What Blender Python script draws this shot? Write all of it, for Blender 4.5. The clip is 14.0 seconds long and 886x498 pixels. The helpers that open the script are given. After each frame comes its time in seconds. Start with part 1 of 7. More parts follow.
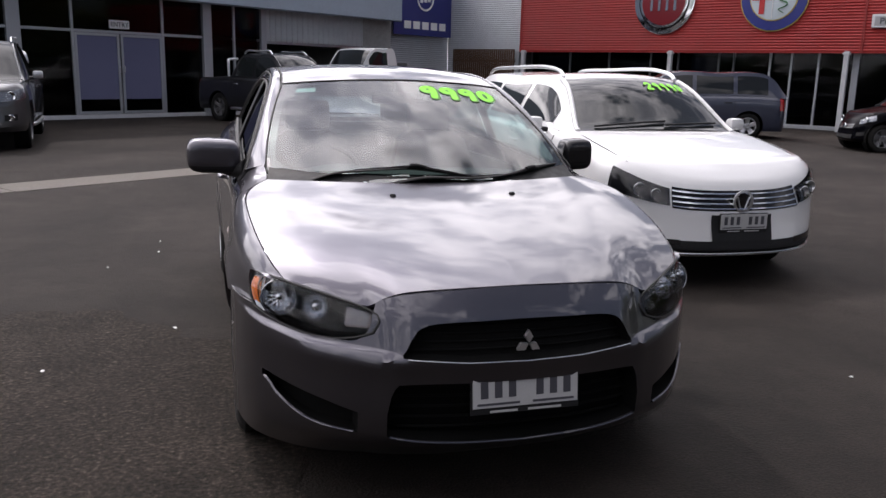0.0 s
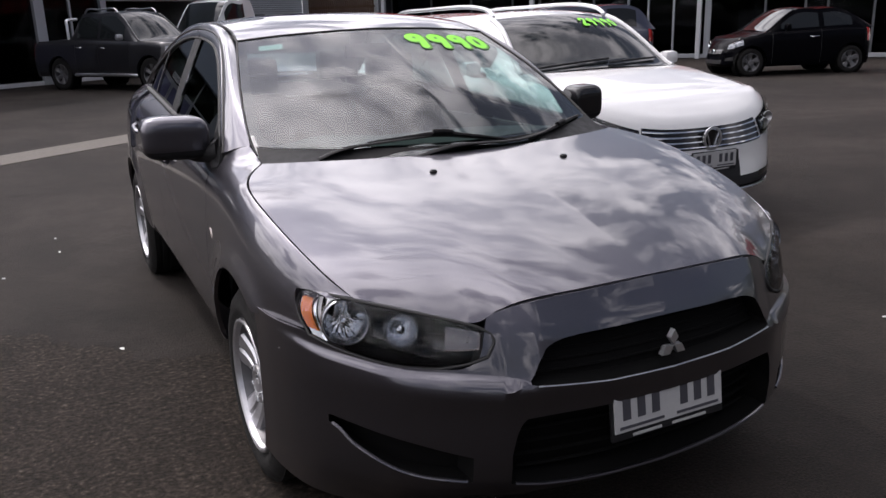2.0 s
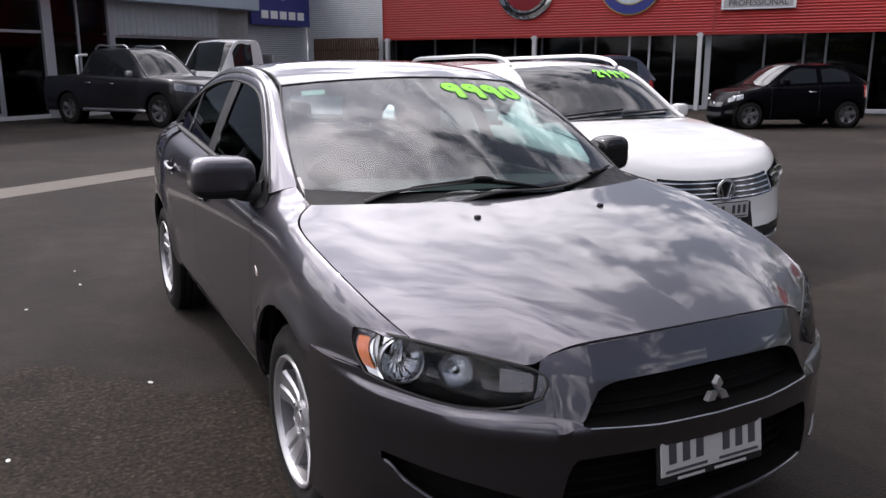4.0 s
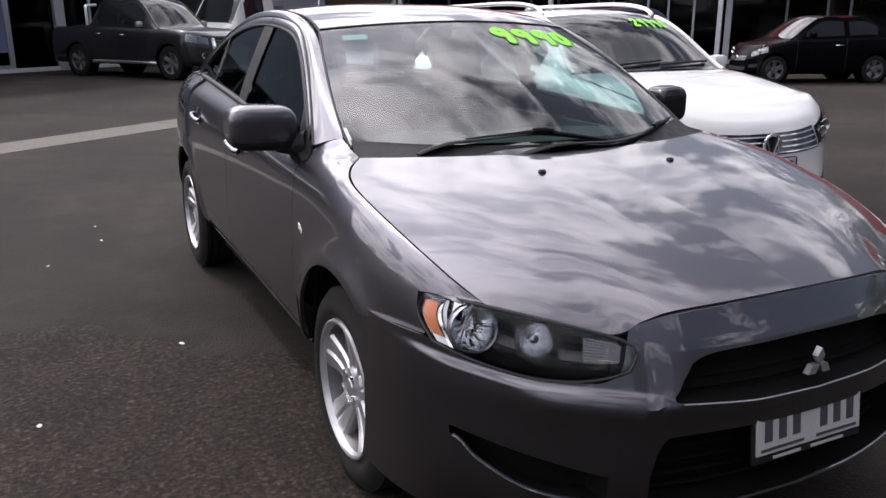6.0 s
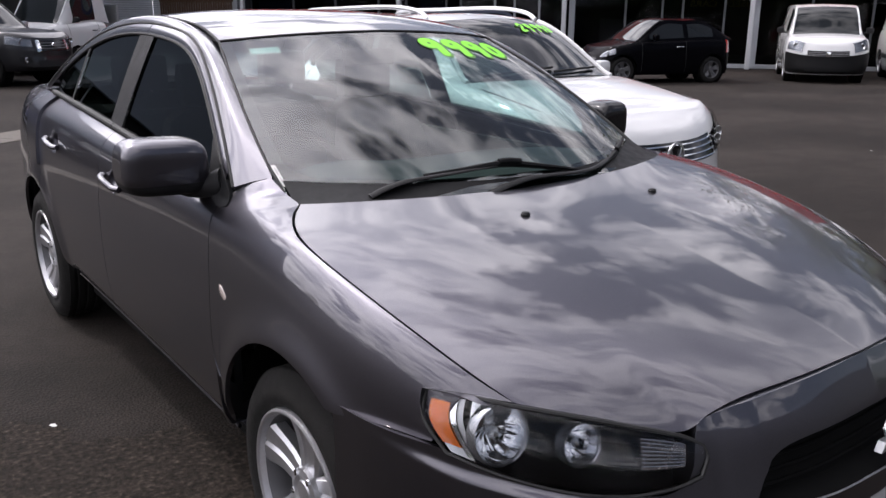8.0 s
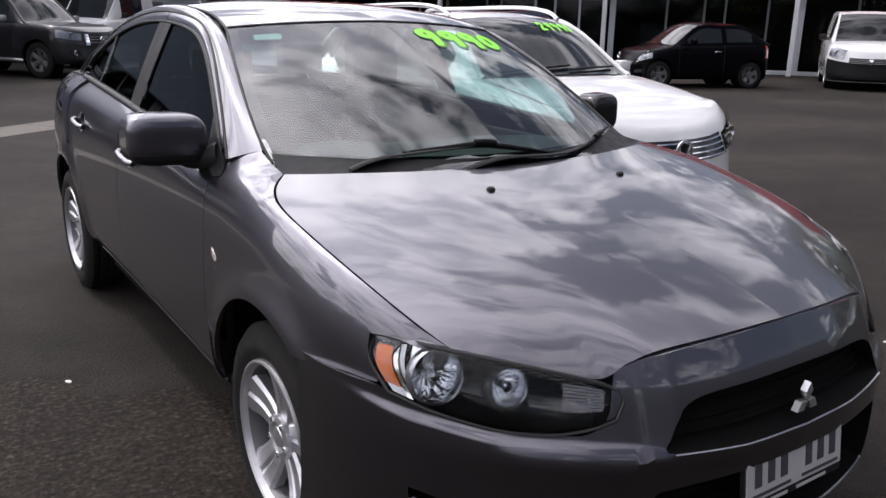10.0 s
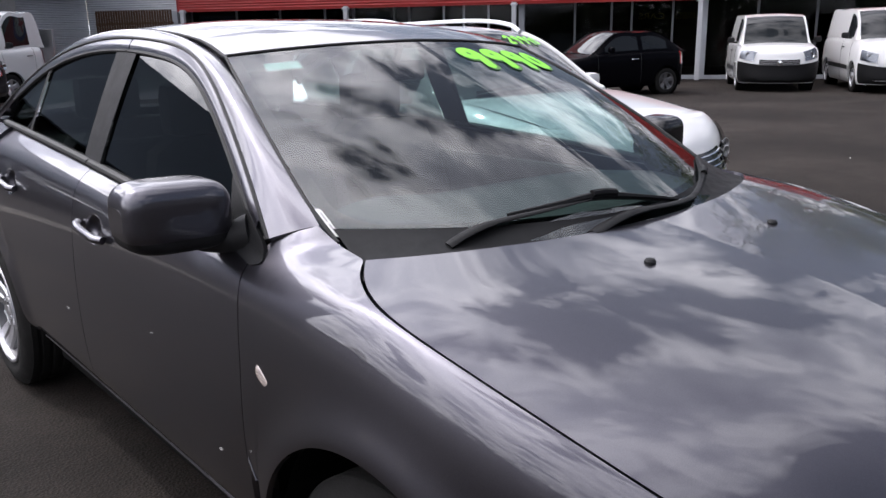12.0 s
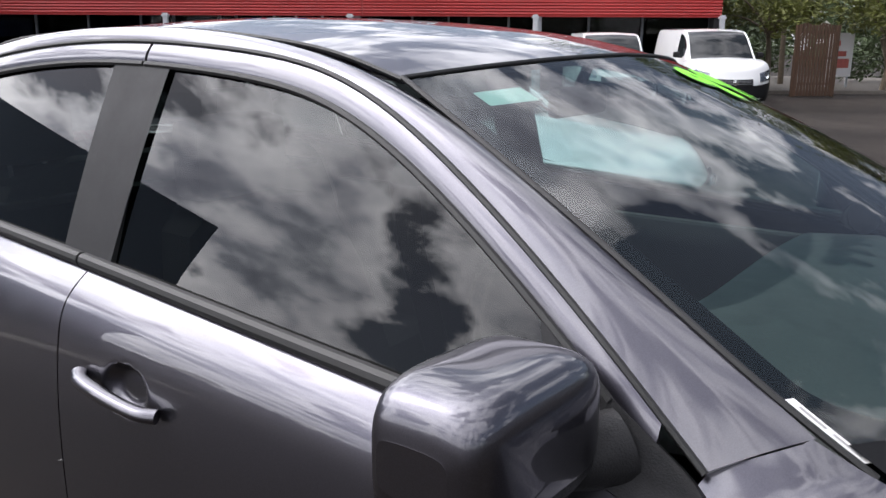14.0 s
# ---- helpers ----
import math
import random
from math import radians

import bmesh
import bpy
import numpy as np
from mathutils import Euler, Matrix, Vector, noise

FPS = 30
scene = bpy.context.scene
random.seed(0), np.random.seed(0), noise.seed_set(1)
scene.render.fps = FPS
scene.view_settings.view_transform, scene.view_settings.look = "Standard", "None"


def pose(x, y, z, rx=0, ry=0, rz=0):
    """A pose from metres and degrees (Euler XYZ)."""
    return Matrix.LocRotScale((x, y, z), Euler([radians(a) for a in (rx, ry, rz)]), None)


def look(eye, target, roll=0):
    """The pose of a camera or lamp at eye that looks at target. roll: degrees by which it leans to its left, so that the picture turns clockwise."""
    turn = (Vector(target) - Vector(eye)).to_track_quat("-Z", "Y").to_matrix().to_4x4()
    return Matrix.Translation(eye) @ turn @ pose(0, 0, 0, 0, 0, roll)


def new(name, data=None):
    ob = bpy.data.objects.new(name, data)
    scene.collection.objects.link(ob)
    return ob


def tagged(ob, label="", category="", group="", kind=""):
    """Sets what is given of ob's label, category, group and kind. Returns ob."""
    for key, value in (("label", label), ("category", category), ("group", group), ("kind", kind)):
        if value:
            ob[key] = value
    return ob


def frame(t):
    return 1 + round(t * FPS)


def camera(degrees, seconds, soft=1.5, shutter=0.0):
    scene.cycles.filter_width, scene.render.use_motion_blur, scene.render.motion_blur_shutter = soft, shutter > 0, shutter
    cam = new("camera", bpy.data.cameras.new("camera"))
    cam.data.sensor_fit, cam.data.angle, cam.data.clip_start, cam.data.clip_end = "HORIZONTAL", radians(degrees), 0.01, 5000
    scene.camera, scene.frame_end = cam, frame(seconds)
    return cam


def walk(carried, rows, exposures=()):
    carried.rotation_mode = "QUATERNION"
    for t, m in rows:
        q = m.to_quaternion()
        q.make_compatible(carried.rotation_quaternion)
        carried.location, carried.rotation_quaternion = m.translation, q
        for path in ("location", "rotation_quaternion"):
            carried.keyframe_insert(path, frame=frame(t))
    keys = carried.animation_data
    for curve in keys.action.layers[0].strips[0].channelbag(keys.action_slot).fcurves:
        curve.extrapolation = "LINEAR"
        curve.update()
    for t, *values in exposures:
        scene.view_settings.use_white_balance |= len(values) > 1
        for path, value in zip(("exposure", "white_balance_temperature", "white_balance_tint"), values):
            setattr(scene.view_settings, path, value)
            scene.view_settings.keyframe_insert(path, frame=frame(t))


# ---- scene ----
cam = camera(57.0, 14.0)
PATH = [
    (0, (-0.964, -2.283, 1.452), (-0.411, -0.408, 1.029), 1.4),
    (0.5, (-1.121, -2.119, 1.484), (-0.387, -0.3, 1.094), 3.4),
    (1, (-1.181, -1.882, 1.444), (-0.469, -0.063, 1.016), 2.7),
    (1.5, (-1.208, -1.613, 1.435), (-0.432, 0.185, 1.026), -0.6),
    (1.9, (-1.336, -1.498, 1.448), (-0.543, 0.273, 0.961), -3.3),
    (2, (-1.381, -1.478, 1.444), (-0.527, 0.246, 0.899), -1.8),
    (2.5, (-1.503, -1.422, 1.461), (-0.556, 0.236, 0.866), 0.7),
    (3, (-1.512, -1.456, 1.484), (-0.638, 0.277, 1.002), -0.4),
    (3.2, (-1.529, -1.477, 1.48), (-0.656, 0.266, 1.035), -0.4),
    (5.3, (-1.604, -1.404, 1.462), (-0.708, 0.316, 0.973), -0.2),
    (5.5, (-1.631, -1.371, 1.444), (-0.744, 0.34, 0.907), -0.4),
    (6, (-1.62, -1.228, 1.43), (-0.768, 0.496, 0.88), 0.0),
    (6.5, (-1.516, -1.009, 1.431), (-0.65, 0.712, 0.891), -1.1),
    (7, (-1.509, -0.873, 1.44), (-0.618, 0.838, 0.909), 0.0),
    (7.5, (-1.607, -0.733, 1.452), (-0.572, 0.901, 0.942), -0.2),
    (8, (-1.661, -0.647, 1.46), (-0.496, 0.883, 0.911), 0.3),
    (8.2, (-1.667, -0.625, 1.455), (-0.479, 0.887, 0.904), 0.6),
    (10.3, (-1.615, -0.928, 1.424), (-0.568, 0.692, 0.897), 1.8),
    (10.5, (-1.649, -0.843, 1.424), (-0.622, 0.799, 0.923), 2.0),
    (11, (-1.739, -0.616, 1.436), (-0.678, 0.993, 0.904), 1.8),
    (11.5, (-1.719, -0.405, 1.414), (-0.553, 1.127, 0.871), 2.0),
    (12, (-1.622, -0.075, 1.424), (-0.35, 1.382, 0.915), -0.9),
    (12.5, (-1.665, 0.218, 1.422), (-0.26, 1.552, 0.927), 0.7),
    (13, (-1.71, 0.544, 1.454), (-0.179, 1.729, 0.956), 1.6),
    (13.5, (-1.575, 0.904, 1.43), (-0.041, 2.102, 0.972), -2.5),
    (14, (-1.55, 1.232, 1.422), (0.031, 2.358, 0.94), 0.3),
]
EXPOSURES = [(0, -0.47, 6470, 18), (1.5, -0.58, 6460, 18), (3, -0.33, 6450, 18), (6, -0.29, 6420, 18), (8, -0.39, 6360, 18), (10.5, -0.38, 6350, 17), (11.5, -0.24, 6300, 17), (12.5, -0.27, 6170, 15), (14, 0.03, 6270, 14)]
walk(cam, [(t, look(eye, target, roll)) for t, eye, target, roll in PATH], EXPOSURES)

# ---- light ----
SUN = Vector((-0.22, 0.60, 0.77)).normalized()
sun = new("sun", bpy.data.lights.new("sun", "SUN"))
sun.data.energy, sun.data.angle, sun.data.color = 1.9, radians(1.0), (1.0, 0.95, 0.88)
sun.matrix_world = look((0, 0, 30), tuple(Vector((0, 0, 30)) - SUN))


def node(nt, kind, **inputs):
    n = nt.nodes.new(kind)
    for k, v in inputs.items():
        n.inputs[k.replace("_", " ")].default_value = v
    return n


def ramp(nt, stops):
    r = nt.nodes.new("ShaderNodeValToRGB")
    while len(r.color_ramp.elements) < len(stops):
        r.color_ramp.elements.new(0.5)
    for e, (p, c) in zip(r.color_ramp.elements, stops):
        e.position, e.color = p, (*c, 1) if len(c) == 3 else c
    return r


def build_world():
    """Broken cumulus under a blue sky."""
    w = bpy.data.worlds.new("sky")
    w.use_nodes = True
    scene.world = w
    nt = w.node_tree
    nt.nodes.clear()
    link = nt.links.new
    sky = nt.nodes.new("ShaderNodeTexSky")
    sky.sky_type, sky.sun_disc = "NISHITA", False
    sky.sun_elevation = math.asin(SUN.z)
    sky.sun_rotation = math.atan2(SUN.x, SUN.y)
    sky.dust_density = 2.0
    tc = nt.nodes.new("ShaderNodeTexCoord")
    sep = nt.nodes.new("ShaderNodeSeparateXYZ")
    link(tc.outputs["Generated"], sep.inputs[0])
    up = nt.nodes.new("ShaderNodeMath")
    up.operation = "MAXIMUM"
    up.inputs[1].default_value = 0.0
    link(sep.outputs["Z"], up.inputs[0])
    den = nt.nodes.new("ShaderNodeMath")
    den.operation = "ADD"
    den.inputs[1].default_value = 0.42
    link(up.outputs[0], den.inputs[0])
    flat = nt.nodes.new("ShaderNodeVectorMath")
    flat.operation = "DIVIDE"
    link(tc.outputs["Generated"], flat.inputs[0])
    link(den.outputs[0], flat.inputs[1])
    drift = nt.nodes.new("ShaderNodeVectorMath")
    drift.operation = "ADD"
    drift.inputs[1].default_value = (1.32, 5.28, 0.95)
    link(flat.outputs[0], drift.inputs[0])
    big = node(nt, "ShaderNodeTexNoise", Scale=2.75, Detail=14.0, Roughness=0.58, Distortion=0.2)
    link(drift.outputs[0], big.inputs["Vector"])
    # the clouds thicken overhead and thin out towards one side
    lean = nt.nodes.new("ShaderNodeVectorMath")
    lean.operation = "DOT_PRODUCT"
    lean.inputs[1].default_value = (-0.55, 0.55, 0.6)
    link(tc.outputs["Generated"], lean.inputs[0])
    bank = nt.nodes.new("ShaderNodeMath")
    bank.operation = "MULTIPLY_ADD"
    bank.inputs[1].default_value = 0.11
    link(lean.outputs["Value"], bank.inputs[0])
    link(big.outputs["Fac"], bank.inputs[2])
    cover = ramp(nt, [(0.480, (0.05, 0.05, 0.05)), (0.552, (1, 1, 1))])
    link(bank.outputs[0], cover.inputs[0])
    fine = node(nt, "ShaderNodeTexNoise", Scale=6.5, Detail=12.0, Roughness=0.62)
    link(drift.outputs[0], fine.inputs["Vector"])
    # bright edges, grey where the cloud is thick
    thick = nt.nodes.new("ShaderNodeMix")
    thick.inputs["Factor"].default_value = 0.42
    link(big.outputs["Fac"], thick.inputs["A"])
    link(fine.outputs["Fac"], thick.inputs["B"])
    cloud = ramp(nt, [(0.43, (41.0, 40.6, 40.2)), (0.51, (29.0, 29.0, 29.4)), (0.57, (14.0, 14.4, 15.7)), (0.64, (8.0, 8.3, 9.6))])
    link(thick.outputs["Result"], cloud.inputs[0])
    # clouds glow towards the sun
    dot = nt.nodes.new("ShaderNodeVectorMath")
    dot.operation = "DOT_PRODUCT"
    dot.inputs[1].default_value = SUN
    link(tc.outputs["Generated"], dot.inputs[0])
    pos = nt.nodes.new("ShaderNodeMath")
    pos.operation = "MAXIMUM"
    pos.inputs[1].default_value = 0.0
    link(dot.outputs["Value"], pos.inputs[0])
    pw = nt.nodes.new("ShaderNodeMath")
    pw.operation = "POWER"
    pw.inputs[1].default_value = 4.0
    link(pos.outputs[0], pw.inputs[0])
    gain = nt.nodes.new("ShaderNodeMath")
    gain.operation = "MULTIPLY_ADD"
    gain.inputs[1].default_value = 1.7
    gain.inputs[2].default_value = 0.95
    link(pw.outputs[0], gain.inputs[0])
    lit = nt.nodes.new("ShaderNodeVectorMath")
    lit.operation = "SCALE"
    link(cloud.outputs[0], lit.inputs[0])
    link(gain.outputs[0], lit.inputs["Scale"])
    mix = nt.nodes.new("ShaderNodeMix")
    mix.data_type = "RGBA"
    link(cover.outputs[0], mix.inputs["Factor"])
    link(sky.outputs[0], mix.inputs["A"])
    link(lit.outputs[0], mix.inputs["B"])
    bg = node(nt, "ShaderNodeBackground", Strength=0.082)
    link(mix.outputs["Result"], bg.inputs["Color"])
    out = nt.nodes.new("ShaderNodeOutputWorld")
    link(bg.outputs[0], out.inputs[0])


build_world()

# ---- materials ----
MATS = {}


def material(name, color, rough=0.5, metal=0.0, coat=0.0, vary=0.0, scale=8.0, bump=0.0, bump_scale=60.0, spec=0.5, emit=0.0, alpha=1.0, stretch=(1, 1, 1)):
    """A principled surface with colour variation at two scales and fine relief."""
    m = bpy.data.materials.new(name)
    m.use_nodes = True
    nt = m.node_tree
    b = nt.nodes["Principled BSDF"]
    b.inputs["Base Color"].default_value = (*color, 1)
    b.inputs["Roughness"].default_value = rough
    b.inputs["Metallic"].default_value = metal
    b.inputs["Coat Weight"].default_value = coat
    b.inputs["Coat Roughness"].default_value = 0.02
    b.inputs["Specular IOR Level"].default_value = spec
    if emit:
        b.inputs["Emission Color"].default_value = (*color, 1)
        b.inputs["Emission Strength"].default_value = emit
    link = nt.links.new
    tc = nt.nodes.new("ShaderNodeTexCoord")
    mp = nt.nodes.new("ShaderNodeMapping")
    mp.inputs["Scale"].default_value = stretch
    link(tc.outputs["Object"], mp.inputs[0])
    if vary:
        a = node(nt, "ShaderNodeTexNoise", Scale=scale, Detail=5.0, Roughness=0.6)
        c = node(nt, "ShaderNodeTexNoise", Scale=scale * 9, Detail=3.0, Roughness=0.6)
        link(mp.outputs[0], a.inputs["Vector"])
        link(mp.outputs[0], c.inputs["Vector"])
        add = nt.nodes.new("ShaderNodeMath")
        add.operation = "ADD"
        link(a.outputs["Fac"], add.inputs[0])
        link(c.outputs["Fac"], add.inputs[1])
        lo = tuple(max(0, x * (1 - vary)) for x in color)
        hi = tuple(min(1, x * (1 + vary)) for x in color)
        r = ramp(nt, [(0.35, lo), (0.65, hi)])
        half = nt.nodes.new("ShaderNodeMath")
        half.operation = "MULTIPLY"
        half.inputs[1].default_value = 0.5
        link(add.outputs[0], half.inputs[0])
        link(half.outputs[0], r.inputs[0])
        link(r.outputs[0], b.inputs["Base Color"])
        rr = nt.nodes.new("ShaderNodeMapRange")
        rr.inputs["From Min"].default_value, rr.inputs["From Max"].default_value = 0.3, 0.7
        rr.inputs["To Min"].default_value, rr.inputs["To Max"].default_value = rough * 0.85, min(1, rough * 1.15)
        link(a.outputs["Fac"], rr.inputs[0])
        link(rr.outputs[0], b.inputs["Roughness"])
    if bump:
        n = node(nt, "ShaderNodeTexNoise", Scale=bump_scale, Detail=4.0)
        link(mp.outputs[0], n.inputs["Vector"])
        bp = node(nt, "ShaderNodeBump", Strength=bump, Distance=0.01)
        link(n.outputs["Fac"], bp.inputs["Height"])
        link(bp.outputs[0], b.inputs["Normal"])
    MATS[name] = m
    return m


def paint(name, color, metal=0.0, rough=0.35, flake=0.0, dust=0.04, coat=1.0, coat_ior=1.5):
    """Car paint: base with flakes under clear coat, and a thin uneven film of dust."""
    m = material(name, color, rough, metal, coat=coat)
    nt = m.node_tree
    b = nt.nodes["Principled BSDF"]
    b.inputs["Coat IOR"].default_value = coat_ior
    link = nt.links.new
    tc = nt.nodes.new("ShaderNodeTexCoord")
    a = node(nt, "ShaderNodeTexNoise", Scale=2.5, Detail=6.0, Roughness=0.65)
    link(tc.outputs["Object"], a.inputs["Vector"])
    cr = nt.nodes.new("ShaderNodeMapRange")
    cr.inputs["From Min"].default_value, cr.inputs["From Max"].default_value = 0.35, 0.75
    cr.inputs["To Min"].default_value, cr.inputs["To Max"].default_value = 0.006, 0.006 + dust
    link(a.outputs["Fac"], cr.inputs[0])
    link(cr.outputs[0], b.inputs["Coat Roughness"])
    if flake:
        f = nt.nodes.new("ShaderNodeTexVoronoi")
        f.inputs["Scale"].default_value = 900
        link(tc.outputs["Object"], f.inputs["Vector"])
        mx = nt.nodes.new("ShaderNodeMix")
        mx.data_type = "RGBA"
        mx.inputs["A"].default_value = (*[c * (1 - flake) for c in color], 1)
        mx.inputs["B"].default_value = (*[min(1, c * (1 + flake)) for c in color], 1)
        sp = nt.nodes.new("ShaderNodeSeparateColor")
        link(f.outputs["Color"], sp.inputs[0])
        link(sp.outputs[0], mx.inputs["Factor"])
        link(mx.outputs["Result"], b.inputs["Base Color"])
    return m


def glass(name, tint, ior=1.5, rough=0.0):
    """A thin tinted pane: see-through, with mirror gloss by Fresnel."""
    m = bpy.data.materials.new(name)
    m.use_nodes = True
    nt = m.node_tree
    nt.nodes.clear()
    link = nt.links.new
    tr = nt.nodes.new("ShaderNodeBsdfTransparent")
    tr.inputs[0].default_value = (*tint, 1)
    gl = nt.nodes.new("ShaderNodeBsdfGlossy")
    gl.inputs["Roughness"].default_value = rough
    fr = node(nt, "ShaderNodeFresnel", IOR=ior)
    mx = nt.nodes.new("ShaderNodeMixShader")
    out = nt.nodes.new("ShaderNodeOutputMaterial")
    link(fr.outputs[0], mx.inputs[0])
    link(tr.outputs[0], mx.inputs[1])
    link(gl.outputs[0], mx.inputs[2])
    link(mx.outputs[0], out.inputs[0])
    MATS[name] = m
    return m


GREY_PAINT = paint("grey_metallic_paint", (0.082, 0.079, 0.094), metal=1.0, rough=0.36, flake=0.08, coat_ior=1.60, dust=0.02)
WHITE_PAINT = paint("white_paint", (0.66, 0.66, 0.66), rough=0.4)
CHARCOAL_PAINT = paint("charcoal_paint", (0.016, 0.016, 0.019), metal=0.4, rough=0.35, flake=0.2, coat=0.5)
BLACK_PAINT = paint("black_paint", (0.002, 0.002, 0.003), rough=0.2, coat=0.0)
BLACK_PAINT.node_tree.nodes["Principled BSDF"].inputs["Specular IOR Level"].default_value = 0.05
SILVER_PAINT = paint("dark_silver_paint", (0.085, 0.086, 0.092), metal=0.7, rough=0.35, flake=0.2)
BLUE_PAINT = paint("dark_blue_paint", (0.03, 0.035, 0.06), metal=0.3, rough=0.4)
BLACK_PLASTIC = material("black_plastic", (0.012, 0.012, 0.013), 0.55, vary=0.2, scale=12, bump=0.15, bump_scale=400, spec=0.25)
GLOSS_BLACK = material("gloss_black", (0.008, 0.008, 0.009), 0.12)
# plastic darkened almost to nothing; carries the shade of openings in its colour
DARK_VOID = material("shade_black_plastic", (0.005, 0.005, 0.005), 0.9, spec=0.08)
RUBBER = material("tyre_rubber", (0.011, 0.0105, 0.010), 0.85, vary=0.25, scale=20, bump=0.25, bump_scale=250, spec=0.2)
WIPER_BLACK = material("wiper_black", (0.006, 0.006, 0.0065), 0.5, vary=0.2, scale=30, spec=0.15)
SEAL = material("rubber_seal", (0.010, 0.010, 0.010), 0.6)
ALLOY = material("alloy", (0.55, 0.55, 0.57), 0.32, metal=0.85, vary=0.08, scale=10)
DARK_ALLOY = material("dark_alloy", (0.16, 0.16, 0.165), 0.45, metal=0.8)
RING_ALLOY = material("grey_lamp_ring", (0.26, 0.27, 0.29), 0.25, metal=0.8)
CHROME = material("chrome", (0.82, 0.83, 0.85), 0.08, metal=1.0)
SATIN = material("satin_silver", (0.62, 0.63, 0.65), 0.3, metal=0.9)
AMBER = material("amber_plastic", (0.85, 0.20, 0.01), 0.25, coat=0.8)
RED_LENS = material("red_lens", (0.35, 0.01, 0.012), 0.15, coat=1.0)
CLEAR_LENS = glass("clear_lens", (0.90, 0.91, 0.92), 1.38)
SCREEN = glass("windscreen_glass", (0.60, 0.82, 0.79), 1.85)
TINT = glass("tinted_glass", (0.085, 0.10, 0.097), 1.56)
REAR_TINT = glass("tinted_rear_glass", (0.30, 0.40, 0.38), 1.6)
PALE_GLASS = glass("pale_green_glass", (0.42, 0.50, 0.49), 1.5)
FAR_GLASS = material("dark_car_glass", (0.012, 0.014, 0.015), 0.03, spec=0.42)
SHOP_GLASS = glass("shop_glass", (0.42, 0.44, 0.46), 1.25)
PLATE_WHITE = material("plate_white", (0.40, 0.40, 0.40), 0.45, vary=0.05, scale=30)
PLATE_INK = material("plate_ink", (0.05, 0.05, 0.06), 0.5)
STICKER = material("sticker_white", (0.66, 0.66, 0.64), 0.5, vary=0.06, scale=40)
GREEN = material("green_window_paint", (0.22, 0.78, 0.03), 0.6, vary=0.15, scale=30)
BLACK_MARK = material("dark_green_outline", (0.07, 0.20, 0.03), 0.6)
CABIN = material("cabin_plastic", (0.085, 0.088, 0.09), 0.7, vary=0.15, scale=20)
CLOTH = material("seat_cloth", (0.05, 0.052, 0.055), 0.9, vary=0.2, scale=40, bump=0.3, bump_scale=300)


def ground_material():
    """Worn asphalt: aggregate, broad stains and an older darker patch with a ragged edge."""
    m = bpy.data.materials.new("asphalt")
    m.use_nodes = True
    nt = m.node_tree
    b = nt.nodes["Principled BSDF"]
    link = nt.links.new
    tc = nt.nodes.new("ShaderNodeTexCoord")
    fine = node(nt, "ShaderNodeTexNoise", Scale=110.0, Detail=4.0, Roughness=0.7)
    vor = nt.nodes.new("ShaderNodeTexVoronoi")
    vor.inputs["Scale"].default_value = 95
    broad = node(nt, "ShaderNodeTexNoise", Scale=0.35, Detail=7.0, Roughness=0.62, Distortion=0.6)
    mid = node(nt, "ShaderNodeTexNoise", Scale=3.2, Detail=6.0, Roughness=0.7)
    for n in (fine, vor, broad, mid):
        link(tc.outputs["Object"], n.inputs["Vector"])
    base = ramp(nt, [(0.36, (0.0098, 0.0074, 0.0058)), (0.5, (0.0180, 0.0143, 0.0117)), (0.64, (0.0285, 0.0234, 0.0198))])
    link(broad.outputs["Fac"], base.inputs[0])
    spec = ramp(nt, [(0.34, (0.30, 0.30, 0.30)), (0.5, (1, 1, 1)), (0.66, (2.1, 2.0, 1.95))])
    link(fine.outputs["Fac"], spec.inputs[0])
    mul = nt.nodes.new("ShaderNodeMix")
    mul.data_type, mul.blend_type = "RGBA", "MULTIPLY"
    mul.inputs["Factor"].default_value = 0.9
    link(base.outputs[0], mul.inputs["A"])
    link(spec.outputs[0], mul.inputs["B"])
    patch = ramp(nt, [(0.47, (0.62, 0.60, 0.58)), (0.53, (1, 1, 1))])
    link(mid.outputs["Fac"], patch.inputs[0])
    stain = nt.nodes.new("ShaderNodeMix")
    stain.data_type, stain.blend_type = "RGBA", "MULTIPLY"
    stain.inputs["Factor"].default_value = 0.55
    link(mul.outputs["Result"], stain.inputs["A"])
    link(patch.outputs[0], stain.inputs["B"])
    link(stain.outputs["Result"], b.inputs["Base Color"])
    b.inputs["Roughness"].default_value = 0.85
    b.inputs["Specular IOR Level"].default_value = 0.2
    bp = node(nt, "ShaderNodeBump", Strength=0.5, Distance=0.006)
    link(vor.outputs["Distance"], bp.inputs["Height"])
    link(bp.outputs[0], b.inputs["Normal"])
    return m


ASPHALT = ground_material()


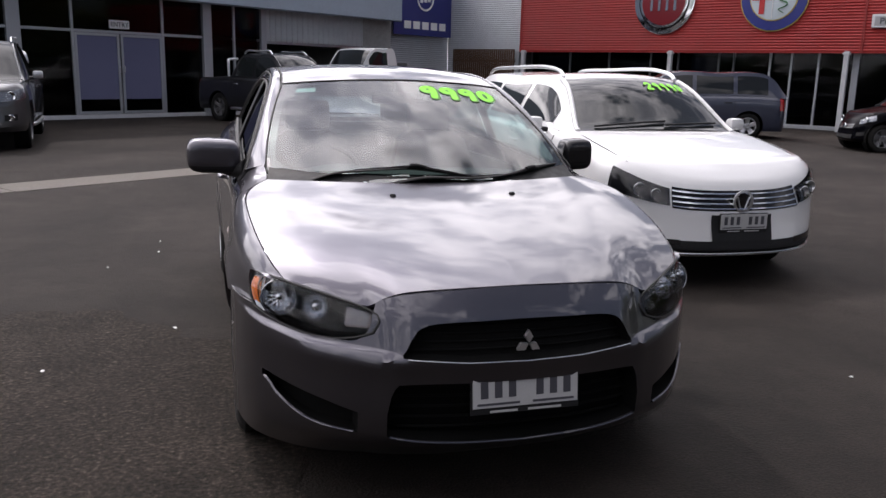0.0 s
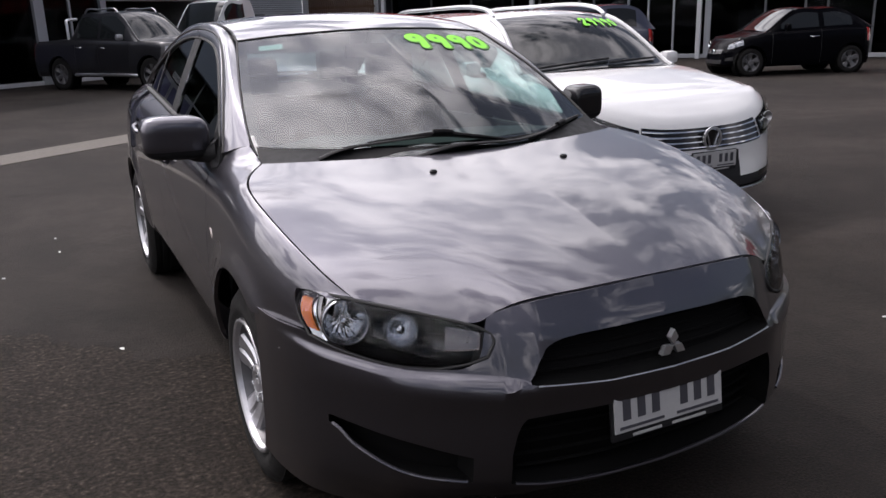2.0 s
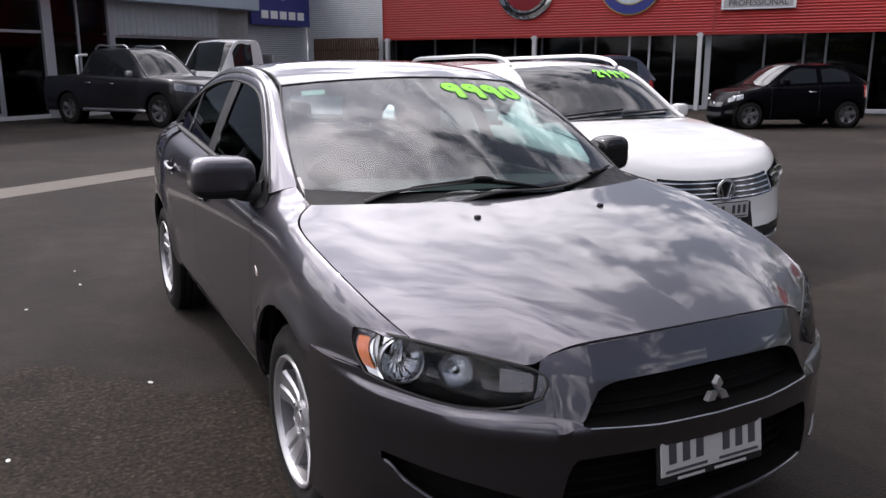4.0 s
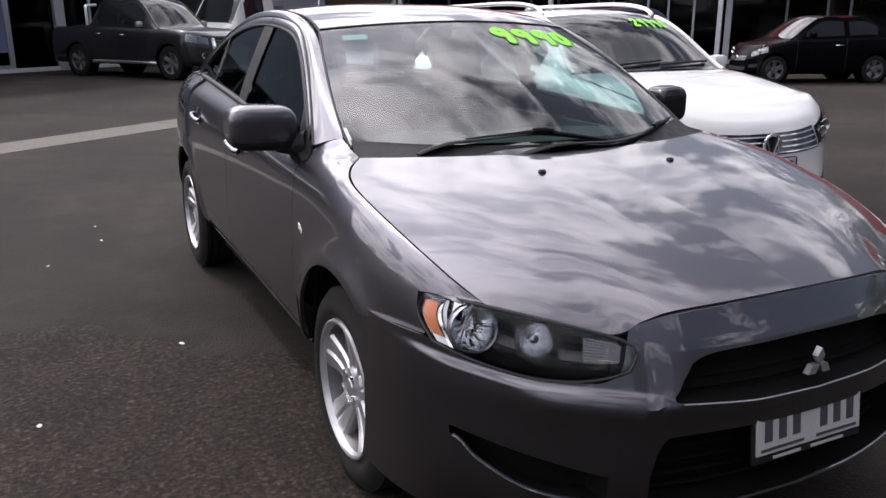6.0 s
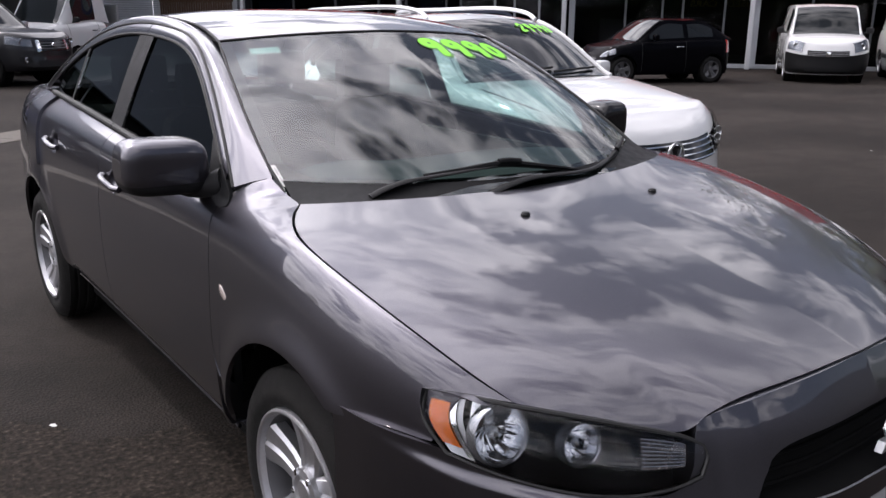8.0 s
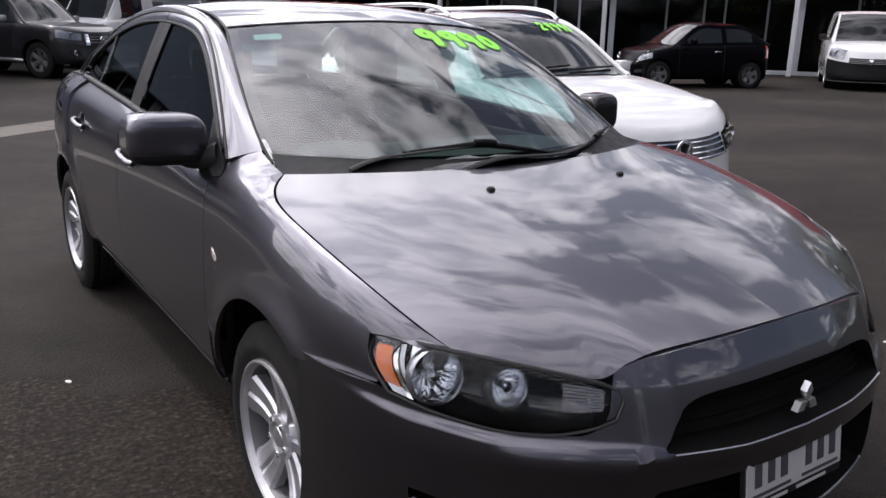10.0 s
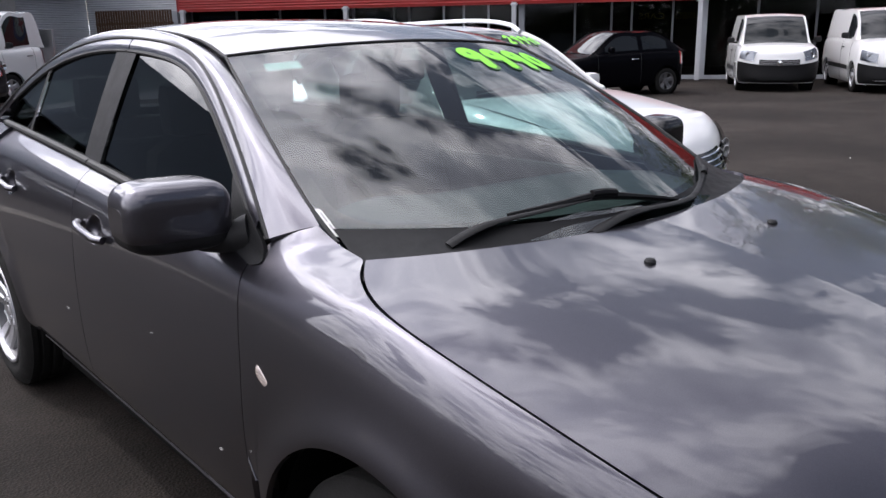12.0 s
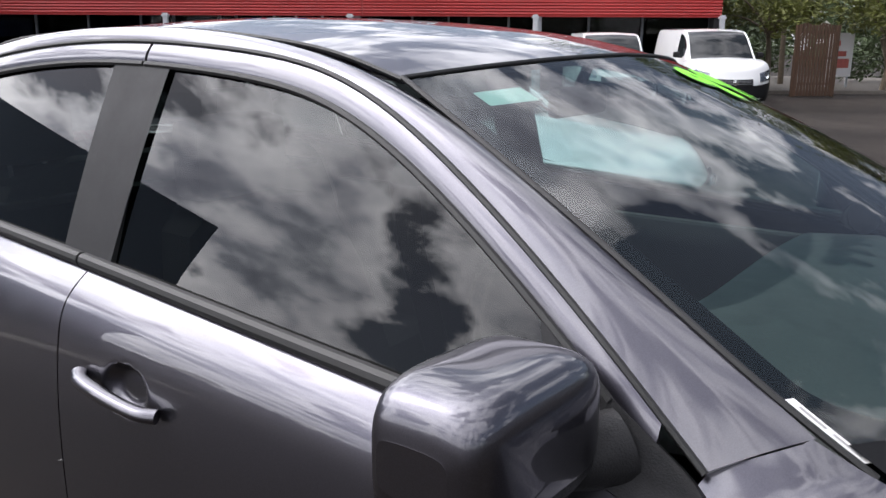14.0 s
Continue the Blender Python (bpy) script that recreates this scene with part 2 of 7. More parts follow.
def coarse_asphalt():
    """Fretted old asphalt: coarse stones standing out of dark binder."""
    m = bpy.data.materials.new("old_asphalt")
    m.use_nodes = True
    nt = m.node_tree
    b = nt.nodes["Principled BSDF"]
    link = nt.links.new
    tc = nt.nodes.new("ShaderNodeTexCoord")
    tone = node(nt, "ShaderNodeTexNoise", Scale=48.0, Detail=6.0, Roughness=0.75)
    broad = node(nt, "ShaderNodeTexNoise", Scale=2.2, Detail=6.0, Roughness=0.65)
    for n in (tone, broad):
        link(tc.outputs["Object"], n.inputs["Vector"])
    base = ramp(nt, [(0.36, (0.0040, 0.0028, 0.0019)), (0.50, (0.0178, 0.0132, 0.0099)), (0.60, (0.039, 0.0305, 0.0240)), (0.71, (0.120, 0.100, 0.082))])
    link(tone.outputs["Fac"], base.inputs[0])
    wear = ramp(nt, [(0.35, (0.62, 0.60, 0.58)), (0.65, (1.25, 1.25, 1.25))])
    link(broad.outputs["Fac"], wear.inputs[0])
    mul = nt.nodes.new("ShaderNodeMix")
    mul.data_type, mul.blend_type = "RGBA", "MULTIPLY"
    mul.inputs["Factor"].default_value = 1.0
    link(base.outputs[0], mul.inputs["A"])
    link(wear.outputs[0], mul.inputs["B"])
    link(mul.outputs["Result"], b.inputs["Base Color"])
    b.inputs["Roughness"].default_value = 0.9
    b.inputs["Specular IOR Level"].default_value = 0.2
    bp = node(nt, "ShaderNodeBump", Strength=0.7, Distance=0.010)
    link(tone.outputs["Fac"], bp.inputs["Height"])
    link(bp.outputs[0], b.inputs["Normal"])
    return m


OLD_ASPHALT = coarse_asphalt()
CONCRETE = material("worn_concrete", (0.105, 0.093, 0.079), 0.85, vary=0.25, scale=2.5, bump=0.3, bump_scale=80)
RED_CLAD = material("red_cladding", (0.33, 0.019, 0.017), 0.5, vary=0.08, scale=1.5)
GREY_CLAD = material("blue_grey_fascia", (0.33, 0.39, 0.46), 0.55, vary=0.06, scale=1.0)
LIGHT_CLAD = material("light_cladding", (0.46, 0.48, 0.50), 0.5, vary=0.08, scale=1.2)
ZINC = material("corrugated_zinc", (0.45, 0.47, 0.50), 0.42, metal=0.35, vary=0.08, scale=2)
FRAME_ALU = material("aluminium_frame", (0.42, 0.44, 0.47), 0.4, metal=0.5)
DARK_FRAME = material("dark_window_frame", (0.10, 0.105, 0.115), 0.45, metal=0.4)
POST_WHITE = material("white_post_paint", (0.50, 0.51, 0.53), 0.5, vary=0.06, scale=6)
# inner walls and ceilings near black: the rooms' dimness is in the colour
WALL_DARK = material("shade_dark_interior", (0.02, 0.02, 0.021), 0.9)
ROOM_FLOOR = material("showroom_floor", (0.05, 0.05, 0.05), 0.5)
BLIND = material("blue_window_film", (0.13, 0.135, 0.23), 0.8)
SIGN_BLUE = material("sign_blue", (0.022, 0.028, 0.17), 0.4)
SIGN_WHITE = material("sign_white", (0.78, 0.78, 0.78), 0.45)
TIMBER = material("brown_timber", (0.066, 0.034, 0.018), 0.75, vary=0.35, scale=5, stretch=(6, 6, 0.6))
BARK = material("bark", (0.11, 0.085, 0.06), 0.9, vary=0.35, scale=8, bump=0.6, bump_scale=30)
LEAF = material("leaf", (0.055, 0.080, 0.014), 0.55, vary=0.45, scale=3)


# ---- mesh helpers ----
def thing(name, label, category, m=None, group="", kind=""):
    ob = new(name)
    ob.empty_display_size = 0.1
    if m is not None:
        ob.matrix_world = m
    return tagged(ob, label, category, group, kind)


def part(name, bm, mat, parent=None, label="", smooth=True, sharp=35):
    """Links a bmesh as one mesh object under a thing or a part."""
    me = bpy.data.meshes.new(name)
    bm.normal_update()
    if smooth:
        for f in bm.faces:
            f.smooth = True
        for e in bm.edges:
            if len(e.link_faces) == 2 and e.calc_face_angle(0) > radians(sharp):
                e.smooth = False
    bm.to_mesh(me)
    bm.free()
    for x in (mat if isinstance(mat, (list, tuple)) else [mat]):
        me.materials.append(x)
    ob = new(name, me)
    if parent is not None:
        ob.parent = parent
    if label:
        ob["label"] = label
    return ob


def single(name, bm, mat, label, category, group="", kind="", smooth=True, m=None):
    ob = part(name, bm, mat, None, "", smooth)
    if m is not None:
        ob.matrix_world = m
    return tagged(ob, label, category, group, kind)


def spl(points, n):
    """n points evenly spaced along a smooth curve through the given ones."""
    p = np.array(points, float)
    if len(p) == 2:
        return p[0] + (p[1] - p[0]) * np.linspace(0, 1, n)[:, None]
    q = np.vstack([2 * p[0] - p[1], p, 2 * p[-1] - p[-2]])
    out = []
    for i in range(1, len(q) - 2):
        a, b, c, d = q[i - 1:i + 3]
        t = np.linspace(0, 1, 120, endpoint=False)[:, None]
        out.append(0.5 * (2 * b + (c - a) * t + (2 * a - 5 * b + 4 * c - d) * t ** 2 + (3 * b - a - 3 * c + d) * t ** 3))
    out = np.vstack(out + [p[-1:]])
    s = np.concatenate([[0], np.cumsum(np.linalg.norm(np.diff(out, axis=0), axis=1))])
    u = np.linspace(0, s[-1], n)
    return np.stack([np.interp(u, s, out[:, k]) for k in range(out.shape[1])], 1)


def curve(xs, ys):
    """A smooth function through the given values."""
    c = spl(list(zip(xs, ys)), 900)
    return lambda x: np.interp(x, c[:, 0], c[:, 1])


def fair(xs, ys, soft=0.03):
    """A function near the given values with no kinks in its bend; soft is the reach of the easing, as a share of the range."""
    c = spl(list(zip(xs, ys)), 1200)
    x = np.linspace(xs[0], xs[-1], 1601)
    y = np.interp(x, c[:, 0], c[:, 1])
    r = int(1600 * soft * 3)
    k = np.exp(-0.5 * (np.arange(-r, r + 1) / (1600 * soft)) ** 2)
    wide = np.concatenate([2 * y[0] - y[r:0:-1], y, 2 * y[-1] - y[-2:-r - 2:-1]])
    y = np.convolve(wide, k / k.sum(), "valid")
    return lambda v: np.interp(v, x, y)


def relax(c, times=40):
    """A line or the rows of a patch with their bends evened out, ends held."""
    c = np.array(c, float)
    for _ in range(times):
        c[1:-1] += 0.5 * ((c[:-2] + c[2:]) / 2 - c[1:-1])
    return c


def coons(c0, c1, d0, d1):
    """The patch between four curves: c0, c1 run along u at v = 0, 1; d0, d1 along v at u = 0, 1."""
    c0, c1, d0, d1 = (np.array(x, float) for x in (c0, c1, d0, d1))
    u = np.linspace(0, 1, len(c0))[:, None, None]
    v = np.linspace(0, 1, len(d0))[None, :, None]
    return ((1 - v) * c0[:, None] + v * c1[:, None] + (1 - u) * d0[None] + u * d1[None]
            - ((1 - u) * (1 - v) * c0[0] + u * (1 - v) * c0[-1] + (1 - u) * v * c1[0] + u * v * c1[-1]))


def grid(bm, P, flip=False, mirror=False, close=False, mat=0):
    P = np.array(P, float)
    if mirror:
        P = P * np.array([-1, 1, 1])
        flip = not flip
    vs = [[bm.verts.new(p) for p in row] for row in P]
    m, n = len(vs), len(vs[0])
    for i in range(m if close else m - 1):
        for j in range(n - 1):
            k = (i + 1) % m
            q = [vs[i][j], vs[k][j], vs[k][j + 1], vs[i][j + 1]]
            try:
                f = bm.faces.new(q[::-1] if flip else q)
                f.material_index = mat
            except ValueError:
                pass
    return vs


def normals(P):
    du, dv = np.gradient(P, axis=0), np.gradient(P, axis=1)
    n = np.cross(du, dv)
    return n / np.maximum(np.linalg.norm(n, axis=2, keepdims=True), 1e-9)


def panel(bm, P, out=1, gap=0.002, lip=0.014, mirror=False):
    """A sheet-metal panel: the surface, drawn in by a gap at its edge, with a flange folded behind it."""
    P = np.array(P, float)
    N = normals(P) * out
    Q = P.copy()
    for i, j in ((0, 1), (-1, -2)):
        d = P[j] - P[i]
        Q[i] += d / np.maximum(np.linalg.norm(d, axis=1, keepdims=True), 1e-9) * gap
        d = P[:, j] - P[:, i]
        Q[:, i] += d / np.maximum(np.linalg.norm(d, axis=1, keepdims=True), 1e-9) * gap
    m, n = Q.shape[:2]
    R = np.zeros((m + 2, n + 2, 3))
    R[1:-1, 1:-1] = Q
    R[0, 1:-1], R[-1, 1:-1] = Q[0] - N[0] * lip, Q[-1] - N[-1] * lip
    R[1:-1, 0], R[1:-1, -1] = Q[:, 0] - N[:, 0] * lip, Q[:, -1] - N[:, -1] * lip
    for a, b in ((0, 0), (0, -1), (-1, 0), (-1, -1)):
        R[a, b] = Q[a, b] - N[a, b] * lip
    grid(bm, R, flip=out < 0, mirror=mirror)


def box(bm, x0, x1, y0, y1, z0, z1, bevel=0.0, mat=0):
    g = bmesh.ops.create_cube(bm, size=1)
    vs = g["verts"]
    for v in vs:
        v.co = Vector(((x0 + x1) / 2 + v.co.x * (x1 - x0), (y0 + y1) / 2 + v.co.y * (y1 - y0), (z0 + z1) / 2 + v.co.z * (z1 - z0)))
    fs = list({f for v in vs for f in v.link_faces})
    for f in fs:
        f.material_index = mat
    if bevel:
        es = list({e for v in vs for e in v.link_edges})
        r = bmesh.ops.bevel(bm, geom=es, offset=bevel, segments=2, affect="EDGES", profile=0.6)
        for f in r["faces"]:
            f.material_index = mat
    return vs


def tube(bm, path, r, sides=10, flat=1.0, cap=True):
    """A round bar along a path; r may vary along it."""
    p = np.array(path, float)
    n = len(p)
    rs = np.broadcast_to(np.array(r, float), (n,))
    t = np.gradient(p, axis=0)
    t /= np.linalg.norm(t, axis=1, keepdims=True)
    ref = np.array([0, 0, 1.0]) if abs(t[0][2]) < 0.9 else np.array([1.0, 0, 0])
    rings = []
    for i in range(n):
        a = np.cross(t[i], ref)
        a /= np.linalg.norm(a)
        b = np.cross(a, t[i])
        rings.append([bm.verts.new(p[i] + rs[i] * (a * math.cos(k) + b * math.sin(k) * flat)) for k in np.linspace(0, 2 * math.pi, sides, endpoint=False)])
    for i in range(n - 1):
        for k in range(sides):
            bm.faces.new([rings[i][k], rings[i + 1][k], rings[i + 1][(k + 1) % sides], rings[i][(k + 1) % sides]])
    if cap:
        bm.faces.new(rings[0])
        bm.faces.new(rings[-1][::-1])


def lathe(bm, prof, axis="x", centre=(0, 0, 0), steps=48, closed=False):
    """A profile of (along the axis, radius) turned about an axis."""
    rings = []
    for s, r in prof:
        ring = []
        for k in range(steps):
            c, d = r * math.cos(2 * math.pi * k / steps), r * math.sin(2 * math.pi * k / steps)
            q = {"x": (s, c, d), "y": (c, s, d), "z": (c, d, s)}[axis]
            ring.append(bm.verts.new(Vector(q) + Vector(centre)))
        rings.append(ring)
    for i in range(len(rings) - 1):
        for k in range(steps):
            bm.faces.new([rings[i][k], rings[i][(k + 1) % steps], rings[i + 1][(k + 1) % steps], rings[i + 1][k]])
    if closed:
        for i, ring in ((0, rings[0]), (1, rings[-1])):
            bm.faces.new(ring if i else ring[::-1])
    bmesh.ops.recalc_face_normals(bm, faces=bm.faces[:])


def text_mesh(body, size, depth=0.002, offset=0.0, bold=True):
    """Built-in letters as a bmesh in x, z, centred, facing -y."""
    cu = bpy.data.curves.new("letters", "FONT")
    cu.body, cu.size, cu.extrude, cu.offset = body, size, depth, offset
    cu.align_x, cu.align_y = "CENTER", "CENTER"
    ob = bpy.data.objects.new("letters", cu)
    scene.collection.objects.link(ob)
    dg = bpy.context.evaluated_depsgraph_get()
    me = bpy.data.meshes.new_from_object(ob.evaluated_get(dg))
    bm = bmesh.new()
    bm.from_mesh(me)
    bmesh.ops.rotate(bm, verts=bm.verts, cent=(0, 0, 0), matrix=Matrix.Rotation(radians(90), 3, "X"))
    bpy.data.objects.remove(ob)
    bpy.data.curves.remove(cu)
    bpy.data.meshes.remove(me)
    return bm


def carve(bm, cutter):
    """bm with the closed cutter cut away."""
    obs = []
    for b in (bm, cutter):
        me = bpy.data.meshes.new("carve")
        b.to_mesh(me)
        b.free()
        obs.append(new("carve", me))
    mod = obs[0].modifiers.new("cut", "BOOLEAN")
    mod.operation, mod.object, mod.solver = "DIFFERENCE", obs[1], "EXACT"
    bpy.context.view_layer.update()
    dg = bpy.context.evaluated_depsgraph_get()
    me = bpy.data.meshes.new_from_object(obs[0].evaluated_get(dg))
    out = bmesh.new()
    out.from_mesh(me)
    for o in obs:
        d = o.data
        bpy.data.objects.remove(o)
        bpy.data.meshes.remove(d)
    bpy.data.meshes.remove(me)
    return out


# ---- the yard ----
TURN = pose(0, 0, 0, 0, 0, 34.58)   # the buildings' axes: a along, b across, turned against the sedan


def at(a, b, z=0.0):
    return TURN @ Vector((a, b, z))


def build_ground():
    bm = bmesh.new()
    bmesh.ops.create_grid(bm, x_segments=2, y_segments=2, size=900)
    single("ground", bm, ASPHALT, "worn brown-grey asphalt yard with stains", "ground", kind="structure", smooth=False)
    # concrete drain strip across the yard
    bm = bmesh.new()
    for i in range(9):
        a0 = -14 + i * 4.0
        box(bm, a0, a0 + 3.985, 8.28, 8.98, -0.05, 0.006, 0.003)
    ob = single("drain_strip", bm, CONCRETE, "pale concrete drain strip set in the asphalt", "paving", kind="structure", smooth=False)
    ob.matrix_world = TURN
    # older asphalt beside the sedan, with a ragged edge
    bm = bmesh.new()
    rnd = random.Random(4)
    ring = []
    for k in range(420):
        w = 2 * math.pi * k / 420
        r = 1 + 0.10 * math.sin(3 * w + 1) + 0.06 * math.sin(7 * w) + 0.02 * math.sin(23 * w + 2) + 0.012 * math.sin(61 * w) + rnd.uniform(-0.012, 0.012)
        ring.append(bm.verts.new((-2.35 + 1.75 * r * math.cos(w), 0.9 + 2.2 * r * math.sin(w), 0.004)))
    bm.faces.new(ring)
    single("asphalt_patch", bm, OLD_ASPHALT, "older coarse dark asphalt patch with ragged edge", "paving", kind="structure", smooth=False)


build_ground()


def ribbed(bm, x0, x1, z0, z1, pitch, depth, y=0.0, vertical=False):
    """A corrugated sheet in the x, z plane facing -y, with a flat back."""
    if vertical:
        n = int((x1 - x0) / pitch)
        prof = [(x0 + (i + f) * (x1 - x0) / n, d) for i in range(n) for f, d in ((0, 0), (0.62, 0), (0.72, depth), (0.9, depth))] + [(x1, 0)]
        P = [[(x, y - d, z0), (x, y - d, z1)] for x, d in prof]
    else:
        n = int((z1 - z0) / pitch)
        prof = [(z0 + (i + f / 6) * (z1 - z0) / n, depth * 0.5 * (1 - math.cos(2 * math.pi * f / 6))) for i in range(n) for f in range(6)] + [(z1, 0)]
        P = [[(x0, y - d, z), (x1, y - d, z)] for z, d in prof]
    grid(bm, P, flip=vertical is False)
    v = [bm.verts.new(c) for c in ((x0, y + 0.05, z0), (x1, y + 0.05, z0), (x1, y + 0.05, z1), (x0, y + 0.05, z1))]
    bm.faces.new(v)


def emblem_disc(parent, x, z, r, cols, y=-0.06):
    """A round badge of plain concentric shapes."""
    for i, (f, mat) in enumerate(cols):
        bm = bmesh.new()
        lathe(bm, [(y - 0.02 * i, r * f), (y - 0.02 * i - 0.014, r * f), (y - 0.02 * i - 0.02, r * f * 0.96)], "y", (x, 0, z), 48, True)
        part("badge_ring" if i < len(cols) - 1 else "badge_face", bm, mat, parent)


def red_building():
    # local frame: x runs along the facade away from the grey hall, y into the building, z up
    rx, ry = TURN.to_3x3() @ Vector((0, -1, 0)), TURN.to_3x3() @ Vector((1, 0, 0))
    M = Matrix(((rx.x, ry.x, 0, 0), (rx.y, ry.y, 0, 0), (0, 0, 1, 0), (0, 0, 0, 1)))
    M = Matrix.Translation(at(24.4, 16.55)) @ M
    root = thing("red_showroom", "red clad car showroom with dark glass front", "building", M)
    L = 22.4
    bm = bmesh.new()
    ribbed(bm, 0, 11.83, 2.32, 4.8, 0.085, 0.022, 0)
    ribbed(bm, 11.87, L, 2.32, 4.8, 0.085, 0.022, 0)
    part("fascia", bm, RED_CLAD, root, "red horizontal corrugated fascia", smooth=False)
    bm = bmesh.new()
    box(bm, 11.82, 11.88, -0.045, 0.02, 2.3, 4.8)
    box(bm, -0.03, L + 0.03, -0.03, 0.02, 2.28, 2.32)
    box(bm, -0.05, 0.02, -0.03, 0.05, 2.28, 4.8)
    part("fascia_flashing", bm, material("red_flashing", (0.27, 0.016, 0.014), 0.45), root, smooth=False)
    bm = bmesh.new()
    box(bm, 0, L, 0.051, 9, 4.6, 4.8)
    part("roof", bm, ZINC, root, smooth=False)
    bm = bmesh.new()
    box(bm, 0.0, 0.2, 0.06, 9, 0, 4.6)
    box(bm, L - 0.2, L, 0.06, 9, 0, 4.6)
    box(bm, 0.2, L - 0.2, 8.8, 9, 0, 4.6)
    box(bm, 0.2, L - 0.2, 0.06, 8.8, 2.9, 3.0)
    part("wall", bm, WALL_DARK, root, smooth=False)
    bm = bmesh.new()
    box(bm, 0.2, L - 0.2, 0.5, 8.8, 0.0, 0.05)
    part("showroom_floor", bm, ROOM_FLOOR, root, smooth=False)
    bm = bmesh.new()
    box(bm, 0, L, 0.42, 0.62, 0, 0.12, 0.01)
    part("plinth", bm, FRAME_ALU, root, smooth=False)
    # glazing bars and panes
    xs = [0.2, 1.9, 3.5, 5.1, 6.1, 7.5, 8.0, 9.15, 9.8, 10.6, 11.65, 13.3, 14.4, 15.0, 16.2, 17.1, 18.6, 20.2, L - 0.2]
    for x in xs:
        bm = bmesh.new()
        w = 0.03 if x not in (11.65, 17.1) else 0.09
        box(bm, x - w, x + w, 0.44, 0.56, 0.12, 2.86, 0.004)
        part("mullion", bm, FRAME_ALU if x in (9.15, 9.8, 10.6, 11.65, 17.1) else DARK_FRAME, root, smooth=False)
    for x0, x1 in zip(xs, xs[1:]):
        bm = bmesh.new()
        box(bm, x0 + 0.03, x1 - 0.03, 0.495, 0.505, 0.12, 2.86)
        o = part("pane", bm, SHOP_GLASS, root, smooth=False)
    bm = bmesh.new()
    box(bm, 0, L, 0.44, 0.56, 2.84, 2.92)
    part("head_rail", bm, FRAME_ALU, root, smooth=False)
    for x, z, h in ((9.2, 1.0, 0.35), (9.2, 0.88, 0.02)):
        bm = bmesh.new()
        tube(bm, spl([(x, 0.44, z), (x + 0.02, 0.36, z + 0.02), (x + 0.02, 0.36, z + h), (x, 0.44, z + h)], 14), 0.016)
        part("door_handle", bm, CHROME, root)
    # posters and goods inside
    for x, z, w, h, c in ((1.0, 1.9, 1.3, 0.5, (0.05, 0.07, 0.16)), (6.9, 1.9, 0.9, 0.5, (0.04, 0.06, 0.15)), (13.0, 1.0, 1.0, 0.8, (0.10, 0.10, 0.10))):
        bm = bmesh.new()
        box(bm, x - w / 2, x + w / 2, 0.72, 0.74, z - h / 2, z + h / 2)
        part("poster", bm, material("poster_print", c, 0.6, vary=0.3, scale=8), root, smooth=False)
    yellow = material("yellow_lettering", (0.34, 0.24, 0.02), 0.6)
    for word, x in (("USED", 16.62), ("CARS", 15.58)):
        bm = text_mesh(word, 0.26, 0.004)
        bmesh.ops.scale(bm, vec=(-1.25, 1, 1), verts=bm.verts)
        bmesh.ops.reverse_faces(bm, faces=bm.faces[:])
        bmesh.ops.translate(bm, vec=(x, 0.7, 1.85), verts=bm.verts)
        part("window_lettering", bm, yellow, root, smooth=False)
    # posts
    for k in range(5):
        x = 0.65 + 5.45 * k + 5.4 if k < 4 else 0.2
        bm = bmesh.new()
        box(bm, x - 0.065, x + 0.065, -0.16, -0.03, 0, 2.34, 0.006)
        box(bm, x - 0.10, x + 0.10, -0.18, -0.01, 2.24, 2.30, 0.004)
        part("post", bm, POST_WHITE, root, "white painted steel post", smooth=False)
    # badges, plain shapes in their colours
    maroon = material("badge_maroon", (0.20, 0.012, 0.02), 0.35)
    blue = material("badge_blue", (0.03, 0.04, 0.22), 0.35)
    sky = material("badge_pale", (0.55, 0.62, 0.66), 0.4)
    gold = material("badge_gold", (0.55, 0.42, 0.10), 0.35)
    green = material("badge_green", (0.05, 0.22, 0.06), 0.4)
    redb = material("badge_red", (0.5, 0.03, 0.03), 0.4)
    for x, z, r in ((5.68, 3.92, 1.05), (13.35, 3.95, 0.8)):
        b = tagged(new("round_badge"), "round maroon and chrome badge")
        b.parent = root
        emblem_disc(b, x, z, r, ((1.0, CHROME), (0.84, GLOSS_BLACK), (0.80, CHROME), (0.72, maroon)))
        for i in range(4):
            bm = bmesh.new()
            box(bm, x + (-0.42 + 0.26 * i) * r, x + (-0.34 + 0.26 * i) * r, -0.17, -0.12, z - 0.28 * r, z + 0.28 * r)
            part("badge_bar", bm, CHROME, b, smooth=False)
    b = tagged(new("round_badge"), "round blue-rimmed badge with pale halves")
    b.parent = root
    x, z, r = 9.25, 3.95, 1.03
    emblem_disc(b, x, z, r, ((1.0, gold), (0.97, blue), (0.70, gold), (0.67, sky)))
    for x0, x1, z0, z1, mt in ((-0.62, -0.02, -0.1, 0.1, redb), (-0.40, -0.24, -0.5, 0.5, redb), (-0.02, 0.0, -0.64, 0.64, SIGN_WHITE)):
        bm = bmesh.new()
        box(bm, x + x0 * r, x + x1 * r, -0.155, -0.14, z + z0 * r, z + z1 * r)
        part("badge_bar", bm, mt, b, smooth=False)
    bm = bmesh.new()
    tube(bm, spl([(x + r * (0.30 + 0.14 * math.sin(k * 1.9)), -0.155, z + r * (0.48 - 0.095 * k)) for k in range(11)], 60), np.linspace(0.07, 0.03, 60), 8, 0.4)
    part("badge_ribbon", bm, green, b)
    # lettered plate
    b = tagged(new("name_plate"), "silver plate lettered in dark capitals")
    b.parent = root
    bm = bmesh.new()
    box(bm, 12.05, 14.15, -0.12, -0.03, 2.98, 3.36, 0.02)
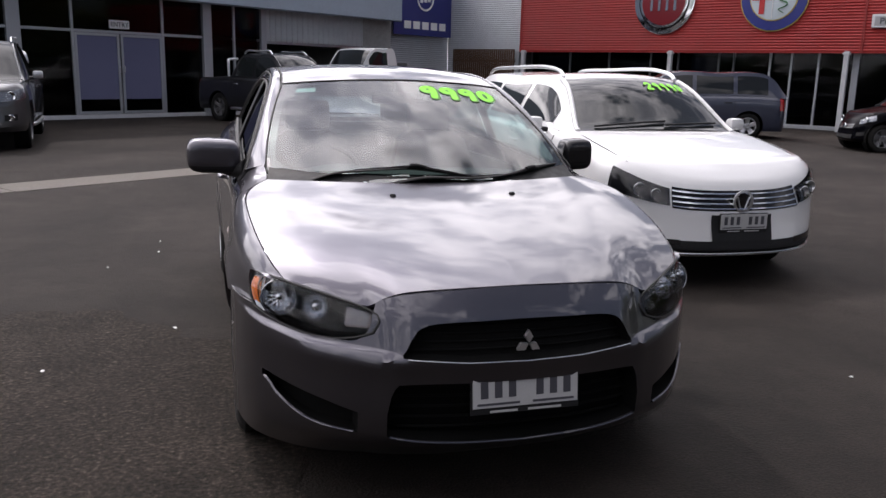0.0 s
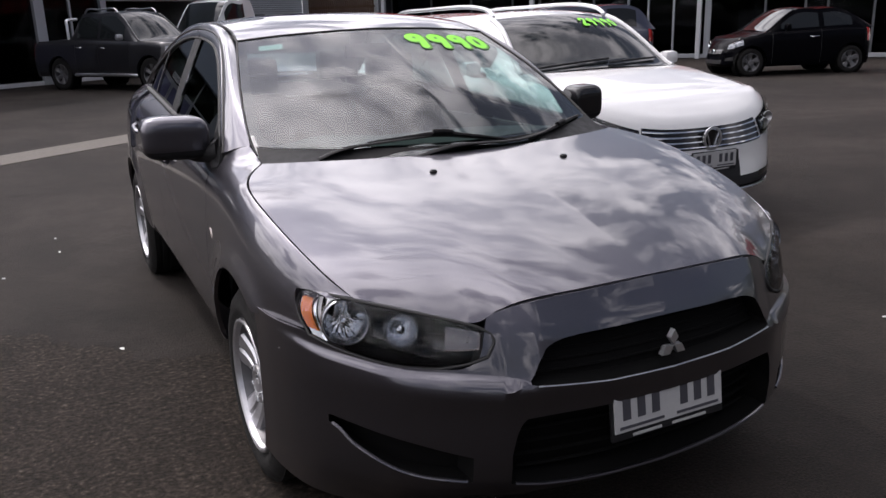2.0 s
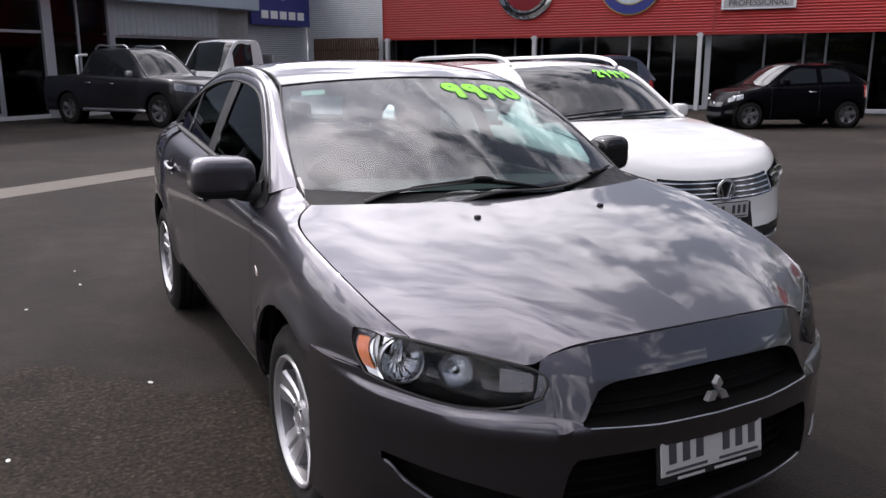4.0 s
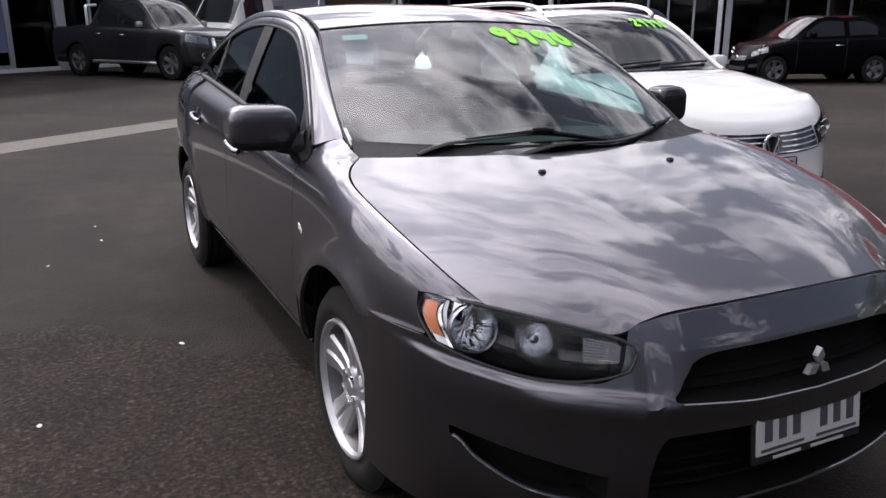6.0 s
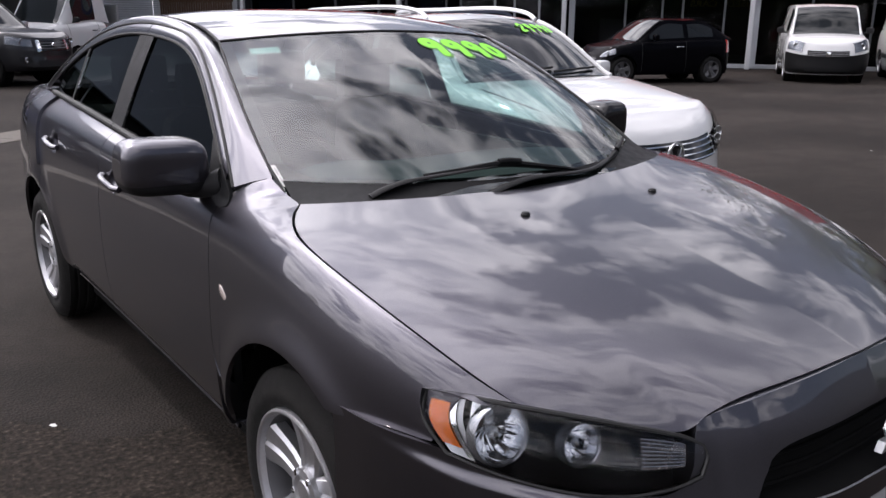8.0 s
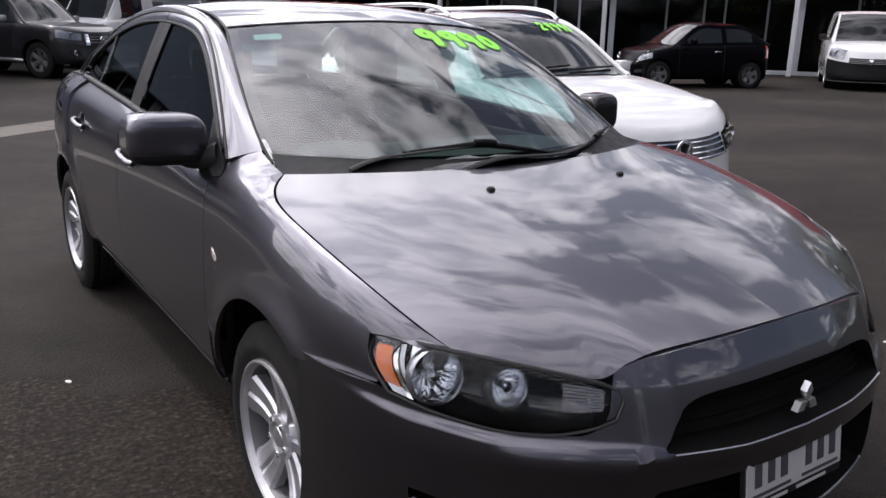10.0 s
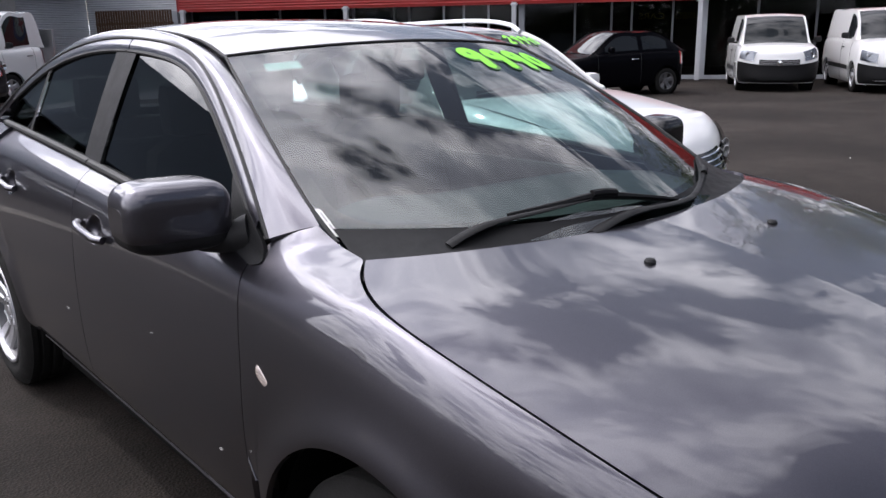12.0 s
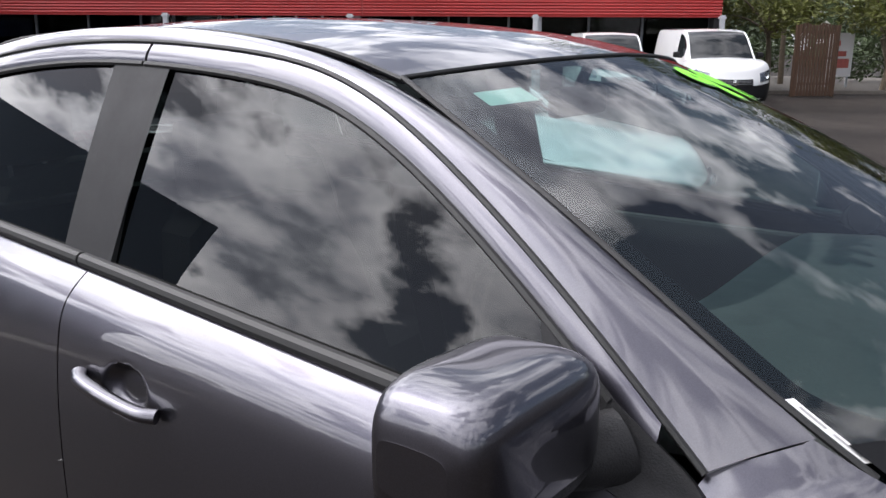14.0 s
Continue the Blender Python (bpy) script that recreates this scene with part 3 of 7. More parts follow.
    part("plate_frame", bm, SATIN, b, smooth=False)
    bm = bmesh.new()
    box(bm, 12.13, 14.07, -0.128, -0.10, 3.04, 3.30, 0.004)
    part("plate_face", bm, material("plate_grey", (0.35, 0.35, 0.36), 0.35, metal=0.5), b, smooth=False)
    bm = text_mesh("PROFESSIONAL", 0.245, 0.004, 0.003)
    bmesh.ops.translate(bm, vec=(13.10, -0.134, 3.165), verts=bm.verts)
    part("lettering", bm, PLATE_INK, b, smooth=False)


def grey_hall():
    # local frame: x along the front, y into the hall, z up
    M = Matrix.Translation(at(0, 20.05)) @ TURN
    root = thing("grey_showroom", "blue-grey showroom hall with dark glazing and entry doors", "building", M)
    x0, x1 = 0.2, 20.9
    bm = bmesh.new()
    # sloping fascia
    prof = [(-0.55, 3.22), (-0.62, 3.26), (-0.62, 6.7), (0.4, 6.7), (0.4, 3.30), (-0.5, 3.22)]
    P = [[(x, y, z) for y, z in prof] for x in (x0, x1 - 0.05)]
    vs = grid(bm, P)
    bm.faces.new(vs[0])
    bm.faces.new(vs[-1][::-1])
    bmesh.ops.recalc_face_normals(bm, faces=bm.faces[:])
    part("fascia", bm, GREY_CLAD, root, "plain blue-grey fascia", smooth=False)
    bm = bmesh.new()
    box(bm, x0, x1, 0.41, 10, 6.0, 6.2)
    part("roof", bm, ZINC, root, smooth=False)
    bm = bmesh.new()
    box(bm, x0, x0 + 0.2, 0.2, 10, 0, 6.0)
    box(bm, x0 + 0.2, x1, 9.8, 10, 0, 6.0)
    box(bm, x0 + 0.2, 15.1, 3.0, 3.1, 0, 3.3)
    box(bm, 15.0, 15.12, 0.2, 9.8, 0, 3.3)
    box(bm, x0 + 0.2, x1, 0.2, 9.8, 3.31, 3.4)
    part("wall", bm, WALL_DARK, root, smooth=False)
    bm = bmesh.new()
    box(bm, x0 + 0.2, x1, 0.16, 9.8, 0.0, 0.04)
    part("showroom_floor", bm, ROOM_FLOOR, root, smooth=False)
    bm = bmesh.new()
    box(bm, x0, 15.0, -0.02, 0.16, 0, 0.11, 0.008)
    part("plinth", bm, POST_WHITE, root, smooth=False)
    for x, w in ((7.27, 0.17), (12.88, 0.15), (14.98, 0.10), (2.0, 0.17)):
        bm = bmesh.new()
        box(bm, x - w, x + w, -0.06, 0.2, 0, 3.3, 0.01)
        part("column", bm, FRAME_ALU, root, "blue-grey steel column", smooth=False)
    bars = [3.9, 5.6, 8.78, 11.42, 13.88]
    for x in bars:
        bm = bmesh.new()
        box(bm, x - 0.035, x + 0.035, 0.0, 0.10, 0.11, 3.3, 0.004)
        part("mullion", bm, FRAME_ALU, root, smooth=False)
    bm = bmesh.new()
    box(bm, x0, 12.73, 0.01, 0.09, 2.27, 2.34, 0.004)
    part("transom", bm, FRAME_ALU, root, smooth=False)
    xs = sorted(bars + [7.27, 12.88, 14.98, 2.0, x0])
    for a, b in zip(xs, xs[1:]):
        if abs(a - 8.78) < 0.01:
            spans = ((2.34, 3.3),)
        else:
            spans = ((0.11, 2.27), (2.34, 3.3))
        for z0, z1 in spans:
            bm = bmesh.new()
            box(bm, a + 0.03, b - 0.03, 0.045, 0.055, z0, z1)
            part("pane", bm, SHOP_GLASS, root, smooth=False)
    # double entry door with blinds behind the glass
    for a, b in ((8.82, 10.08), (10.12, 11.38)):
        d = tagged(new("entry_door"), "closed glazed entry door with frosted blue film")
        d.parent = root
        bm = bmesh.new()
        for q in ((a, a + 0.07, 0.12, 2.26), (b - 0.07, b, 0.12, 2.26), (a + 0.07, b - 0.07, 0.12, 0.20), (a + 0.07, b - 0.07, 2.19, 2.26)):
            box(bm, q[0], q[1], 0.0, 0.06, q[2], q[3], 0.004)
        part("door_frame", bm, FRAME_ALU, d, smooth=False)
        bm = bmesh.new()
        box(bm, a + 0.07, b - 0.07, 0.025, 0.033, 0.20, 2.19)
        part("pane", bm, SHOP_GLASS, d, smooth=False)
        bm = bmesh.new()
        box(bm, a + 0.072, b - 0.072, 0.018, 0.022, 0.52, 2.188)
        part("window_film", bm, BLIND, d, smooth=False)
        hx = b - 0.05 if a < 9 else a + 0.05
        bm = bmesh.new()
        tube(bm, spl([(hx, 0, 1.25), (hx, -0.05, 1.25), (hx, -0.05, 1.40), (hx, 0, 1.40)], 10), 0.014)
        part("door_handle", bm, SATIN, d)
    b = tagged(new("entry_sign"), "small white entry sign with dark letters")
    b.parent = root
    bm = bmesh.new()
    box(bm, 9.80, 10.38, -0.03, 0.0, 2.40, 2.62, 0.006)
    part("sign_board", bm, SIGN_WHITE, b, smooth=False)
    bm = text_mesh("ENTRY", 0.17, 0.003, 0.002)
    bmesh.ops.translate(bm, vec=(10.09, -0.035, 2.505), verts=bm.verts)
    part("lettering", bm, PLATE_INK, b, smooth=False)
    # workshop bay: clad band over a dark opening, end pier
    bm = bmesh.new()
    ribbed(bm, 15.1, 19.45, 2.30, 3.3, 0.22, 0.03, 0.0, True)
    part("cladding", bm, LIGHT_CLAD, root, "light vertical ribbed cladding", smooth=False)
    bm = bmesh.new()
    box(bm, 15.1, 19.45, 0.055, 0.12, 2.22, 2.32)
    part("bay_lintel", bm, FRAME_ALU, root, smooth=False)
    bm = bmesh.new()
    box(bm, 19.45, x1, -0.02, 0.3, 0, 3.4, 0.01)
    box(bm, 19.2, 19.45, 0.06, 9.8, 0, 3.3)
    part("end_pier", bm, material("grey_render", (0.30, 0.30, 0.29), 0.85, vary=0.2, scale=3), root, smooth=False)


def back_walls():
    """Corrugated walls between the two halls, with a hanging sign and a slatted fence strip."""
    M = Matrix.Translation(at(20.95, 20.05)) @ TURN
    root = thing("corrugated_wall", "pale corrugated steel wall", "wall", M, kind="structure")
    bm = bmesh.new()
    ribbed(bm, 0, 3.66, 0, 5.5, 0.076, 0.018, 0.25)
    part("sheet", bm, ZINC, root, smooth=False)
    bm = bmesh.new()
    box(bm, -0.05, 0.02, 0.15, 0.35, 0, 5.5)
    part("corner_flashing", bm, FRAME_ALU, root, smooth=False)
    s = thing("hanging_sign", "dark blue banner sign with white bars and round mark", "sign", Matrix.Translation(at(21.15, 20.05)) @ TURN)
    bm = bmesh.new()
    box(bm, 0, 3.5, 0.02, 0.10, 2.82, 5.2, 0.01)
    part("sign_board", bm, SIGN_BLUE, s, smooth=False)
    for i in range(5):
        bm = bmesh.new()
        c = 0.72 + 0.52 * i
        box(bm, c - 0.19, c + 0.19, 0.0, 0.02, 3.06, 3.34, 0.004)
        part("sign_bar", bm, SIGN_WHITE, s, smooth=False)
    bm = bmesh.new()
    lathe(bm, [(0.0, 0.50), (-0.02, 0.50), (-0.02, 0.43), (0.0, 0.43)], "y", (1.75, 0.02, 4.25), 40)
    for k in range(3):
        box(bm, 1.45 + 0.22 * k, 1.60 + 0.22 * k, 0.0, 0.02, 4.05 + 0.03 * k, 4.45)
    part("sign_mark", bm, SIGN_WHITE, s, smooth=False)
    # wall in line with the red front
    rx, ry = TURN.to_3x3() @ Vector((0, -1, 0)), TURN.to_3x3() @ Vector((1, 0, 0))
    M = Matrix.Translation(at(24.42, 20.2)) @ Matrix(((rx.x, ry.x, 0, 0), (rx.y, ry.y, 0, 0), (0, 0, 1, 0), (0, 0, 0, 1)))
    root = thing("corrugated_wall", "pale corrugated steel wall above a timber fence", "wall", M, kind="structure")
    bm = bmesh.new()
    ribbed(bm, 0, 3.58, 0, 5.2, 0.076, 0.018, 0.1)
    part("sheet", bm, ZINC, root, smooth=False)
    bm = bmesh.new()
    box(bm, 3.45, 3.6, -0.06, 0.16, 0, 2.3)
    part("corner_post", bm, FRAME_ALU, root, smooth=False)
    f = thing("timber_fence", "brown upright slatted timber fence", "fence", M)
    for i in range(30):
        bm = bmesh.new()
        box(bm, 0.45 + 0.1 * i, 0.52 + 0.1 * i, -0.12, -0.09, 0.05, 2.38)
        part("slat", bm, TIMBER, f, smooth=False)
    bm = bmesh.new()
    for z in (0.5, 1.9):
        box(bm, 0.4, 3.45, -0.085, -0.03, z, z + 0.08)
    part("rail", bm, TIMBER, f, smooth=False)


red_building()
grey_hall()
back_walls()


# ---- the grey sedan: nose towards -y, nose tip at y = 0 ----
sedan = thing("grey_sedan", "grey metallic four-door sedan with green price on windscreen", "car")

side_x = fair((0.40, 0.60, 0.75, 1.0, 1.3, 2.0, 3.0, 3.6, 4.1, 4.45), (0.800, 0.862, 0.886, 0.892, 0.884, 0.880, 0.880, 0.880, 0.850, 0.760))
belt_z = fair((0.35, 0.60, 0.80, 1.0, 1.2, 1.45, 2.0, 2.55, 3.2, 3.9, 4.5), (0.775, 0.85, 0.905, 0.948, 0.968, 0.972, 1.008, 1.042, 1.072, 1.090, 1.070))
belt_x = fair((0.35, 0.60, 1.0, 1.45, 2.0, 2.55, 3.2, 3.9, 4.5), (0.73, 0.785, 0.805, 0.803, 0.795, 0.777, 0.752, 0.715, 0.66))
tuck = fair((0, 0.06, 0.11, 0.16, 0.22, 0.32, 0.45, 0.60, 0.75, 0.86, 0.92, 0.96, 1.0), (0.16, 0.125, 0.075, 0.030, 0.014, 0.005, 0.0, 0.002, 0.010, 0.022, 0.034, 0.053, 0.092), 0.018)
rail_z = fair((1.447, 1.6, 1.8, 2.0, 2.2, 2.62, 3.0, 3.35, 3.7, 3.98), (1.005, 1.118, 1.247, 1.350, 1.403, 1.430, 1.413, 1.350, 1.225, 1.10))


def side(y, z):
    """The body's half-width below the belt."""
    zt = belt_z(y)
    w = np.clip((z - 0.22) / (zt - 0.22), 0, 1)
    q = np.clip((w - 0.60) / 0.40, 0, 1)
    q = q * q * (3 - 2 * q)
    return side_x(y) - tuck(w) * ((side_x(y) - belt_x(y)) / 0.092 * q + 1 - q)


def house(y, z):
    """The half-width of the glasshouse above the belt."""
    dz = z - belt_z(y)
    return belt_x(y) - 0.40 * dz - 0.17 * dz * dz


def both(name, P, mat, parent=sedan, out=1, gap=0.002, lip=0.014, label=""):
    """The panel on each side of the car; returns the objects of the -x side and the +x side."""
    made = []
    for mirror in (True, False):
        bm = bmesh.new()
        panel(bm, P, out, gap, lip, mirror)
        made.append(part(name, bm, mat, parent, label))
    return made


def arch_flare(y, z, centre):
    """How far the skin swells outwards round a wheel arch."""
    r = math.hypot(y - centre[0], z - centre[1])
    return 0.016 * math.exp(-((r - ARCH) / 0.062) ** 2) * min(1.0, max(0.0, (z - 0.28) / 0.14))


ARCH_F, ARCH_R, ARCH = (0.985, 0.315), (3.62, 0.315), 0.392
HOOD_SEAM = [(0.727, 0.357, 0.774), (0.762, 0.45, 0.812), (0.795, 0.62, 0.866), (0.812, 0.80, 0.910), (0.817, 0.95, 0.942), (0.806, 1.05, 0.962), (0.768, 1.14, 0.980), (0.717, 1.199, 0.996)]
HOOD_FRONT = [(0, 0.082, 0.790), (0.2, 0.096, 0.784), (0.36, 0.124, 0.772), (0.43, 0.142, 0.752), (0.496, 0.163, 0.724), (0.60, 0.245, 0.748), (0.727, 0.357, 0.774)]
HOOD_REAR = [(0, 1.018, 0.996), (0.30, 1.038, 0.998), (0.586, 1.118, 1.000), (0.717, 1.199, 0.996)]


def build_hood():
    n = 84
    c0, c1 = spl(HOOD_FRONT, n), relax(spl(HOOD_REAR, n), 60)
    d0 = relax(spl([(0, 0.082, 0.790), (0, 0.14, 0.808), (0, 0.3, 0.850), (0, 0.5, 0.896), (0, 0.7, 0.937), (0, 0.855, 0.966), (0, 1.018, 0.996)], n), 150)
    d1 = relax(spl(HOOD_SEAM, n), 25)
    flat = relax(spl([(0, 0.082, 0.790), (0.2, 0.096, 0.785), (0.36, 0.124, 0.777), (0.50, 0.172, 0.772), (0.60, 0.245, 0.772), (0.727, 0.357, 0.774)], n), 60)
    P = coons(flat, c1, d0, d1)
    P += (c0 - flat)[:, None] * (1 - np.linspace(0, 1, n))[None, :, None] ** 9
    u = np.linspace(0, 1, n)[:, None]
    v = np.linspace(0, 1, n)[None]
    # the middle stays flat and the hood falls away beside the seams
    fall = (P[:1, :, 2] - P[-1:, :, 2]) * np.sin(math.pi * v) ** 0.7
    P[..., 2] += fall * (u - u ** 4) * 0.85 + 0.009 * np.sin(math.pi * v) * (1 - u ** 2)
    bm = bmesh.new()
    full = np.concatenate([(P * np.array([-1, 1, 1]))[::-1], P[1:]])
    panel(bm, full, 1, 0.0035)
    bmesh.ops.remove_doubles(bm, verts=bm.verts, dist=1e-5)
    part("hood", bm, GREY_PAINT, sedan)
    return P


HOOD = build_hood()

BUMPER_PLAN = [(0, 0.0), (0.2, 0.010), (0.395, 0.050), (0.5, 0.096), (0.6, 0.158), (0.7, 0.248), (0.8, 0.385), (0.85, 0.50), (0.878, 0.63), (0.888, 0.752)]
swell = curve((0.18, 0.24, 0.29, 0.36, 0.50, 0.56, 0.585, 0.62, 0.70, 0.75, 0.80), (0.16, 0.075, 0.020, 0.004, 0.0, -0.006, -0.004, 0.008, 0.036, 0.060, 0.088))


def face_y(x, z, plan=None):
    """How far back the nose lies at half-width x and height z."""
    p = np.array(BUMPER_PLAN)
    c = spl(p, 200)
    ledge = np.interp(x, (0.38, 0.46, 0.55, 0.65, 0.80, 0.89), (0.580, 0.592, 0.600, 0.603, 0.628, 0.655))
    step = np.clip((z - ledge + 0.012) / 0.024, 0, 1)
    step = step * step * (3 - 2 * step) * np.clip((x - 0.36) / 0.08, 0, 1) * np.clip((0.885 - x) / 0.05, 0, 1)
    return np.interp(x, c[:, 0], c[:, 1]) + swell(z) * (1 - 0.75 * np.clip((x - 0.5) / 0.35, 0, 1)) + 0.022 * step


def build_bumper():
    """The front bumper with its three openings sunk into it."""
    cols = spl(BUMPER_PLAN, 110)
    lip = curve((0, 0.3, 0.44, 0.50, 0.56, 0.64, 0.70, 0.76, 0.80, 0.90), (0.282, 0.292, 0.312, 0.318, 0.322, 0.330, 0.350, 0.392, 0.438, 0.46))
    top = curve((0, 0.36, 0.42, 0.445, 0.50, 0.56, 0.64, 0.72, 0.80, 0.90), (0.500, 0.496, 0.475, 0.385, 0.385, 0.400, 0.422, 0.442, 0.462, 0.48))
    g0 = curve((0, 0.2, 0.38, 0.46, 0.9), (0.566, 0.568, 0.580, 0.596, 0.600))
    g1 = curve((0, 0.25, 0.335, 0.365, 0.40, 0.46, 0.9), (0.694, 0.688, 0.672, 0.640, 0.588, 0.612, 0.616))
    edge = curve((0, 0.2, 0.36, 0.44, 0.466, 0.490, 0.53, 0.60, 0.666, 0.72, 0.803, 0.84, 0.888), (0.788, 0.782, 0.770, 0.748, 0.730, 0.652, 0.622, 0.616, 0.617, 0.628, 0.664, 0.672, 0.669))
    P, inside = [], []
    for x, y0 in cols:
        rows = [0.20, float(lip(x)), float(top(x)), float(g0(x)), max(float(g1(x)), float(g0(x)) + 0.006), float(edge(x))]
        rows[5] = max(rows[5], rows[4] + 0.004)
        zs, tag = [], []
        for k, cnt in enumerate((7, 22, 8, 16, 12)):
            t = np.linspace(0, 1, cnt, endpoint=False)
            zs += list(rows[k] + (rows[k + 1] - rows[k]) * t)
            tag += [k] * cnt
        zs.append(rows[5])
        tag.append(4)
        col = [(x, float(face_y(x, z)), z) for z in zs]
        col += [(x * 0.995, col[-1][1] + 0.02, col[-1][2] - 0.002), (x * 0.98, col[-1][1] + 0.09, col[-1][2] - 0.03)]
        P.append(col)
        inside.append(tag + [4, 4])
    P = np.array(P)
    tag = np.array(inside)
    m, n = tag.shape
    X = P[:, :, 0]
    starts = np.cumsum([0, 7, 22, 8, 16])
    for k, cnt, depth, a, b in ((1, 22, 0.10, -1.0, 0.440), (1, 22, 0.075, 0.530, 0.800), (3, 16, 0.055, -1.0, 0.392)):
        j0 = starts[k]
        for i in range(m):
            if a < X[i, 0] < b:
                for j in range(j0 + 1, j0 + cnt):
                    P[i, j, 1] += depth
                    P[i, j, 0] *= 0.985
    bm = bmesh.new()
    for mirror in (True, False):
        Q = P * np.array([-1, 1, 1]) if mirror else P
        vs = [[bm.verts.new(p) for p in row] for row in Q]
        for i in range(m - 1):
            for j in range(n - 1):
                q = [vs[i][j], vs[i + 1][j], vs[i + 1][j + 1], vs[i][j + 1]]
                f = bm.faces.new(q if not mirror else q[::-1])
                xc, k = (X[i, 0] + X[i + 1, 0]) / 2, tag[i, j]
                # openings get the near-black material, their inner shade put into colour
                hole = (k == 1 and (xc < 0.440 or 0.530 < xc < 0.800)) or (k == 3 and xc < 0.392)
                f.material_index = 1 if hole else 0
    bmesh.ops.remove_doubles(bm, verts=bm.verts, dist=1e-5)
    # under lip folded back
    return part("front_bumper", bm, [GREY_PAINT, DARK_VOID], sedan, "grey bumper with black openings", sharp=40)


bumper = build_bumper()

# thin bright edge under the upper grille, and slats in the lower opening
bm = bmesh.new()
c = spl(BUMPER_PLAN, 110)
for s in (-1, 1):
    tube(bm, [(s * x, float(face_y(x, 0.57)) - 0.002, float(np.interp(x, (0, 0.2, 0.39), (0.566, 0.569, 0.581)))) for x, y in c if x < 0.392], 0.0022, 6)
part("grille_edge", bm, SATIN, bumper)
lip_z = curve((0, 0.3, 0.44, 0.50, 0.56, 0.64, 0.70, 0.76, 0.80, 0.90), (0.282, 0.292, 0.312, 0.318, 0.322, 0.330, 0.350, 0.392, 0.438, 0.46))
for a, b in ((-0.01, 0.437), (0.533, 0.80)):
    for s in ((-1, 1) if b > 0.5 else (1,)):
        bm = bmesh.new()
        xs = [x for x, y in c if a < x < b]
        xs = xs if b > 0.5 else [-x for x in xs[::-1]] + xs[1:]
        tube(bm, [(s * x, float(face_y(abs(x), float(lip_z(abs(x))))) + 0.002, float(lip_z(abs(x))) + 0.001) for x in xs], 0.0055, 8)
        part("opening_lip", bm, GREY_PAINT, bumper)
# slats share the near-black colour, so they vanish in the painted-in shade
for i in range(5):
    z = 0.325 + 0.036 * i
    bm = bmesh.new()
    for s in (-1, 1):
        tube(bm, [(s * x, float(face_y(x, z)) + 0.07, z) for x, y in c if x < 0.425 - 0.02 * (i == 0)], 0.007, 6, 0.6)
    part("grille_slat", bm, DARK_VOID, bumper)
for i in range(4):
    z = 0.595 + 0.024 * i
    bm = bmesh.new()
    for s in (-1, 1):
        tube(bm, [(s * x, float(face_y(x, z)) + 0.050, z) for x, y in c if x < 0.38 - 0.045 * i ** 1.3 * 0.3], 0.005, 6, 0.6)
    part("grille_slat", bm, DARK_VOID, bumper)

# three-pointed nose emblem, as three plain lozenges
bm = bmesh.new()
for k in range(3):
    w = math.pi / 2 + k * 2 * math.pi / 3
    c0, s0 = math.cos(w), math.sin(w)
    pts = [(0.002, 0), (0.022, 0.0128), (0.043, 0), (0.022, -0.0128)]
    ring = [(c0 * a - s0 * b, s0 * a + c0 * b) for a, b in pts]
    fr = [bm.verts.new((x, -0.004, 0.622 + z)) for x, z in ring]
    bk = [bm.verts.new((x * 1.03, 0.012, 0.622 + z)) for x, z in ring]
    bm.faces.new(fr)
    for i in range(4):
        bm.faces.new([fr[i], bk[i], bk[(i + 1) % 4], fr[(i + 1) % 4]])
bmesh.ops.recalc_face_normals(bm, faces=bm.faces[:])
part("emblem", bm, SATIN, sedan, "chrome emblem of three lozenges", smooth=False)


def number_plate(parent, m, w=0.372, h=0.107, chars=7, gap_at=3):
    """A pale plate with plain dark bars in place of its characters, in a black holder."""
    root = new("number_plate")
    root.parent = parent
    root.matrix_local = m
    bm = bmesh.new()
    box(bm, -w / 2 - 0.006, w / 2 + 0.006, 0.002, 0.014, -h / 2 - 0.022, h / 2 + 0.006, 0.003)
    part("plate_holder", bm, BLACK_PLASTIC, root, smooth=False)
    bm = bmesh.new()
    box(bm, -w / 2, w / 2, -0.002, 0.004, -h / 2, h / 2, 0.0015)
    part("plate_sheet", bm, PLATE_WHITE, root, smooth=False)
    step = (w - 0.03) / chars
    for i in range(chars):
        if i == gap_at:
            continue
        x = -w / 2 + 0.015 + step * (i + 0.5)
        bm = bmesh.new()
        box(bm, x - step * 0.27, x + step * 0.27, -0.0035, -0.001, -h * 0.20, h * 0.34, 0.0008)
        part("plate_bar", bm, PLATE_INK, root, smooth=False)
    for a, b in ((-0.46, -0.06), (0.06, 0.46)):
        bm = bmesh.new()
        box(bm, a * w, b * w, -0.0035, -0.001, -h * 0.42, -h * 0.35)
        part("plate_bar", bm, PLATE_INK, root, smooth=False)
    for a, b in ((-0.34, -0.08), (0.02, 0.34)):
        bm = bmesh.new()
        box(bm, a * w, b * w, 0.0, 0.003, -h / 2 - 0.017, -h / 2 - 0.010)
        part("plate_bar", bm, PLATE_WHITE, root, smooth=False)
    return root


number_plate(sedan, pose(0, 0.004, 0.466, -7, 0, 0), 0.360, 0.104)


# ---- headlamps ----
LAMP_TOP = [(0.812, 0.514, 0.770), (0.775, 0.425, 0.776), (0.727, 0.355, 0.770), (0.60, 0.243, 0.745), (0.50, 0.165, 0.721), (0.458, 0.135, 0.700)]
LAMP_LOW = [(0.822, 0.440, 0.668), (0.765, 0.350, 0.644), (0.68, 0.258, 0.622), (0.60, 0.190, 0.618), (0.53, 0.144, 0.630), (0.478, 0.117, 0.650)]
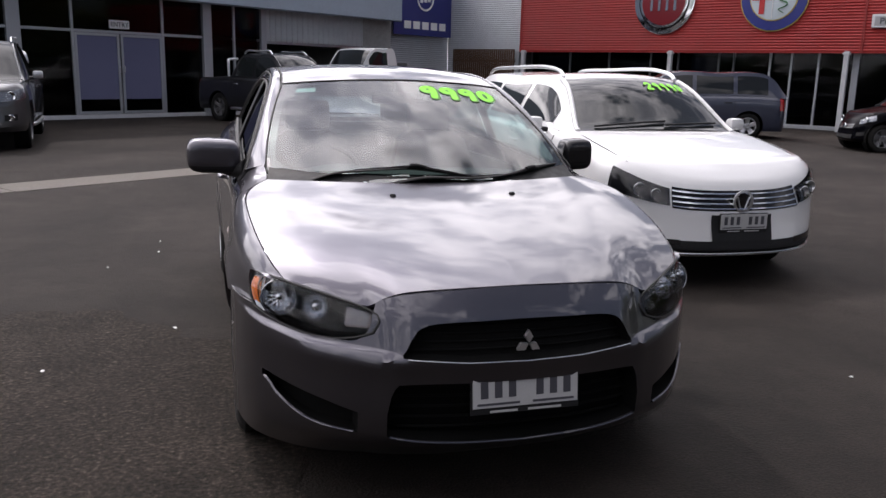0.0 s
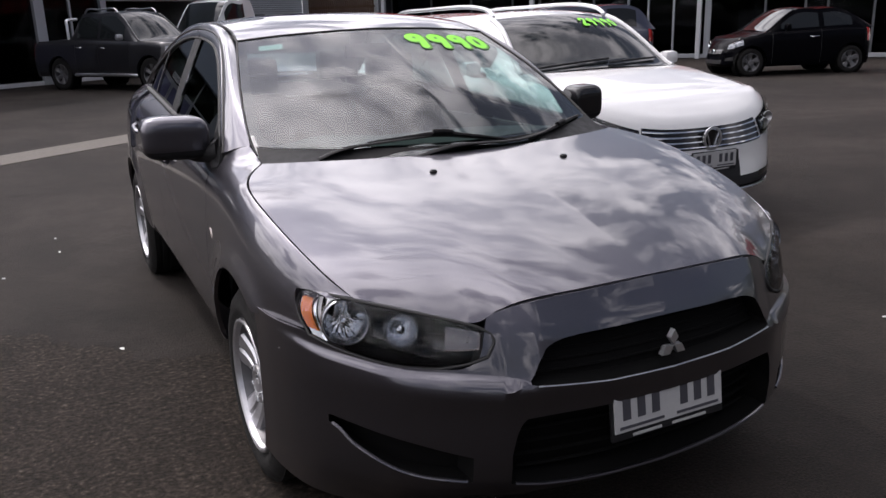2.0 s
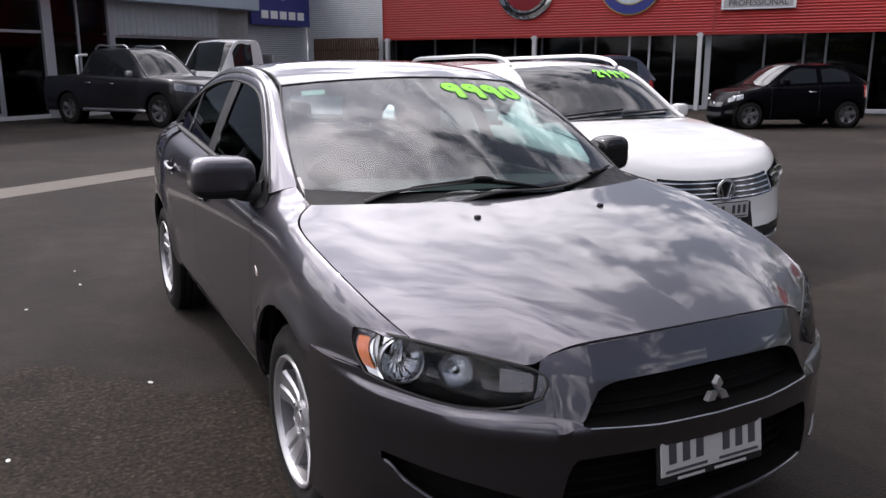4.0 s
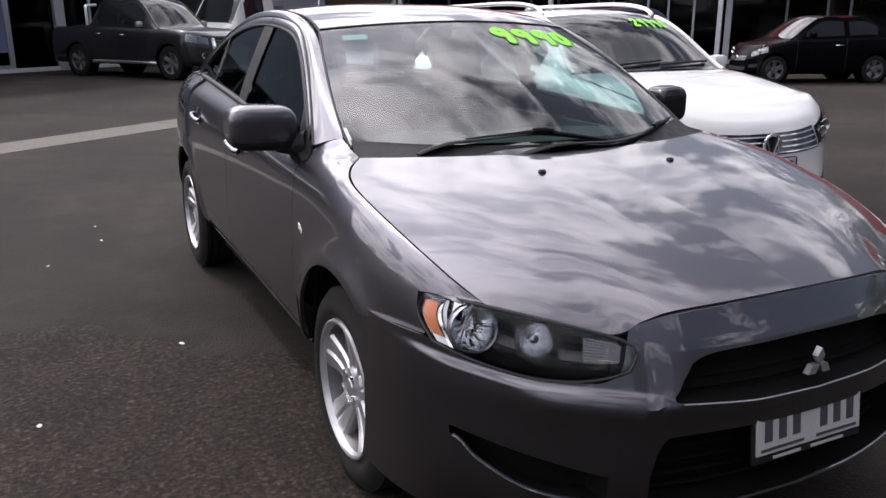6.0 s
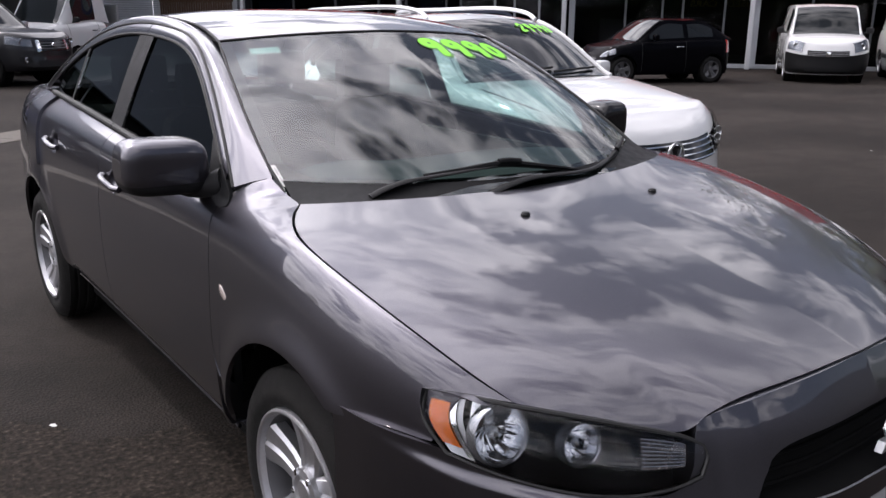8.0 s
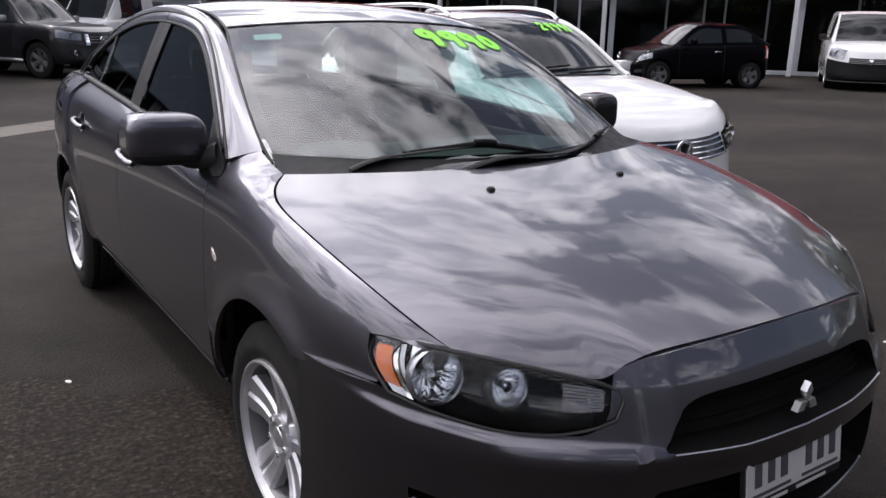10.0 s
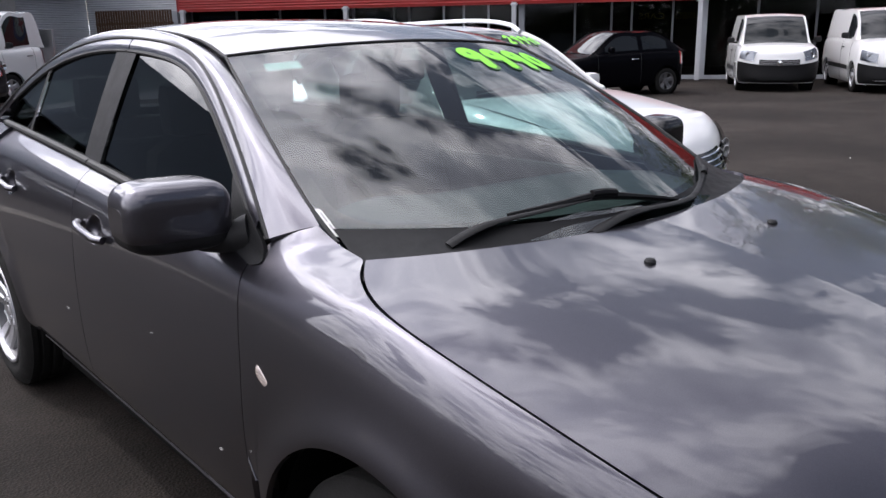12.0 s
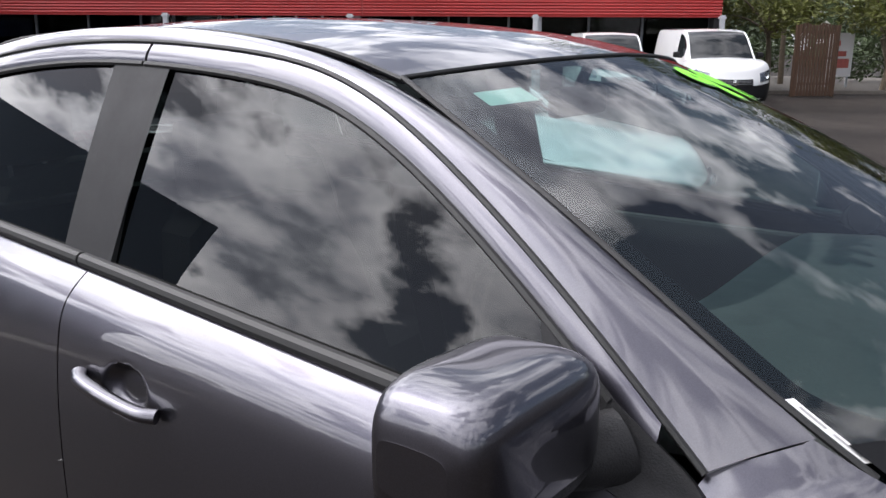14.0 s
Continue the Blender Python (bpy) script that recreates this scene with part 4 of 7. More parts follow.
LAMP_OUT = [LAMP_TOP[0], (0.832, 0.500, 0.722), LAMP_LOW[0]]
LAMP_IN = [LAMP_TOP[-1], (0.457, 0.124, 0.680), LAMP_LOW[-1]]


def headlamp(mirror):
    s = -1 if mirror else 1
    root = new("headlamp")
    root.parent = sedan
    root["label"] = "clear-lensed black headlamp with amber side strip"
    P = coons(spl(LAMP_TOP, 40), spl(LAMP_LOW, 40), spl(LAMP_OUT, 18), spl(LAMP_IN, 18))
    N = normals(P)
    if N[20, 9, 1] > 0:
        N = -N
    for _ in range(40):
        N[1:-1, 1:-1] = (N[:-2, 1:-1] + N[2:, 1:-1] + N[1:-1, :-2] + N[1:-1, 2:]) / 4
        N[0], N[-1], N[:, 0], N[:, -1] = N[1], N[-2], N[:, 1], N[:, -2]
    N /= np.linalg.norm(N, axis=-1, keepdims=True)
    u = np.sin(np.linspace(0, math.pi, 40))[:, None, None] ** 0.5
    v = np.sin(np.linspace(0, math.pi, 18))[None, :, None] ** 0.5
    L = P + N * 0.014 * u * v
    flip = np.dot(np.cross(L[21, 9] - L[20, 9], L[20, 10] - L[20, 9]), N[20, 9]) < 0
    bm = bmesh.new()
    grid(bm, L, flip, mirror)
    part("lens", bm, CLEAR_LENS, root, "clear plastic lens")
    # black bowl behind the lens
    depth = 0.085 * u * v + 0.004
    bm = bmesh.new()
    B = P - N * depth
    grid(bm, B, flip, mirror)
    part("lamp_housing", bm, GLOSS_BLACK, root)
    # rubber seal round the lens
    ring = np.concatenate([L[:, 0], L[-1, 1:], L[::-1, -1][1:], L[0, ::-1][1:]])
    bm = bmesh.new()
    tube(bm, ring * np.array([s, 1, 1]) + np.array([0, 0.001, 0]), 0.0045, 6)
    part("lamp_seal", bm, SEAL, root)

    def spot(i, j, back):
        p = P[i, j] - N[i, j] * back
        return Vector((s * p[0], p[1], p[2]))

    for (i, j, back, r, name) in ((11, 7, 0.016, 0.056, "main_reflector"), (22, 6, 0.013, 0.040, "high_beam_reflector")):
        c = spot(i, j, back)
        aim = Vector((s * 0.16, -0.93, 0.18)).normalized()
        M = Matrix.Translation(c) @ aim.to_track_quat("-Y", "Z").to_matrix().to_4x4()
        bm = bmesh.new()
        # fluted bowl
        rows = []
        for f in np.linspace(0, 1, 12):
            rr, dd = r * math.cos(f * math.pi / 2 * 0.97), 0.060 * math.sin(f * math.pi / 2)
            rows.append([(rr * (1 + 0.012 * math.sin(math.pi * f) * math.cos(9 * w)) * math.cos(w), dd + 0.0015 * math.sin(math.pi * f) * math.cos(14 * w), rr * math.sin(w)) for w in np.linspace(0, 2 * math.pi, 54, endpoint=False)])
        grid(bm, np.array(rows).transpose(1, 0, 2), True, False, True)
        bmesh.ops.transform(bm, matrix=M, verts=bm.verts)
        ref = part(name, bm, CHROME, root, "bright fluted reflector bowl", sharp=60)
        bm = bmesh.new()
        lathe(bm, [(0.002, r * 0.985), (-0.005, r * 1.0), (-0.007, r * 1.05), (-0.003, r * 1.10), (0.02, r * 1.12)], "y", (0, 0, 0), 40)
        bmesh.ops.transform(bm, matrix=M, verts=bm.verts)
        part("reflector_ring", bm, RING_ALLOY, ref)
        bm = bmesh.new()
        lathe(bm, [(0.002, 0.004), (0.004, 0.011), (0.030, 0.013), (0.052, 0.012)], "y", (0, 0, 0), 16)
        bmesh.ops.transform(bm, matrix=M, verts=bm.verts)
        part("bulb", bm, CHROME, ref)
    # amber strip and the clear strip beside it at the outer end
    for name, i0, i1, j0, j1, back, mat in (("side_reflector", 1, 4, 2, 13, -0.0015, AMBER), ("lamp_trim", 4, 5, 1, 16, 0.002, CHROME), ("lamp_trim", 5, 6, 1, 15, 0.006, SATIN), ("marker_lamp", 1, 4, 13, 16, 0.003, SATIN), ("inner_trim", 7, 9, 1, 6, 0.008, CHROME)):
        A = P[i0:i1 + 1, j0:j1 + 1] - N[8, 9] * back
        bm = bmesh.new()
        grid(bm, A, flip, mirror)
        part(name, bm, mat, root, "amber reflector strip" if mat is AMBER else "")
    # ribbed turn lamp at the inner end
    A = P[30:38, 3:12] - N[30:38, 3:12] * 0.012
    bm = bmesh.new()
    for k in range(8):
        tube(bm, A[:-1, k] * np.array([s, 1, 1]), 0.0019, 6)
    part("turn_reflector", bm, RING_ALLOY, root, "ribbed turn lamp reflector")
    bm = bmesh.new()
    grid(bm, A - N[30:38, 3:12] * 0.006, flip, mirror)
    part("turn_backing", bm, material("turn_lamp_backing", (0.20, 0.17, 0.16), 0.25, metal=0.8, vary=0.4, scale=60), root)


headlamp(True)
headlamp(False)


# ---- fenders ----
def build_fender():
    top = np.vstack([spl(HOOD_SEAM, 60), spl([HOOD_SEAM[-1], (0.710, 1.29, 1.007), (0.714, 1.366, 1.039)], 14)[1:]])
    n = 72
    cy, cz = ARCH_F
    a0 = math.atan2(0.660 - cz, 0.757 - cy)
    arc = [(cy + ARCH * math.cos(w), cz + ARCH * math.sin(w)) for w in np.linspace(a0, math.radians(2), 60)]
    seam = [(y, z) for y, z in spl([(0.522, 0.772), (0.514, 0.720), (0.474, 0.674), (0.60, 0.664), arc[0]], 40)]
    tail = [(y, z) for y, z in spl([arc[-1], (1.405, 0.322), (1.428, 0.320)], 12)]

    def along(c, t):
        c = np.array(c, float)
        q = t * (len(c) - 1)
        return np.array([np.interp(q, np.arange(len(c)), c[:, k]) for k in range(c.shape[1])])

    # the shoulder runs from the hood seam straight on to the belt; above it a shelf climbs to the screen's foot and the pillar
    crest = relax(spl(HOOD_SEAM[:-1] + [(0.720, 1.199, 0.994), (0.712, 1.29, 1.008), (0.713, 1.36, 1.037), (0.700, 1.447, 1.090), (0.682, 1.55, 1.150)], 300), 150)
    ridge_x = fair((0.35, 0.45, 0.62, 0.80, 0.95, 1.05, 1.20, 1.447, 1.60), (0.723, 0.762, 0.797, 0.814, 0.818, 0.817, 0.812, 0.803, 0.800), 0.03)
    ridge_z = fair((0.35, 0.45, 0.62, 0.80, 0.95, 1.05, 1.20, 1.447, 1.60), (0.771, 0.810, 0.866, 0.910, 0.940, 0.953, 0.964, 0.972, 0.978), 0.03)
    angle = fair((0.35, 0.55, 0.80, 1.0, 1.2, 1.447, 1.60), (40, 33, 27, 24, 24, 30, 34), 0.04)
    drop = fair((0.35, 0.55, 0.80, 1.0, 1.2, 1.447, 1.60), (0.20, 0.24, 0.30, 0.33, 0.35, 0.37, 0.38), 0.06)
    fullness = fair((0.35, 0.80, 1.0, 1.2, 1.447, 1.60), (0.60, 0.62, 0.66, 0.70, 0.72, 0.72), 0.05)

    climb = fair((0.35, 1.10, 1.20, 1.30, 1.38, 1.447, 1.60), (20, 20, 20, 27, 42, 50, 52), 0.03)
    door_y = lambda z: float(np.interp(z, (0.25, 0.6, 0.75, 0.955, 1.007, 1.039), (1.425, 1.445, 1.450, 1.475, 1.447, 1.366)))

    def section(y):
        """The fender's section at y, from the top inwards edge down: half-widths and heights."""
        yc = min(max(y, 0.36), 1.54)
        xT, zT = np.interp(yc, crest[:, 1], crest[:, 0]), np.interp(yc, crest[:, 1], crest[:, 2])
        xS, zS, drop_z = float(ridge_x(yc)), float(ridge_z(yc)), float(drop(yc))
        sx, zm, a = float(side_x(y)), zS - drop_z, radians(float(angle(yc)))
        L0, L1 = 0.62 * (sx - xS) / math.cos(a), float(fullness(yc)) * drop_z
        m = math.tan(radians(float(climb(yc))))
        reach = max(xS - xT, 0.03)
        bend = max(0.0, zT - zS - m * reach) / reach ** 2
        w = np.linspace(1.6, 0, 60, endpoint=False) * reach
        t = np.linspace(0, 1, 140)
        zl = np.linspace(zm, 0.18, 60)[1:]
        X = np.concatenate([xS - w, (1 - t) ** 3 * xS + 3 * (1 - t) ** 2 * t * (xS + L0 * math.cos(a)) + (3 * (1 - t) * t * t + t ** 3) * sx, np.minimum(sx, side(y, np.minimum(zl, 0.60)))])
        Z = np.concatenate([zS + m * w + bend * w * w, (1 - t) ** 3 * zS + 3 * (1 - t) ** 2 * t * (zS - L0 * math.sin(a)) + 3 * (1 - t) * t * t * (zm + L1) + t ** 3 * zm, zl])
        k = min(1.0, max(0.0, (y - 1.12) / 0.31))
        k = k * k * (3 - 2 * k)
        if k > 0:
            zb = float(belt_z(y))
            f = 1 - np.clip((Z - zb) / max(0.05, zT - zb), 0, 1)
            low = np.minimum(Z, zb)
            X = X + k * f * f * (3 - 2 * f) * (side(y, low) - np.interp(low, Z[::-1], X[::-1]))
        r = np.hypot(y - ARCH_F[0], Z - ARCH_F[1])
        return X + 0.016 * np.exp(-((r - ARCH) / 0.062) ** 2) * np.clip((Z - 0.28) / 0.14, 0, 1), Z

    def on_skin(y, q):
        """The place at y where height less half-width is q."""
        X, Z = section(y)
        d = np.maximum.accumulate((X - Z))
        return float(np.interp(-q, d, X)), float(np.interp(-q, d, Z))

    cols = []
    for t in np.linspace(0, 1, n):
        T = along(top, float(np.interp(t, (0, 0.22, 0.85, 1), (0, 0.30, 0.82, 1.0))))
        if t < 0.22:
            B = along(seam, t / 0.22)
        elif t < 0.85:
            B = along(arc, (t - 0.22) / 0.63)
        else:
            B = along(tail, (t - 0.85) / 0.15)
        h = max(0.0, (t - 0.64) / 0.36)
        h = h * h * (3 - 2 * h)
        X, Z = section(B[0])
        q0, q1 = T[2] - T[0], B[1] - float(np.interp(B[1], Z[::-1], X[::-1]))
        col = []
        for k, f in enumerate(np.linspace(0, 1, 60)):
            q = q0 + (q1 - q0) * f
            flow = T[1] + (B[0] - T[1]) * f
            y = flow
            for _ in range(3):
                x, z = on_skin(y, q)
                y = flow + h * min(1.0, f / 0.2) ** (1 - 0.99 * (t > 0.999)) * (door_y(z) - flow)
            x, z = on_skin(y, q)
            col.append((x, y, z))
        gap_end = np.array(col[-1])
        col = np.array(col) + (np.array(T) - col[0]) * (np.clip(1 - np.linspace(0, 1, 60) / 0.25, 0, 1) ** 2)[:, None]
        col += (np.array([gap_end[0], B[0], B[1]]) - col[-1]) * (np.linspace(0, 1, 60) ** 6)[:, None]
        col = spl(col, 60)
        g = max(0.0, 1 - t / 0.05)
        if g > 0:
            # the front edge lies along the lamp's top
            rim = spl([(0.727, 0.357, 0.776), (0.778, 0.428, 0.781), (0.815, 0.518, 0.775)], 60)
            col = col * (1 - g) + rim * g
        cols.append(col)
    P = np.array(cols)
    return P


FENDER = build_fender()
sgn = 1 if normals(FENDER)[40, 30, 0] > 0 else -1
fender_near, fender_far = both("front_fender", FENDER, GREY_PAINT, out=sgn)

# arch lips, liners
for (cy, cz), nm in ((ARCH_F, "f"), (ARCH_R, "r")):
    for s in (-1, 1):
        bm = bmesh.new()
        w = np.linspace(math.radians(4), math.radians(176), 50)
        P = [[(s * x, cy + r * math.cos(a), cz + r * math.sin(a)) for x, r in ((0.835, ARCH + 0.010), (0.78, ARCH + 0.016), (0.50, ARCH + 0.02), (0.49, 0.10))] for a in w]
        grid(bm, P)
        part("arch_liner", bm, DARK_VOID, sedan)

# indicator repeaters
for s in (-1, 1):
    bm = bmesh.new()
    lathe(bm, [(0.0, 0.030), (0.007, 0.028), (0.011, 0.021), (0.012, 0.001)], "x", (0, 0, 0), 32)
    for v in bm.verts:
        w = math.atan2(v.co.z, v.co.y)
        k = (abs(math.cos(w)) ** 4 + abs(math.sin(w)) ** 4) ** -0.25
        v.co = Vector((s * v.co.x, v.co.y * k * 1.15, v.co.z * k * 0.52))
    bmesh.ops.rotate(bm, verts=bm.verts, cent=(0, 0, 0), matrix=Matrix.Rotation(radians(28), 3, "X"))
    bmesh.ops.translate(bm, vec=(s * 0.868, 1.355, 0.742), verts=bm.verts)
    bmesh.ops.recalc_face_normals(bm, faces=bm.faces[:])
    part("side_repeater", bm, material("repeater_lens", (0.50, 0.42, 0.38), 0.15, coat=1.0), sedan, "clear oval side repeater")


# ---- doors, quarter, sill ----
def side_grid(y0, y1, z0, z1, n=36, m=30):
    """A patch of the body side: front and rear edge as functions of z, low and top edge of y."""
    out = []
    for u in np.linspace(0, 1, n):
        col = []
        for v in np.linspace(0, 1, m):
            z = 0.6
            for _ in range(4):
                y = y0(z) + (y1(z) - y0(z)) * u
                z = z0(y) + (z1(y) - z0(y)) * v
            col.append((float(side(y, z)) + arch_flare(y, z, ARCH_R), float(y), float(z)))
        out.append(col)
    return np.array(out)


def rear_edge(z):
    d = (ARCH + 0.012) ** 2 - (z - ARCH_R[1]) ** 2
    arc = ARCH_R[0] - math.sqrt(d) if d > 0 else 9
    return float(min(arc, np.interp(z, (0.3, 0.72, 1.1), (3.6, 3.47, 3.56))))


front_edge = lambda z: float(np.interp(z, (0.25, 0.6, 0.75, 0.96), (1.425, 1.445, 1.450, 1.478)))
mid_edge = lambda z: float(np.interp(z, (0.25, 0.6, 1.05), (2.515, 2.52, 2.545)))
door_low = lambda y: 0.318
top_line = lambda y: float(belt_z(y))

D1 = side_grid(front_edge, mid_edge, door_low, top_line, 190, 120)
D2 = side_grid(mid_edge, rear_edge, door_low, top_line, 100, 70)
for D, yc, zc in ((D1, 2.345, 0.884), (D2, 3.225, 0.918)):
    q = ((D[..., 1] - yc) / 0.062) ** 2 + ((D[..., 2] - zc - 0.004) / 0.044) ** 2
    q = np.clip(1.25 * (1 - q), 0, 1)
    D[..., 0] -= 0.024 * q * q * (3 - 2 * q)
sg = 1 if normals(D1)[10, 10, 0] > 0 else -1
front_doors = both("front_door", D1, GREY_PAINT, out=sg)
rear_doors = both("rear_door", D2, GREY_PAINT, out=sg)


def quarter_low(y):
    d = ARCH ** 2 - (y - ARCH_R[0]) ** 2
    if d > 0:
        return ARCH_R[1] + math.sqrt(d)
    return 0.30


Q = []
for u in np.linspace(0, 1, 60):
    col = []
    for v in np.linspace(0, 1, 30):
        y = 3.47 + (4.40 - 3.47) * u
        z0 = quarter_low(y)
        z = z0 + (float(belt_z(y)) - z0) * v
        if u < 0.02:
            y = max(y, 3.47)
        col.append((float(side(y, z)) + arch_flare(y, z, ARCH_R), y, z))
    Q.append(col)
Q = np.array(Q)
Q[0, :, 1] = [max(rear_edge(z), 3.2) if z > 0.6 else 3.47 for z in Q[0, :, 2]]
quarters = both("rear_quarter", Q, GREY_PAINT, out=sg)

bm = bmesh.new()
S = np.array([[(float(side(y, z)) - (0.004 if z > 0.30 else 0), y, z) for z in np.linspace(0.215, 0.316, 8)] + [] for y in np.linspace(1.36, 3.25, 40)])
sills = both("sill", S, GREY_PAINT, out=sg)

for k, s in enumerate((-1, 1)):
    bm = bmesh.new()
    tube(bm, [(s * (float(side(y, 0.318)) + 0.007), y, 0.314) for y in np.linspace(1.405, 3.20, 40)], 0.006, 8)
    part("sill_edge", bm, GREY_PAINT, sills[k])

# rear end: the tail wraps from one quarter to the other
def tail(a, z, lift=0.0):
    """A place on the tail: a across from -1 to 1, at height z."""
    k = 1 - abs(a) ** 4
    swell_out = 0.06 * math.exp(-((z - 0.55) / 0.16) ** 2)
    return (a * (float(side(4.40, min(z, 1.07))) - 0.001), 4.402 + (0.115 + swell_out - 0.12 * max(0.0, z - 0.70)) * k + lift, z)


bm = bmesh.new()
grid(bm, [[tail(a, z) for a in np.linspace(-1, 1, 41)] for z in np.linspace(0.28, 0.78, 18)], True)
part("rear_bumper", bm, GREY_PAINT, sedan)
bm = bmesh.new()
grid(bm, [[tail(a, z, 0.002) for a in np.linspace(-1, 1, 41)] for z in np.linspace(0.784, 1.072, 12)], True)
part("tail_panel", bm, GREY_PAINT, sedan)
for s in (-1, 1):
    bm = bmesh.new()
    grid(bm, [[tail(s * a, z, 0.010) for a in np.linspace(0.62, 0.97, 12)] for z in np.linspace(0.82, 0.99, 8)], s > 0)
    part("tail_lamp", bm, RED_LENS, sedan, "red tail lamp")


# ---- glasshouse ----
SCREEN_SIDE = [(0.706, 1.29, 1.000), (0.712, 1.36, 1.037), (0.682, 1.55, 1.150), (0.640, 1.75, 1.258), (0.574, 2.003, 1.376)]
rail_pts = lambda ys, dz=0.0: [(float(house(y, rail_z(y) + dz)), float(y), float(rail_z(y) + dz)) for y in ys]

n = 40
c0 = relax(spl([(0, 0.985, 0.978), (0.18, 1.006, 0.979), (0.36, 1.066, 0.982), (0.54, 1.165, 0.989), (0.706, 1.29, 1.000)], n))
c1 = relax(spl([(0, 1.900, 1.408), (0.22, 1.916, 1.403), (0.45, 1.960, 1.389), (0.574, 2.003, 1.376)], n))
d0 = relax(spl([(0, 0.985, 0.978), (0, 1.43, 1.207), (0, 1.900, 1.408)], n))
d1 = relax(spl(SCREEN_SIDE, n))
W = coons(c0, c1, d0, d1)
full = np.concatenate([(W * np.array([-1, 1, 1]))[::-1], W[1:]])
bm = bmesh.new()
grid(bm, full)
screen = part("windscreen", bm, SCREEN, sedan, "reflective green-tinted windscreen")
screen.visible_shadow = False
NW = normals(full)
if NW[n, n // 2, 1] > 0:
    NW = -NW


def on_screen(u, v, lift=0.003):
    """A place on the windscreen: u across from -1 to 1, v up from 0 to 1."""
    i, j = (u + 1) / 2 * (len(full) - 1), v * (n - 1)
    i0, j0 = min(int(i), len(full) - 2), min(int(j), n - 2)
    a, b = i - i0, j - j0
    f = lambda A: (1 - a) * (1 - b) * A[i0, j0] + a * (1 - b) * A[i0 + 1, j0] + (1 - a) * b * A[i0, j0 + 1] + a * b * A[i0 + 1, j0 + 1]
    return f(full) + f(NW) * lift


# black band round the glass
bm = bmesh.new()
for us, vs in ((np.linspace(-1, 1, 60), np.array([0, 0.05, 0.10])), (np.linspace(-1, 1, 60), np.array([0.975, 1.0])),
               (np.array([-1, -0.97, -0.94]), np.linspace(0.10, 0.975, 30)), (np.array([0.94, 0.97, 1]), np.linspace(0.10, 0.975, 30))):
    grid(bm, [[on_screen(u, v, -0.003) for v in vs] for u in us])
for s in (-1, 1):
    # rounded lower corners
    grid(bm, [[on_screen(s * (0.941 - 0.13 * (1 - math.sin(w)) * f), 0.099 + 0.10 * (1 - math.cos(w)) * f, -0.003) for f in (0, 1)] for w in np.linspace(0, math.pi / 2, 12)])
part("screen_border", bm, GLOSS_BLACK, screen, "black painted glass border")
bm = bmesh.new()
for s in (-1, 1):
    tube(bm, [on_screen(s * 1.0, v, 0.001) for v in np.linspace(0.02, 1, 40)], 0.0045, 6)
tube(bm, [on_screen(u, 1.0, 0.001) for u in np.linspace(-1, 1, 50)], 0.004, 6)
part("screen_seal", bm, SEAL, screen)


def brush_figure(bm, figure, place, width=0.20, grow=0.0):
    """A fat painted figure of unit height; place(x, z, lift) puts it on the glass."""
    turn = lambda rx, rz, cz: [(rx * math.cos(w), cz + rz * math.sin(w)) for w in np.linspace(0, 2 * math.pi, 13)]
    path = {"0": turn(0.165, 0.34, 0.0), "9": turn(0.150, 0.165, 0.185) + [(0.150, 0.06), (0.135, -0.14), (0.105, -0.38)],
            "2": [(-0.19, 0.20), (-0.12, 0.34), (0.04, 0.37), (0.16, 0.24), (0.10, 0.03), (-0.16, -0.34), (0.0, -0.36), (0.20, -0.35)]}[figure]
    p = spl(path, 44)
    t = np.gradient(p, axis=0)
    t /= np.linalg.norm(t, axis=1, keepdims=True)
    h = width / 2 + grow
    rows = []
    for i, (q, d) in enumerate(zip(p, t)):
        nrm = np.array([-d[1], d[0]])
        rows.append([place(*(q + nrm * h * f), 0.0006 * i / 44) for f in (-1, -0.5, 0.5, 1)])
    grid(bm, rows)
    for q, d, sg in ((p[0], t[0], -1), (p[-1], t[-1], 1)):
        nrm = np.array([-d[1], d[0]])
        bm.faces.new([bm.verts.new(place(*(q + h * (nrm * math.cos(w) + sg * d * math.sin(w))), 0.0008)) for w in np.linspace(0, math.pi, 10)])


# price in green window paint with a dark outline
for k, digit in enumerate("9990"):
    spot_on = lambda x, z, lift, k=k: on_screen(0.222 + 0.172 * k + (0.172 * x + 0.012 * z) / 0.60, 0.860 - 0.008 * k + 0.165 * z, 0.0035 + lift)
    bm = bmesh.new()
    brush_figure(bm, digit, lambda x, z, lift: spot_on(x + 0.03, z - 0.02, lift - 0.001), grow=0.045)
    rim = part("figure_outline", bm, BLACK_MARK, screen, "dark green outline", smooth=False)
    bm = bmesh.new()
    brush_figure(bm, digit, spot_on)
    part("price_figure", bm, GREEN, screen, "fluorescent green price figure", smooth=False)
bm = bmesh.new()
grid(bm, [[on_screen(-0.993 + 0.017 * a, 0.045 + 0.115 * b, 0.002) for b in np.linspace(0, 1, 6)] for a in (0, 1)])
part("screen_label", bm, STICKER, screen, "narrow white paper label")
for k in range(2):
    bm = bmesh.new()
    grid(bm, [[on_screen(-0.987 + 0.005 * a, 0.055 + 0.050 * k + 0.040 * b, 0.003) for b in np.linspace(0, 1, 4)] for a in (0, 1)])
    part("label_bar", bm, material("label_print", (0.30, 0.30, 0.30), 0.6), screen, smooth=False)
for k in range(2):
    bm = bmesh.new()
    grid(bm, [[on_screen(-0.972 + 0.024 * k + 0.017 * a, 0.020 - 0.008 * k + 0.010 * b, 0.003) for b in (0, 1)] for a in (0, 1)])
    part("label_mark", bm, STICKER, screen, smooth=False)
bm = bmesh.new()
